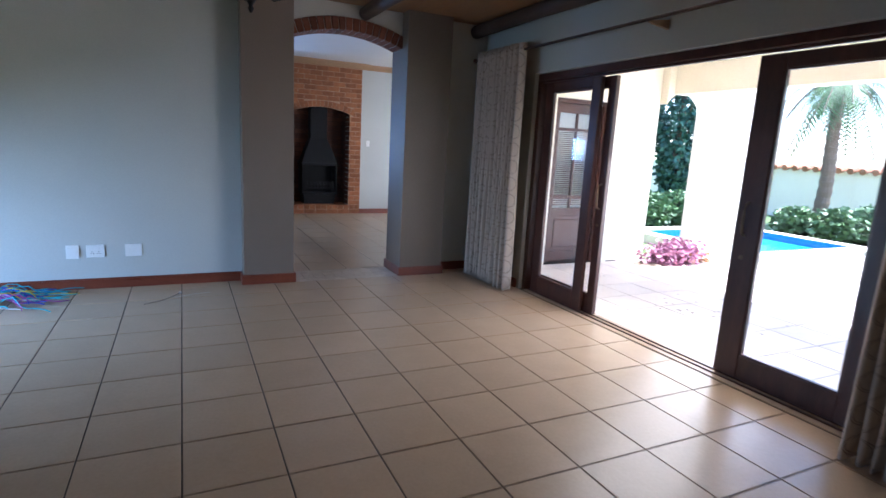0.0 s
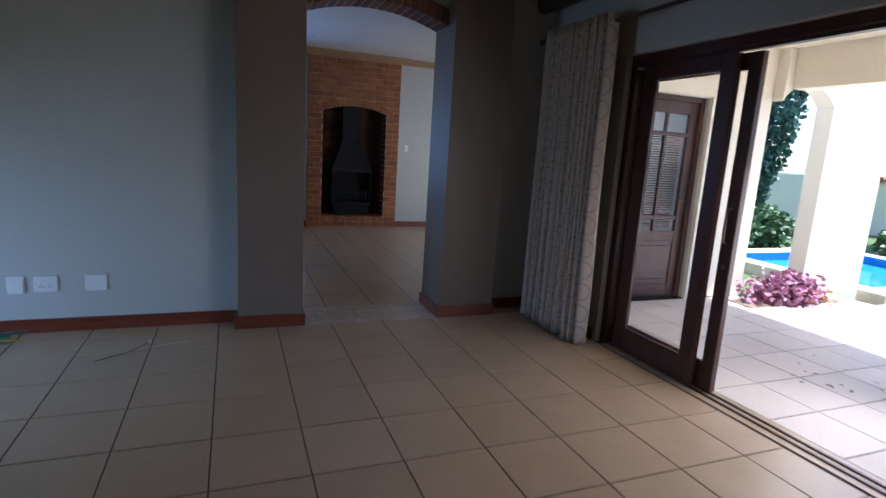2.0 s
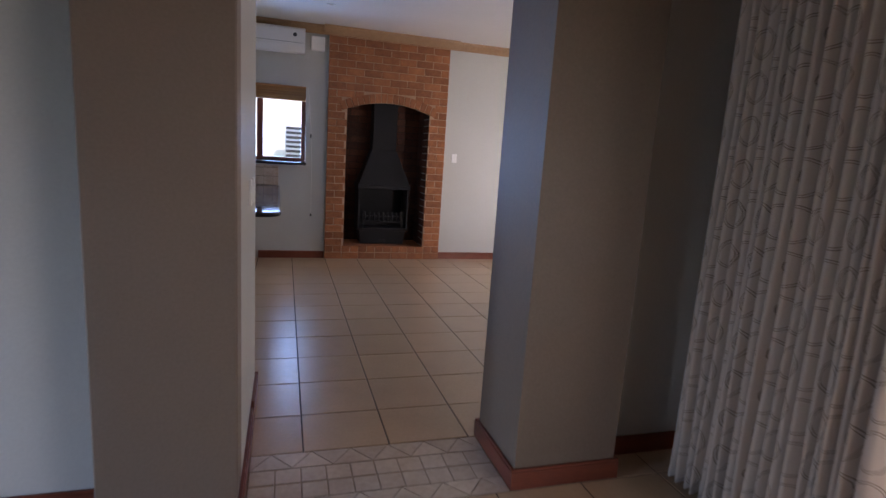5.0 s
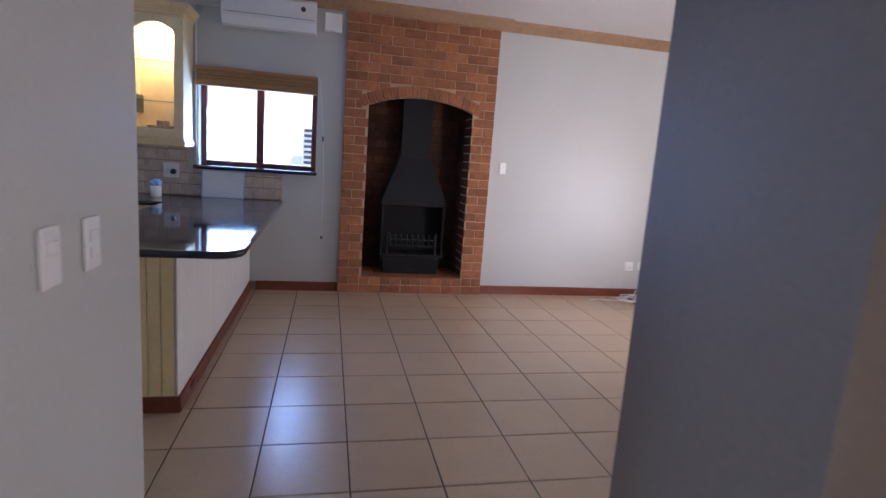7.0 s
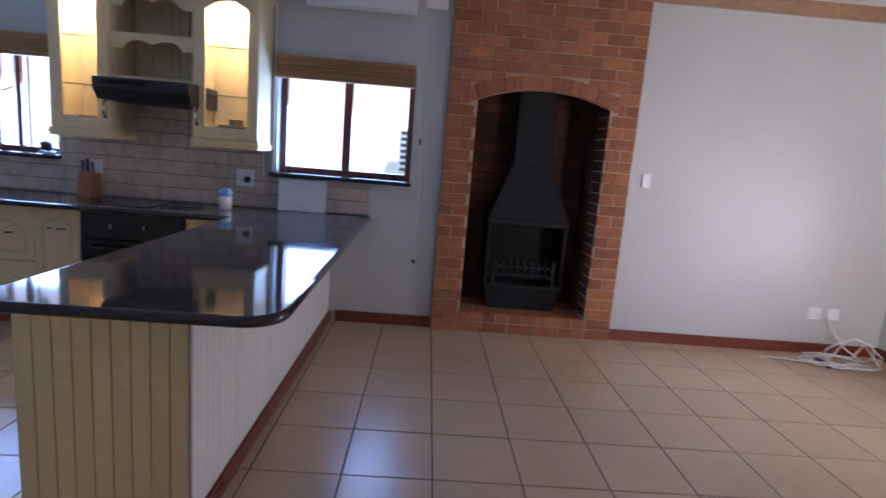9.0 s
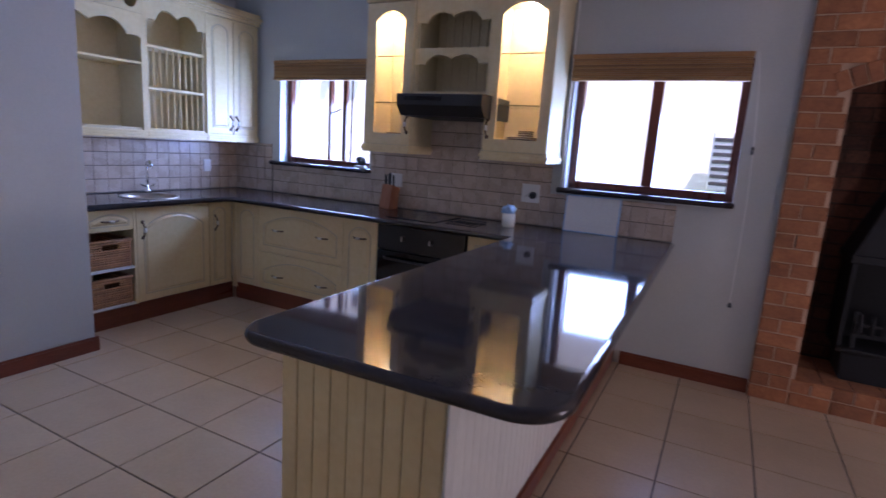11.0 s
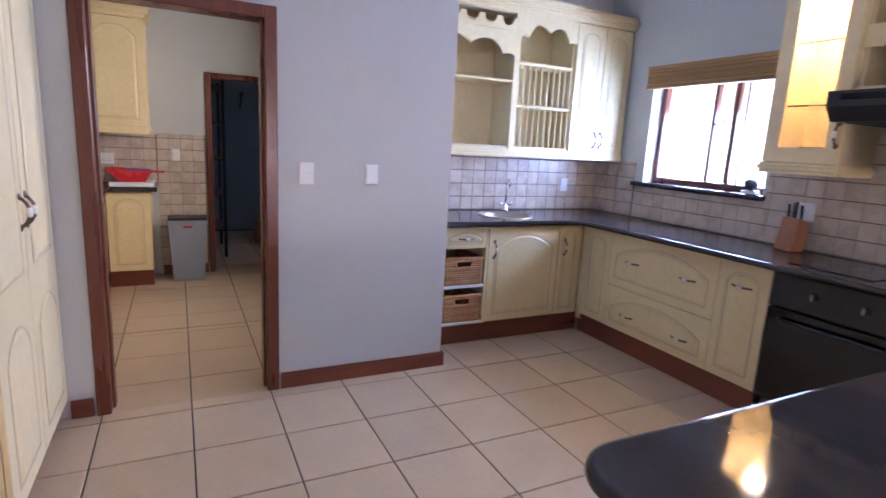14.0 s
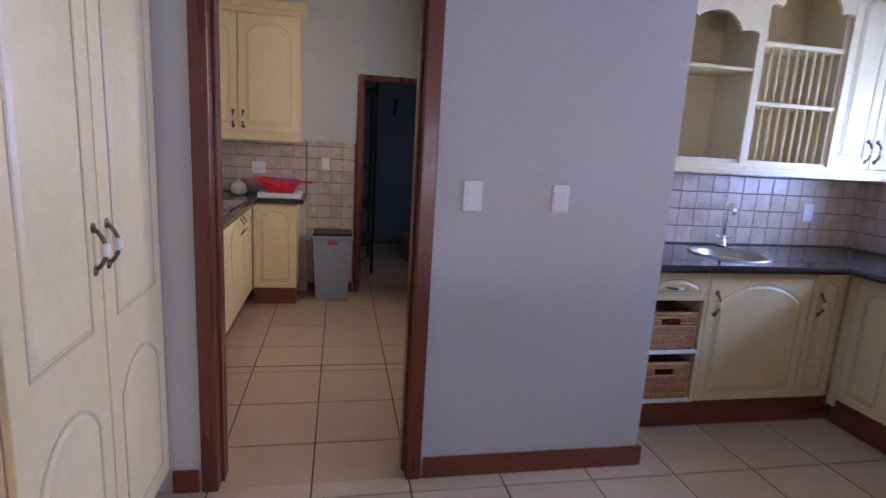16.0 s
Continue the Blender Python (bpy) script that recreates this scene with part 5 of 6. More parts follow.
# cable in the corner
cab = thing("white_cable", "loose coil of white cable lying on the floor tiles", "cable", pose(0, 0, 0.004))
rng = random.Random(5)
pts = [(5.20, 10.486, 0.33), (5.22, 10.45, 0.24), (5.30, 10.36, 0.10), (5.40, 10.27, 0.02)]
for k in range(60):
    a = k * 0.57
    r = 0.16 + 0.05 * math.sin(k * 1.3)
    pts.append((5.22 + 1.2 * r * math.cos(a) - (0.18 if k > 32 else 0), 10.18 + 0.62 * r * math.sin(a), 0.012 + 0.20 * max(0, math.sin(a + 0.4)) * (1 if k < 24 else 0.12) + 0.0007 * k))
pts += [(4.95, 10.2, 0.012), (4.80, 10.25, 0.008), (4.62, 10.30, 0.006), (4.52, 10.27, 0.006)]
part("sleeve", tube(pts, 0.0062, 6), CABLE_WHITE, cab, smooth=True)
part("tie", tube([(4.99, 10.10, 0.02), (4.99, 10.20, 0.03), (5.0, 10.26, 0.02)], 0.018, 8), ASH, cab, "dark cable tie")
rust = thing("leaf_litter", "small heap of brown dust and leaf bits in the corner", "debris", pose(5.56, 10.36, 0.0))
lb = bmesh.new()
for k in range(60):
    x, y = rng.gauss(0, 0.06), rng.gauss(0, 0.035)
    s = rng.uniform(0.004, 0.014)
    a = rng.uniform(0, 6.28)
    q = [lb.verts.new((x + s * math.cos(a + i * 1.57), y + 0.6 * s * math.sin(a + i * 1.57), 0.002 + rng.uniform(0, 0.008))) for i in range(4)]
    lb.faces.new(q)
part("bits", lb, CORNICE, rust)

# ---- the scullery ----
su = thing("wall_cabinet", "cream scullery wall cabinet with arched doors and a crown", "cabinet", pose(-4.47, 5.95, 0, 0, 0, 90), "scullery cabinets")
part("body", box(0.0, 0.905, 0.02, 0.375, 1.42, 2.32), CREAM, su)
door_front(su, 0.0, 0.435, 1.425, 2.315, True, [(0.40, 1.52, "v")])
door_front(su, 0.44, 0.90, 1.425, 2.315, True, [(0.475, 1.52, "v")])
crown(su, 0, 0.905, 0.375, 2.32, False, True, 0.09, 0.05)
light_rail(su, 0, 0.905, 0.375, 1.36, False, True)
sb = thing("base_cabinet", "cream scullery base cabinet end with an arched panel", "cabinet", pose(-4.43, 6.495, 0, 0, 0, 90), "scullery cabinets")
part("body", box(0.0, 0.345, 0.021, 0.415, 0.14, 0.862), CREAM, sb)
door_front(sb, 0.0, 0.345, 0.145, 0.855, True)
part("plinth", box(0.0, 0.345, 0.02, 0.038, 0, 0.14), SKIRT, sb, "red-brown wooden plinth")
ss = thing("base_cabinet", "cream scullery sink cabinets along the wall", "cabinet", pose(-2.08, 6.49, 0, 0, 0, 180), "scullery cabinets")
part("body", box(0.0, 2.35, 0.021, 0.555, 0.14, 0.862), CREAM, ss)
part("plinth", box(0.0, 2.35, 0.06, 0.078, 0, 0.14), SKIRT, ss, "red-brown wooden plinth")
for k in range(5):
    hx = k * 0.47 + (0.42 if k % 2 else 0.05)
    door_front(ss, k * 0.47, k * 0.47 + 0.465, 0.145, 0.855, True, [(hx, 0.745, "v")])
sw = thing("worktop", "dark stone worktop of the scullery with a steel sink", "worktop")
part("slab", box(-4.845, -2.07, 5.935, 6.545, ZT0, ZT1, 0.006, 2), GRANITE, sw)
part("slab", box(-4.845, -4.39, 6.545, 6.90, ZT0, ZT1, 0.006, 2), GRANITE, sw)
sk = thing("steel_sink", "inset stainless steel sink with a raised rim", "sink", pose(-3.7, 6.26, ZT1))
part("rim", ring([(-0.42, -0.22), (0.42, -0.22), (0.42, 0.22), (-0.42, 0.22)], [(-0.36, -0.17), (0.36, -0.17), (0.36, 0.17), (-0.36, 0.17)], 0.0, 0.010, "z"), STEEL, sk)
part("bowl", box(-0.36, 0.36, -0.17, 0.17, 0.001, 0.004), STEEL, sk, "steel bowl")
tray = thing("dish_tray", "white tray on the scullery worktop", "tray", pose(-4.60, 6.72, ZT1))
part("tray_body", box(-0.16, 0.16, -0.19, 0.15, 0, 0.04, 0.006, 2), WHITE_PLASTIC, tray)
pan = thing("dustpan", "red plastic dustpan with a purple brush on a white tray", "dustpan", pose(-4.60, 6.70, ZT1 + 0.04))
scoop = bmesh.new()
for a0, a1 in ((-0.13, -0.124), (0.124, 0.13)):
    prism([(-0.20, 0.112), (-0.10, 0.012), (-0.06, 0.0), (0.11, 0.0), (0.15, 0.075), (0.15, 0.098)], a0, a1, "x", bm=scoop)
prism([(-0.20, 0.112), (-0.10, 0.012), (-0.06, 0.0), (0.11, 0.0), (0.15, 0.075), (0.143, 0.078), (0.106, 0.007), (-0.057, 0.007), (-0.096, 0.018), (-0.196, 0.117)], -0.124, 0.124, "x", bm=scoop)
part("scoop", scoop, RED_PLASTIC, pan)
part("handle", box(-0.018, 0.018, 0.148, 0.262, 0.078, 0.098, 0.006, 2), RED_PLASTIC, pan)
part("brush_back", box(-0.03, 0.03, -0.06, 0.14, 0.088, 0.112, 0.008, 2), PURPLE_PLASTIC, pan, "purple brush back")
part("bristles", box(-0.026, 0.026, -0.055, 0.06, 0.045, 0.088, 0.003), BLACK_PLASTIC, pan, "dark bristles")
jar = thing("sugar_jar", "small round white jar with a knob lid", "jar", pose(-4.62, 6.36, ZT1))
part("body", lathe([(0.035, 0), (0.062, 0.02), (0.068, 0.05), (0.055, 0.085), (0.04, 0.095)], 24), PORCELAIN, jar, smooth=True)
part("lid", lathe([(0.042, 0.095), (0.03, 0.108), (0.010, 0.114), (0.013, 0.126), (0.004, 0.132)], 20), PORCELAIN, jar, smooth=True)
binn = thing("waste_bin", "grey plastic waste bin with a dark lid gap", "bin", pose(-4.62, 7.135, 0))
part("body", taper(-0.10, 0.10, -0.135, 0.135, 0.0, -0.125, 0.125, -0.165, 0.165, 0.565), BIN_GREY, binn)
part("collar", box(-0.135, 0.135, -0.175, 0.175, 0.55, 0.585, 0.006, 2), BIN_GREY, binn)
part("lid", box(-0.12, 0.13, -0.165, 0.165, 0.586, 0.608, 0.006, 2), BLACK_PLASTIC, binn, "dark lid")
part("badge", box(0.122, 0.128, -0.04, 0.04, 0.515, 0.535, 0.001), RED_PLASTIC, binn, "small red badge")
plate("wall_socket", 0.11, 0.10, pose(-4.838, 6.49, 1.125, 0, 0, 90), "white power socket on the scullery tiles", "socket")
plate("light_switch", 0.07, 0.11, pose(-4.838, 7.06, 1.175, 0, 0, 90), "white light switch on the scullery tiles", "cover")
# the dark store room
shelf = thing("store_shelf", "dark metal shelf rack in the unlit store room", "shelf rack", pose(-5.95, 7.34, 0))
for x, y in ((-0.4, -0.2), (0.4, -0.2), (-0.4, 0.2), (0.4, 0.2)):
    part("post", box(x - 0.015, x + 0.015, y - 0.015, y + 0.015, 0, 2.0), BLACK_STEEL, shelf)
for z in (0.3, 0.7, 1.1, 1.5, 1.9):
    part("board", box(-0.4, 0.4, -0.2, 0.2, z, z + 0.02), DOORWOOD, shelf)
crate = thing("carton", "brown cardboard carton on the store room floor", "box", pose(-6.2, 8.2, 0, 0, 0, 15))
part("carton_body", box(-0.22, 0.22, -0.2, 0.2, 0, 0.32, 0.004), CORNICE, crate)
part("flap", box(-0.22, 0.22, 0.2, 0.205, 0.30, 0.45, 0.002), CORNICE, crate)
brk = thing("wall_bracket", "black metal bracket high on the store room wall", "bracket", pose(-7.39, 7.9, 1.75))
part("arm", tube([(0, 0, 0.2), (0.35, 0, 0.2)], 0.015, 6), BLACK_STEEL, brk)
part("brace", tube([(0, 0, 0.0), (0.30, 0, 0.2)], 0.012, 6), BLACK_STEEL, brk)

# ---- the lounge ----
ARCHB = thing("brick_arch", "dark red brick arch ring over the opening", "arch", None, "", "structure")
aw = (2.27 - 1.155) / 2
arad = (aw * aw + 0.11 * 0.11) / (2 * 0.11)
ahalf = math.asin(aw / arad)
acz = 2.35 + 0.11 - arad
NA = 17
ab = bmesh.new()
q = ahalf / NA * 0.90
prism([((arad - 0.004) * math.sin(-q), (arad - 0.004) * math.cos(-q)), ((arad - 0.004) * math.sin(q), (arad - 0.004) * math.cos(q)), ((arad + 0.115) * math.sin(q), (arad + 0.115) * math.cos(q)), ((arad + 0.115) * math.sin(-q), (arad + 0.115) * math.cos(-q))], 0, 0.285, "y", bm=ab, bev=0.004)
AV = link_mesh("brick", ab, BRICK_DARK)
for k in range(NA):
    part("brick", AV, None, ARCHB, m=pose((1.155 + 2.27) / 2, 5.638 + random.uniform(-0.003, 0.002), acz, 0, math.degrees(-ahalf + (2 * k + 1) * ahalf / NA), 0))

# timber logs under the ceiling boards
for x in (-1.95, -0.70, 0.50, 1.86, 3.12):
    lg = bmesh.new()
    tube([(x + 0.012 * math.sin(k * 0.9 + x), -2.6 + (5.645 + 2.6) * k / 14, CEIL_A - 0.07 + 0.006 * math.sin(k * 1.7 + 2 * x)) for k in range(15)], 0.072, 12, lg,
         radii=[0.070 + 0.005 * math.sin(k * 1.1 + x) for k in range(15)])
    solid("ceiling_log", lg, POLE, "dark stained round timber ceiling beam", "beam", "structure", smooth=True)

# sliding doors
SD = thing("door_3", "dark brown timber frame of the open sliding terrace doors", "door frame", None, "", "structure")
part("head", box(3.31, 3.47, 1.50, 4.68, 2.055, 2.118, 0.005), DOORWOOD, SD)
part("head_track", box(3.335, 3.345, 1.56, 4.62, 2.035, 2.056), DOORWOOD, SD)
part("jamb", box(3.31, 3.47, 4.625, 4.68, 0.0, 2.056, 0.005), DOORWOOD, SD)
part("jamb", box(3.31, 3.47, 1.50, 1.555, 0.0, 2.056, 0.005), DOORWOOD, SD)
part("sill_track", box(3.29, 3.475, 1.555, 4.625, -0.006, 0.003, 0.002), TILE, SD, "beige tiled threshold")
for tx in (3.352, 3.412):
    part("rail", box(tx - 0.009, tx + 0.009, 1.555, 4.625, 0.002, 0.011, 0.001), DOORWOOD, SD, "dark floor rail")


def sliding_leaf(x, y0, y1, stile, label, handle_y=None, bottom=0.16, top=0.085):
    lf = thing("sliding_door", label, "door", pose(x, y0, 0), "sliding doors")
    w, h0, h1 = y1 - y0, 0.014, 2.034
    for a in (0, w - stile):
        part("stile", box(-0.021, 0.021, a, a + stile, h0, h1, 0.004), DOORWOOD, lf)
    part("top_rail", box(-0.020, 0.020, stile, w - stile, h1 - top, h1, 0.004), DOORWOOD, lf)
    part("bottom_rail", box(-0.020, 0.020, stile, w - stile, h0, h0 + bottom, 0.004), DOORWOOD, lf)
    bead = [(stile, h0 + bottom), (w - stile, h0 + bottom), (w - stile, h1 - top), (stile, h1 - top)]
    part("glazing_bead", ring(bead, inset(bead, 0.010), -0.013, 0.013, "x"), DOORWOOD, lf)
    part("pane", box(-0.003, 0.003, stile - 0.003, w - stile + 0.003, h0 + bottom - 0.003, h1 - top + 0.003), GLASS, lf).visible_shadow = False
    if handle_y is not None:
        part("handle", tube([(-0.021, handle_y, 0.94), (-0.05, handle_y, 0.95), (-0.058, handle_y, 1.0), (-0.058, handle_y, 1.09), (-0.05, handle_y, 1.14), (-0.021, handle_y, 1.15)], 0.008, 8), BRASS, lf, "bronze pull handle", smooth=True)
        part("lock", lathe([(0.014, 0), (0.014, 0.006), (0.008, 0.008)], 14), BRASS, lf, "round bronze lock", pose(-0.021, handle_y, 0.80, 0, -90, 0))
    return lf


sliding_leaf(3.412, 3.700, 4.625, 0.082, "dark brown glazed sliding door pushed open with a bronze handle", 0.045)
sliding_leaf(3.352, 3.812, 4.560, 0.105, "dark brown glazed sliding door stacked before another")
sliding_leaf(3.412, 1.555, 2.48, 0.165, "dark brown glazed sliding door with a bronze handle", 0.85)


# curtains on a rail
def curtain_material():
    """Slubbed beige cloth with stitched double rings in rows."""
    m, n, l, bsdf = principled("embroidered_curtain")

    def node(kind, op=None, **vals):
        nd = n.new(kind)
        if op:
            nd.operation = op
        for k, v in vals.items():
            nd.inputs[int(k[1:])].default_value = v
        return nd
    uv = n.new("ShaderNodeUVMap")
    wob = n.new("ShaderNodeTexNoise")
    wob.inputs["Scale"].default_value = 16.0
    l.new(uv.outputs[0], wob.inputs["Vector"])
    shift = node("ShaderNodeVectorMath", "MULTIPLY_ADD", i1=(0.016, 0.016, 0.0))
    l.new(wob.outputs["Color"], shift.inputs[0])
    l.new(uv.outputs[0], shift.inputs[2])
    cell = node("ShaderNodeVectorMath", "MULTIPLY", i1=(1 / 0.155, 1 / 0.165, 0.0))
    l.new(shift.outputs[0], cell.inputs[0])
    part_ = node("ShaderNodeVectorMath", "FRACTION")
    l.new(cell.outputs[0], part_.inputs[0])
    mid = node("ShaderNodeVectorMath", "SUBTRACT", i1=(0.5, 0.5, 0.0))
    l.new(part_.outputs[0], mid.inputs[0])
    far = node("ShaderNodeVectorMath", "LENGTH")
    l.new(mid.outputs[0], far.inputs[0])
    rings = []
    for r, w in ((0.415, 0.011), (0.365, 0.009)):
        c = node("ShaderNodeMath", "COMPARE", i1=r, i2=w)
        l.new(far.outputs["Value"], c.inputs[0])
        rings.append(c)
    both = node("ShaderNodeMath", "MAXIMUM")
    l.new(rings[0].outputs[0], both.inputs[0])
    l.new(rings[1].outputs[0], both.inputs[1])
    weave = n.new("ShaderNodeTexNoise")
    weave.inputs["Scale"].default_value = 260.0
    l.new(uv.outputs[0], weave.inputs["Vector"])
    base = n.new("ShaderNodeValToRGB")
    base.color_ramp.elements[0].color, base.color_ramp.elements[1].color = (0.47, 0.378, 0.295, 1), (0.59, 0.49, 0.395, 1)
    l.new(weave.outputs[0], base.inputs[0])
    mix = n.new("ShaderNodeMix")
    mix.data_type = "RGBA"
    l.new(both.outputs[0], mix.inputs[0])
    l.new(base.outputs[0], mix.inputs[6])
    mix.inputs[7].default_value = (0.25, 0.185, 0.135, 1)
    l.new(mix.outputs[2], bsdf.inputs["Base Color"])
    bsdf.inputs["Roughness"].default_value = 0.85
    bsdf.inputs["Sheen Weight"].default_value = 0.2
    high = node("ShaderNodeMath", "MULTIPLY_ADD", i1=0.4)
    l.new(weave.outputs[0], high.inputs[0])
    l.new(both.outputs[0], high.inputs[2])
    bp = n.new("ShaderNodeBump")
    bp.inputs["Strength"].default_value, bp.inputs["Distance"].default_value = 0.5, 0.003
    l.new(high.outputs[0], bp.inputs["Height"])
    l.new(bp.outputs[0], bsdf.inputs["Normal"])
    return m


CURTAIN = curtain_material()


def curtain(y0, y1, x, ztop, pleats, seed, label):
    """Heavy pleated cloth hanging along y, gathered at the top and spreading a little below."""
    rg = random.Random(seed)
    c = thing("curtain", label, "curtain", pose(0, 0, 0), "curtains")
    bm = bmesh.new()
    uvl = bm.loops.layers.uv.new("UVMap")
    nu, nv = pleats * 16, 30
    am = [rg.uniform(0.6, 1.3) for _ in range(pleats + 2)]
    am[0] = 0.35
    sway = [rg.uniform(-1, 1) for _ in range(pleats + 2)]
    widths = [rg.uniform(0.65, 1.3) for _ in range(pleats)]
    widths[0] = 1.9
    total = sum(widths)
    edge = [sum(widths[:k]) / total for k in range(pleats + 1)]
    grid, su = [], []
    for i in range(nu + 1):
        k = min(i // 16, pleats - 1)
        g = i / 16 - k
        f = edge[k] + (edge[k + 1] - edge[k]) * g
        blend = am[k] * (1 - g) + am[k + 1] * g
        sw = sway[k] * (1 - g) + sway[k + 1] * g
        col = []
        for j in range(nv + 1):
            v = j / nv
            spread = 1.0 + 0.05 * (1 - v)
            amp = (0.050 + 0.014 * (1 - v)) * blend
            lobe = abs(math.sin(math.pi * g)) ** 0.75
            yy = (y0 + y1) / 2 + (y1 - y0) * (f - 0.5) * spread + 0.016 * (1 - v) * sw + 0.010 * sw * math.sin(4.2 * v + sway[k] * 3)
            xx = x - amp * (2 * lobe - 1) + 0.012 * (1 - v) * math.sin(2.7 * f * pleats + 5 * v) + 0.004 * math.sin(9 * v + 7 * sw)
            zz = 0.012 + (ztop - 0.012) * v + (0.010 * math.sin(6.28 * g + 1) if j == 0 else 0.0)
            col.append(bm.verts.new((xx, yy, max(0.006, zz))))
        grid.append(col)
        su.append(0.098 * (k + g) + 0.06 * min(1.0, k + g))
    for i in range(nu):
        for j in range(nv):
            fc = bm.faces.new((grid[i][j], grid[i + 1][j], grid[i + 1][j + 1], grid[i][j + 1]))
            fc.smooth = True
            for lp, (ii, jj) in zip(fc.loops, ((i, j), (i + 1, j), (i + 1, j + 1), (i, j + 1))):
                lp[uvl].uv = (su[ii], ztop * jj / nv)
    me = bpy.data.meshes.new("cloth")
    bm.to_mesh(me)
    bm.free()
    me.materials.append(CURTAIN)
    cl_ = part("cloth", me, None, c)
    sm = cl_.modifiers.new("thickness", "SOLIDIFY")
    sm.thickness = 0.003
    for k in range(pleats):
        part("eyelet", ring([(y0 + (k + 0.5) * (y1 - y0) / pleats + 0.022 * math.cos(t), ztop - 0.06 + 0.022 * math.sin(t)) for t in [q * math.pi / 8 for q in range(16)]],
                            [(y0 + (k + 0.5) * (y1 - y0) / pleats + 0.015 * math.cos(t), ztop - 0.06 + 0.015 * math.sin(t)) for t in [q * math.pi / 8 for q in range(16)]], x - 0.003, x + 0.003, "x"), BRASS, c, "bronze eyelet")
    return c


curtain(4.62, 5.42, 3.09, 2.375, 19, 3, "beige embroidered curtain drawn aside, brushing the tiled floor")
curtain(0.55, 1.50, 3.09, 2.375, 14, 8, "beige embroidered curtain hanging beside the sliding doors")
rod = thing("curtain_rail", "slim bronze curtain rail with wall brackets over the doors", "curtain rail")
part("pole", tube([(3.09, 0.30, 2.315), (3.09, 5.55, 2.315)], 0.012, 10), POLE, rod, smooth=True)
for y in (0.4, 3.12, 5.45):
    part("bracket", prism([(3.27, 2.27), (3.27, 2.335), (3.09, 2.305), (3.09, 2.295)], y - 0.012, y + 0.012, "y"), CORNICE, rod, "tan wall bracket")
for y in (0.28, 5.57):
    part("finial", lathe([(0.012, -0.02), (0.022, -0.01), (0.024, 0.005), (0.01, 0.02)], 14), POLE, rod, m=pose(3.09, y, 2.315, 90), smooth=True)

plate("wall_socket", 0.10, 0.118, pose(-0.678, 5.65, 0.332), "white blank wall plate above the skirting", "cover")
plate("wall_socket", 0.138, 0.112, pose(-0.512, 5.65, 0.335), "white double power socket above the skirting", "socket")
plate("wall_socket", 0.132, 0.112, pose(-0.222, 5.65, 0.336), "white blank square wall plate above the skirting", "blank")

# loose cables on the floor
rc = random.Random(11)
def colour_cable(name, a, b):
    return surface(name, a, b, 0.4, 5, 60, 0.0)


CABLES = [(colour_cable("blue_sleeve", (0.02, 0.06, 0.42), (0.03, 0.10, 0.55)), "blue", 13), (colour_cable("cyan_sleeve", (0.02, 0.36, 0.48), (0.04, 0.46, 0.58)), "turquoise", 11),
          (colour_cable("yellow_sleeve", (0.62, 0.45, 0.02), (0.72, 0.55, 0.05)), "yellow", 5), (colour_cable("magenta_sleeve", (0.36, 0.05, 0.30), (0.46, 0.09, 0.38)), "purple", 5), (CABLE_WHITE, "white", 4)]
for mat_, word, count in CABLES:
    cb = thing("network_cable", word + " loose network cables lying on the tiles", "cable", pose(0, 0, 0.005), "heap of cables")
    for k in range(count):
        x, y = -1.42 + rc.uniform(-0.15, 0.12), 5.38 + rc.uniform(-0.16, 0.16)
        a = rc.uniform(-0.35, 0.3)
        pts, z = [], rc.uniform(0.0, 0.02)
        n_ = rc.randint(8, 12) if word != "turquoise" else 13
        bend = rc.uniform(-0.12, 0.12)
        for s in range(n_):
            pts.append((x, y, z + 0.075 * abs(math.sin(s * 0.7 + k)) * (1 if s < 7 else 0.2)))
            a += bend + rc.uniform(-0.12, 0.12)
            if y > 5.56:
                a -= 0.4
            x, y = x + 0.066 * math.cos(a), y + 0.05 * math.sin(a)
        part("cable", tube(pts, 0.0042, 6), mat_, cb, smooth=True)
bit = thing("wire_offcut", "thin bent wire offcuts lying on the tiles", "wire", pose(0, 0, 0.003))
part("wire", tube([(-0.12, 5.02, 0), (0.02, 5.12, 0), (0.10, 5.22, 0.004), (0.16, 5.30, 0.012)], 0.0022, 5), ASH, bit)
part("wire", tube([(0.10, 5.17, 0), (0.25, 5.24, 0.002), (0.38, 5.27, 0)], 0.0022, 5), CABLE_WHITE, bit)
part("clip", box(0.13, 0.155, 5.27, 5.295, 0, 0.018, 0.003), CABLE_WHITE, bit, "small pale clip")

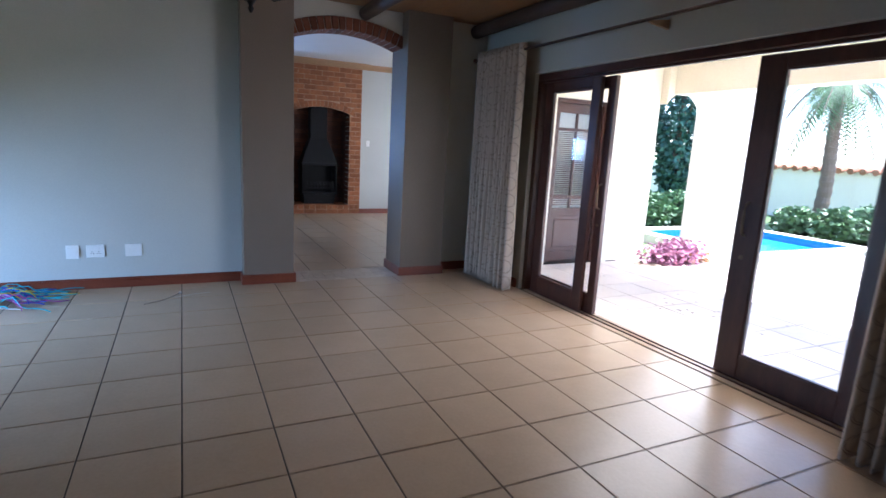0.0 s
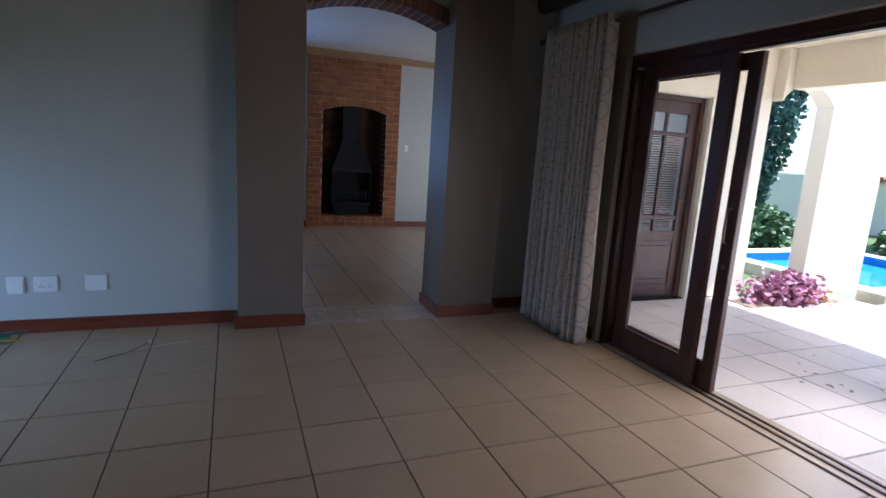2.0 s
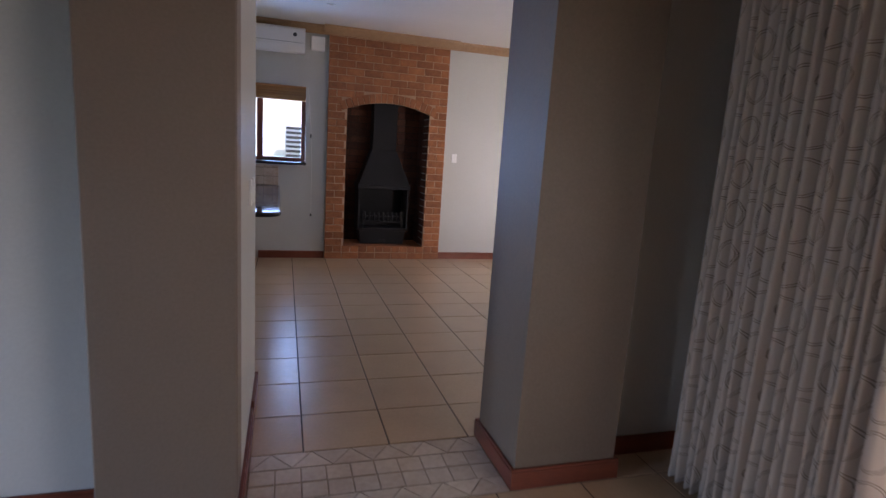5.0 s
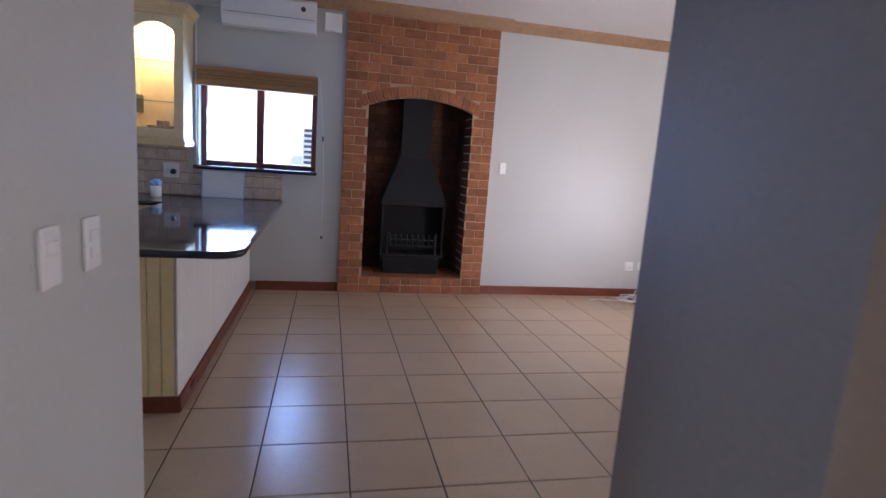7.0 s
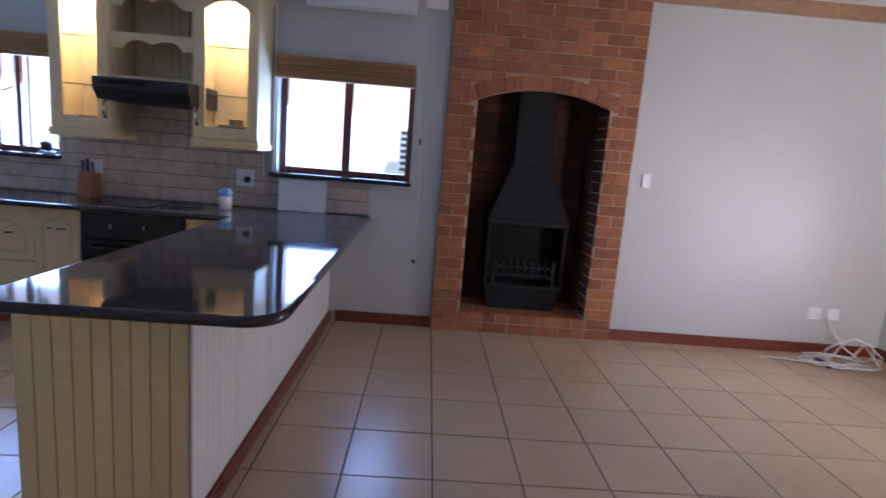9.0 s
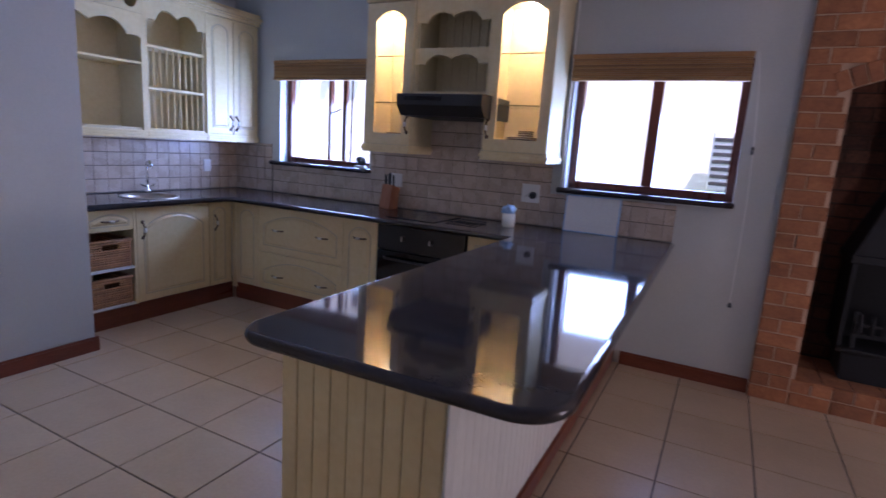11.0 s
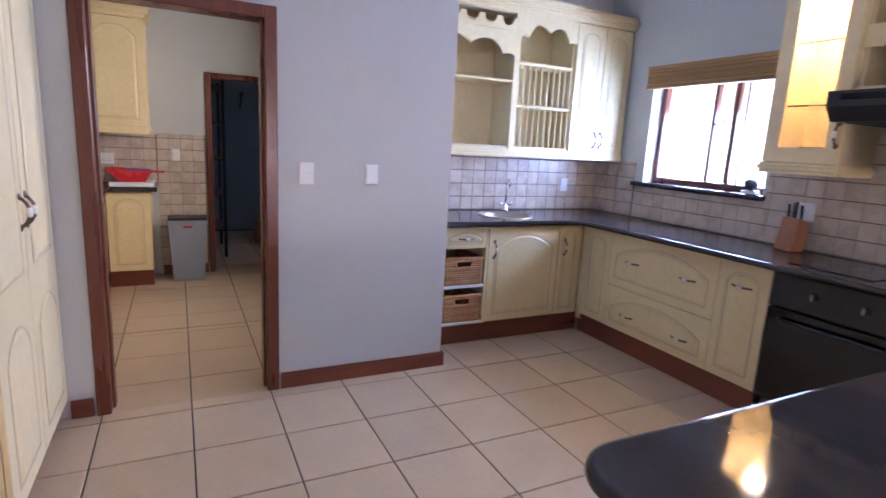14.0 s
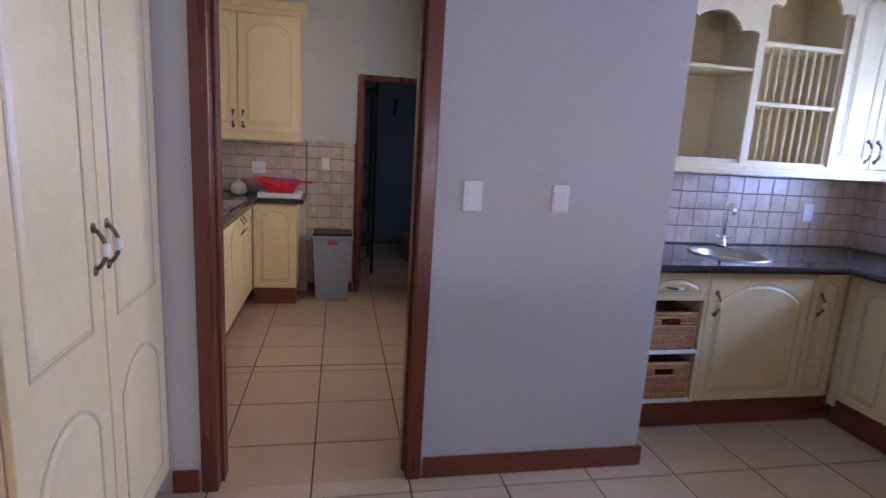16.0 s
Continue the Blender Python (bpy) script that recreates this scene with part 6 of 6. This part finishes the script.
# iron chandelier, of which only the foot hangs low
ch = thing("iron_chandelier", "black wrought iron chandelier hanging from the log ceiling", "chandelier", pose(0.51, 3.0, 1.985))
part("stem", tube([(0, 0, 0.06), (0, 0, 0.68)], 0.012, 8), BLACK_STEEL, ch, smooth=True)
part("finial", lathe([(0.004, -0.03), (0.014, -0.012), (0.008, 0.0), (0.026, 0.03), (0.034, 0.06), (0.014, 0.09)], 16), BLACK_STEEL, ch, smooth=True)
for k in range(5):
    a = k * 2 * math.pi / 5 + 0.4
    arm = part("arm", tube([(0.02 * math.cos(a), 0.02 * math.sin(a), 0.09), (0.12 * math.cos(a), 0.12 * math.sin(a), 0.05), (0.22 * math.cos(a), 0.22 * math.sin(a), 0.09), (0.26 * math.cos(a), 0.26 * math.sin(a), 0.17)], 0.008, 8), BLACK_STEEL, ch, smooth=True)
    part("candle_cup", lathe([(0.012, 0), (0.035, 0.012), (0.014, 0.02), (0.014, 0.09), (0.010, 0.10)], 14, (0.26 * math.cos(a), 0.26 * math.sin(a), 0.17)), PORCELAIN, arm, "ivory candle sleeve", smooth=True)

# ---- outside ----
TD = thing("door_4", "brown timber terrace door with small panes over a solid panel", "door", pose(4.25, 5.74, 0), "", "structure")
part("frame", box(0.0, 0.05, -0.05, 0.05, 0, 2.05, 0.004), DOORWOOD, TD)
part("frame", box(0.80, 0.85, -0.05, 0.05, 0, 2.05, 0.004), DOORWOOD, TD)
part("frame", box(0.05, 0.80, -0.05, 0.05, 2.0, 2.05, 0.004), DOORWOOD, TD)
for a, b in ((0.052, 0.15), (0.70, 0.798)):
    part("stile", box(a, b, -0.02, 0.02, 0.01, 1.998, 0.004), DOORWOOD, TD)
for a, b in ((0.01, 0.14), (0.60, 0.70), (0.82, 0.86), (1.66, 1.70), (1.88, 1.998)):
    part("rail", box(0.15, 0.70, -0.019, 0.019, a, b, 0.004), DOORWOOD, TD)
part("muntin", box(0.41, 0.44, -0.017, 0.017, 0.70, 1.88, 0.003), DOORWOOD, TD)
part("panel", box(0.15, 0.70, -0.008, 0.008, 0.14, 0.60, 0.003), DOORWOOD, TD)
part("panel", box(0.20, 0.65, -0.016, 0.016, 0.19, 0.55, 0.008), DOORWOOD, TD)
part("pane", box(0.15, 0.70, -0.003, 0.003, 0.70, 1.88), GLASS, TD).visible_shadow = False
part("handle", tube([(0.74, -0.02, 1.02), (0.74, -0.05, 1.02), (0.66, -0.05, 1.02)], 0.008, 8), BRASS, TD, smooth=True)
blind4 = thing("wooden_blind", "fine dark slatted blind behind the terrace door's panes", "blind", pose(4.25, 5.79, 0), "lowered blinds")
for k in range(40):
    part("slat", box(0.16, 0.69, -0.010, 0.010, -0.001, 0.001), DOORWOOD, blind4, m=pose(0, 0, 0.74 + 0.0245 * k, 40))
trim = bmesh.new()
box(5.10, 5.26, 5.60, 5.632, -0.01, 2.22, bm=trim)
box(4.10, 4.25, 5.60, 5.632, -0.01, 2.22, bm=trim)
box(4.25, 5.10, 5.60, 5.632, 2.06, 2.22, bm=trim)
solid("trim_terrace_door", trim, CREAM_WALL, "raised cream plaster surround of the terrace door", "trim", "structure")


def leaf_mass(name_part, parent, material, count, place, size, seed, flat=0.5):
    """Many small four-sided leaves at places drawn by place(rng)."""
    rg = random.Random(seed)
    verts, faces = [], []
    for k in range(count):
        p = Vector(place(rg))
        d = Vector((rg.gauss(0, 1), rg.gauss(0, 1), rg.gauss(0, flat))).normalized()
        s = d.cross(Vector((rg.gauss(0, 1), rg.gauss(0, 1), rg.gauss(0, 1)))).normalized()
        L, W = size * rg.uniform(0.6, 1.4), size * rg.uniform(0.25, 0.45)
        i = len(verts)
        verts += [p, p + d * L * 0.5 + s * W, p + d * L, p + d * L * 0.5 - s * W]
        faces.append((i, i + 1, i + 2, i + 3))
    me = bpy.data.meshes.new(name_part)
    me.from_pydata([tuple(v) for v in verts], [], faces)
    me.materials.append(material)
    return part(name_part, me, None, parent)


def ball(cx, cy, cz, rx, ry, rz):
    def place(rg):
        v = Vector((rg.gauss(0, 1), rg.gauss(0, 1), rg.gauss(0, 1))).normalized() * rg.uniform(0.35, 1.0) ** 0.5
        lump = 1 + 0.25 * noise.noise(v * 2.3 + Vector((cx, cy, cz)))
        return (cx + rx * v.x * lump, cy + ry * v.y * lump, cz + rz * v.z * lump)
    return place


pl = thing("purple_plant", "low purple-leaved bed plant at the foot of the terrace arch", "plant", pose(6.22, 5.34, -0.012))
leaf_mass("foliage", pl, LEAF_PURPLE, 2200, lambda rg: (rg.gauss(0, 0.20), rg.gauss(0, 0.09), abs(rg.gauss(0.10, 0.09))), 0.07, 21)
leaf_mass("dry_foliage", pl, BLIND, 300, lambda rg: (0.36 + rg.gauss(0, 0.16), rg.gauss(0, 0.1), abs(rg.gauss(0, 0.06))), 0.07, 22)
part("soil", box(-0.65, 0.75, -0.15, 0.15, -0.004, 0.012, 0.004), BARK, pl, "dark planting soil")

pool = thing("swimming_pool", "blue swimming pool with a pale stone coping", "pool", pose(0, 0, -0.13))
POOL = (8.2, 11.0, 5.6, 7.78)
part("water", box(POOL[0], POOL[1], POOL[2], POOL[3], -0.05, 0.0), WATER, pool)
o = [(POOL[0] - 0.35, POOL[2] - 0.35), (POOL[1] + 0.35, POOL[2] - 0.35), (POOL[1] + 0.35, POOL[3] + 0.35), (POOL[0] - 0.35, POOL[3] + 0.35)]
part("waterline_tile", ring([(POOL[0] - 0.02, POOL[2] - 0.02), (POOL[1] + 0.02, POOL[2] - 0.02), (POOL[1] + 0.02, POOL[3] + 0.02), (POOL[0] - 0.02, POOL[3] + 0.02)], [(POOL[0], POOL[2]), (POOL[1], POOL[2]), (POOL[1], POOL[3]), (POOL[0], POOL[3])], -0.04, 0.13, "z"), POOLTILE, pool, "blue waterline tiles")
part("coping", ring(o, [(POOL[0] - 0.02, POOL[2] - 0.02), (POOL[1] + 0.02, POOL[2] - 0.02), (POOL[1] + 0.02, POOL[3] + 0.02), (POOL[0] - 0.02, POOL[3] + 0.02)], -0.03, 0.14, "z"), STONE, pool, "pale stone coping")
solid("pavement_pool", box(7.3, 16.0, -4.0, 5.04, -0.16, -0.016), STONE, "pale paving round the swimming pool", "pavement", "structure")


def cypress(x, y, h, r, seed, label):
    t = thing("cypress", label, "tree", pose(x, y, -0.16), "garden trees")
    part("trunk", tube([(0, 0, 0), (0.03, 0.02, h * 0.3), (0, 0, h * 0.6), (0, 0, h * 0.9)], 0.1, 8, radii=[0.13, 0.11, 0.07, 0.02]), BARK, t)
    rg0 = random.Random(seed)
    for k in range(7):
        a, z = rg0.uniform(0, 6.28), h * rg0.uniform(0.2, 0.8)
        part("limb", tube([(0, 0, z), (r * 0.4 * math.cos(a), r * 0.4 * math.sin(a), z + 0.4), (r * 0.8 * math.cos(a), r * 0.8 * math.sin(a), z + 0.9)], 0.03, 6, radii=[0.04, 0.025, 0.01]), BARK, t)

    def place(rg):
        z = rg.uniform(0.06, 1.0)
        a = rg.uniform(0, 6.28)
        rr = r * (math.sin(math.pi * min(1, 0.18 + 0.82 * (1 - z) ** 0.8)) ** 0.7) * rg.uniform(0.3, 1.0) ** 0.5
        rr *= 1 + 0.35 * noise.noise(Vector((2 * math.cos(a), 2 * math.sin(a), z * 6 + seed)))
        return (rr * math.cos(a), rr * math.sin(a), z * h)
    leaf_mass("crown", t, LEAF_BLUE, 9000, place, 0.16, seed, 1.2)
    return t


cypress(13.15, 11.6, 7.5, 1.05, 31, "tall dense blue-green cypress tree behind the pool")
cypress(9.9, 11.9, 4.6, 1.1, 35, "dense green cypress tree outside the living room window")
cypress(11.9, 12.6, 6.0, 0.9, 33, "dense blue-green cypress tree behind the pool")


def palm(x, y, h, seed, label):
    t = thing("palm_tree", label, "tree", pose(x, y, -0.16), "garden trees")
    rg = random.Random(seed)
    tr = bmesh.new()
    n_ = 26
    tube([(0.05 * math.sin(k * 0.3), 0.03 * math.cos(k * 0.25), h * k / n_) for k in range(n_ + 1)], 0.2, 12, tr, radii=[(0.17 - 0.05 * k / n_) * (1.08 if k % 2 else 0.94) for k in range(n_ + 1)])
    part("trunk", tr, BARK, t)
    for k in range(26):
        a = k * 2.4 + rg.uniform(-0.2, 0.2)
        lift = rg.uniform(-0.3, 1.1)
        L = rg.uniform(0.9, 1.35)
        verts, faces = [], []
        spine = []
        for s in range(13):
            u_ = s / 12
            spine.append(Vector((L * u_ * math.cos(a), L * u_ * math.sin(a), h + lift * u_ * 1.1 - 1.5 * u_ * u_)))
        side = Vector((-math.sin(a), math.cos(a), 0))
        for s in range(1, 12):
            for sg in (-1, 1):
                for e in (0.0, 0.5):
                    p = spine[s].lerp(spine[s + 1], e)
                    d = (spine[s + 1] - spine[s]).normalized()
                    tip = p + side * sg * 0.42 * math.sin(math.pi * (0.12 + 0.8 * s / 12)) + d * 0.22 - Vector((0, 0, 0.14))
                    i = len(verts)
                    verts += [p, p + d * 0.05, tip]
                    faces.append((i, i + 1, i + 2))
        me = bpy.data.meshes.new("frond")
        me.from_pydata([tuple(v) for v in verts], [], faces)
        me.materials.append(LEAF)
        fr_ = part("frond", me, None, t)
        part("midrib", tube([tuple(v) for v in spine], 0.012, 5), BARK, fr_)
    return t


palm(14.6, 8.25, 3.5, 41, "palm tree with drooping fronds in the garden")
for k, (x, y, r, m_, word) in enumerate(((12.6, 7.6, 0.42, LEAF, "green"), (12.5, 6.7, 0.45, LEAF, "green"), (12.9, 5.9, 0.42, LEAF, "green"), (9.55, 9.05, 0.52, LEAF, "green"), (10.6, 9.1, 0.55, LEAF, "green"), (13.4, 6.5, 0.5, LEAF, "green"))):
    sh = thing("garden_shrub", word + " leafy garden shrub beside the pool", "shrub", pose(x, y, -0.16), "garden shrubs")
    part("stem", tube([(0, 0, 0), (0.05, 0.02, 0.3), (0.02, 0.05, 0.55)], 0.03, 6), BARK, sh)
    leaf_mass("foliage", sh, m_, 1800, ball(0, 0, r * 0.75, r, r, r * 0.75), 0.13, 50 + k)

gw = solid("wall_garden", box(16.6, 16.85, -12, 20, -0.16, 1.30), CREAM_WALL, "cream garden wall with a tiled coping beyond the pool", "wall", "structure")
for k in range(60):
    part("coping_tile", tube([(16.45, -6 + 0.3 * k, 1.31), (16.725, -6 + 0.3 * k, 1.37), (17.0, -6 + 0.3 * k, 1.31)], 0.09, 8), ROOF_TILE, gw)
lit = thing("leaf_litter", "a few dry brown leaves on the terrace tiles", "debris", pose(4.6, 3.6, -0.008))
rg = random.Random(8)
for k in range(22):
    lm = bmesh.new()
    s = rg.uniform(0.012, 0.03)
    lm.faces.new([lm.verts.new(v) for v in ((-s, 0, 0.001), (0, -s * 0.5, 0.006), (s, 0, 0.002), (0, s * 0.5, 0.005))])
    part("leaf", lm, BARK, lit, m=pose(rg.gauss(0, 0.35), rg.gauss(0, 0.35), 0.002, 0, 0, rg.uniform(0, 360)))

# outside the kitchen windows
cond = thing("outdoor_condenser", "white outdoor air conditioner with a dark grille on the neighbour's wall", "air conditioner", pose(1.72, 13.3, 1.15))
part("housing", box(-0.42, 0.42, -0.30, -0.06, 0, 0.62, 0.02, 2), WHITE_PLASTIC, cond)
part("grille", lathe([(0.24, 0), (0.24, 0.01), (0.20, 0.014)], 28), ASH, cond, "dark round fan grille", pose(0.14, -0.30, 0.31, 90))
for s in (-0.3, 0.3):
    part("bracket", box(s - 0.02, s + 0.02, -0.32, 0.0, -0.04, 0.0), ASH, cond)
for k in range(7):
    part("louvre", box(-0.40, -0.13, -0.306, -0.298, 0.06 + 0.075 * k, 0.10 + 0.075 * k, 0.002), ASH, cond, "dark louvre")
eave = thing("neighbour_roof", "terracotta tiled eave of the neighbouring house", "roof", pose(0, 0, 0), "", "structure")
for k in range(40):
    part("roof_tile", tube([(-9 + 0.5 * k, 13.32, 3.30), (-9 + 0.5 * k, 14.8, 4.0)], 0.2, 8), ROOF_TILE, eave)
for k in range(9):
    part("rafter", box(-5.6 + 0.55 * k, -5.5 + 0.55 * k, 13.2, 13.3, 2.72, 2.9), DOORWOOD, eave, "dark rafter end")

# ---- floor and wall pieces ----
def tile_mesh(name, w, h, t, bev, material):
    bm = bmesh.new()
    z0, z1 = -t, 0.0
    a, b = w / 2, h / 2
    lo = [bm.verts.new((sx * a, sy * b, z)) for z in (z0, z1 - bev) for sx, sy in ((-1, -1), (1, -1), (1, 1), (-1, 1))]
    top = [bm.verts.new((sx * (a - bev), sy * (b - bev), z1)) for sx, sy in ((-1, -1), (1, -1), (1, 1), (-1, 1))]
    for i in range(4):
        j = (i + 1) % 4
        bm.faces.new((lo[i], lo[j], lo[4 + j], lo[4 + i]))
        bm.faces.new((lo[4 + i], lo[4 + j], top[j], top[i]))
    bm.faces.new(top)
    return link_mesh(name, bm, material)


def lay_tiles(floor, x0, x1, y0, y1, ox, oy, pitch, joint, material, top=0.0, thick=0.012, skip=None):
    """Tiles on a grid through (ox, oy), cut at the edges of the field."""
    cache = {}
    i0, i1 = math.floor((x0 - ox) / pitch), math.ceil((x1 - ox) / pitch)
    j0, j1 = math.floor((y0 - oy) / pitch), math.ceil((y1 - oy) / pitch)
    for i in range(i0, i1):
        for j in range(j0, j1):
            ax, bx = max(x0, ox + i * pitch + joint / 2), min(x1, ox + (i + 1) * pitch - joint / 2)
            ay, by = max(y0, oy + j * pitch + joint / 2), min(y1, oy + (j + 1) * pitch - joint / 2)
            if bx - ax < 0.02 or by - ay < 0.02 or (skip and skip((ax + bx) / 2, (ay + by) / 2)):
                continue
            key = (round(bx - ax, 3), round(by - ay, 3))
            if key not in cache:
                cache[key] = tile_mesh("tile", bx - ax, by - ay, thick, 0.0018, material)
            dz = random.uniform(-0.0006, 0.0006)
            part("tile", cache[key], None, floor, m=pose((ax + bx) / 2, (ay + by) / 2, top + dz, random.uniform(-0.05, 0.05), random.uniform(-0.05, 0.05)))


P = 0.406
lay_tiles(FLOOR_A, -2.6, 3.27, -1.2, 5.456, 0.155, 3.930, P, 0.007, TILE)
lay_tiles(FLOOR_B, -1.945, 5.71, 5.924, 10.50, -1.03, 8.312, P, 0.007, TILE)
for fx0, fx1 in ((-2.6, 0.668), (2.785, 3.265)):
    lay_tiles(FLOOR_A, fx0, fx1, 5.463, 5.64, 0.155, 3.930 + 4 * 0.406 - 0.16, P, 0.007, TILE)
lay_tiles(FLOOR_B, -3.14, -1.944, 8.57, 10.3, -1.03, 8.312, P, 0.007, TILE)
lay_tiles(FLOOR_B, -3.14, -1.944, 6.2, 8.38, -1.03, 8.312, P, 0.007, TILE)
lay_tiles(FLOOR_S, -7.3, -3.154, 5.9, 8.38, -1.03, 8.312, P, 0.007, TILE)
lay_tiles(FLOOR_P, 3.50, 7.25, -0.8, 5.63, 3.50, 5.4, P, 0.008, PATIO_TILE, top=-0.010)


def wall_tiles(name, label, m, fields, pitch, joint, backing_depth=0.006):
    """Tiles over fields (x0, x1, y0, y1) of the local xy plane, with their faces towards +z."""
    bm = bmesh.new()
    for x0, x1, y0, y1 in fields:
        box(x0, x1, y0, y1, 0.0005, backing_depth, bm=bm)
    b = solid(name, bm, WALL_GROUT, label, "wall tiles", "structure", m)
    cache = {}
    for x0, x1, y0, y1 in fields:
        i0, i1, j0, j1 = math.floor(x0 / pitch), math.ceil(x1 / pitch), math.floor((y0 - 0.906) / pitch), math.ceil((y1 - 0.906) / pitch)
        for i in range(i0, i1):
            for j in range(j0, j1):
                ax, bx = max(x0, i * pitch + joint * 0.22), min(x1, (i + 1) * pitch - joint * 0.22)
                ay, by = max(y0, 0.906 + j * pitch + joint / 2), min(y1, 0.906 + (j + 1) * pitch - joint / 2)
                if bx - ax < 0.02 or by - ay < 0.015:
                    continue
                key = (round(bx - ax, 3), round(by - ay, 3))
                if key not in cache:
                    cache[key] = tile_mesh("tile", bx - ax, by - ay, 0.007, 0.0022, SPLASH)
                part("tile", cache[key], None, b, m=pose((ax + bx) / 2, (ay + by) / 2, backing_depth + 0.005 + random.uniform(-0.0007, 0.0007), random.uniform(-0.4, 0.4), random.uniform(-0.4, 0.4)))
    return b


ST = 0.106
wall_tiles("splashback_north", "beige square tiles with brown grout behind the worktop", pose(0, 10.50, 0, 90),
           [(-2.826, -2.35, 0.904, 1.352), (-2.35, -1.20, 0.904, 1.163), (-1.20, 0.380, 0.904, 1.645), (0.380, 1.232, 0.904, 1.148)], ST, 0.0055)
wall_tiles("splashback_west", "beige square tiles with brown grout behind the prep sink", pose(-2.83, 0, 0, 90, 0, 90), [(8.572, 10.485, 0.904, 1.352)], ST, 0.006)
wall_tiles("splashback_scullery", "beige square tiles with brown grout on the scullery wall", pose(-4.85, 0, 0, 90, 0, 90),
           [(5.94, 6.90, 0.904, 1.362), (6.90, 7.328, 0.095, 1.375)], ST, 0.006)

# threshold under the arch
for a, b in ((5.575, 5.683), (5.687, 5.795)):
    lay_tiles(FLOOR_T, 1.175, 2.25, a, b, 1.175, a, 0.1075, 0.005, MARBLE)
tri_w = 0.179
for y0, y1 in ((5.464, 5.571), (5.799, 5.916)):
    for k in range(7):
        x0 = 1.175 + k * tri_w
        for up in ((0, 1) if k < 6 else (0,)):
            bm = bmesh.new()
            g = 0.0025
            pts = [(x0 + g, y0), (x0 + tri_w - g, y0), (x0 + tri_w / 2, y1 - g)] if up else [(x0 - tri_w / 2 + 2 * g, y1), (x0 + tri_w / 2 - 2 * g, y1), (x0, y0 + 2 * g)]
            if not up:
                pts = [(min(2.25, max(1.175, px)), py) for px, py in pts]
            prism(pts, -0.010, 0.0, "z", bm=bm)
            part("marble_piece", bm, MARBLE, FLOOR_T)
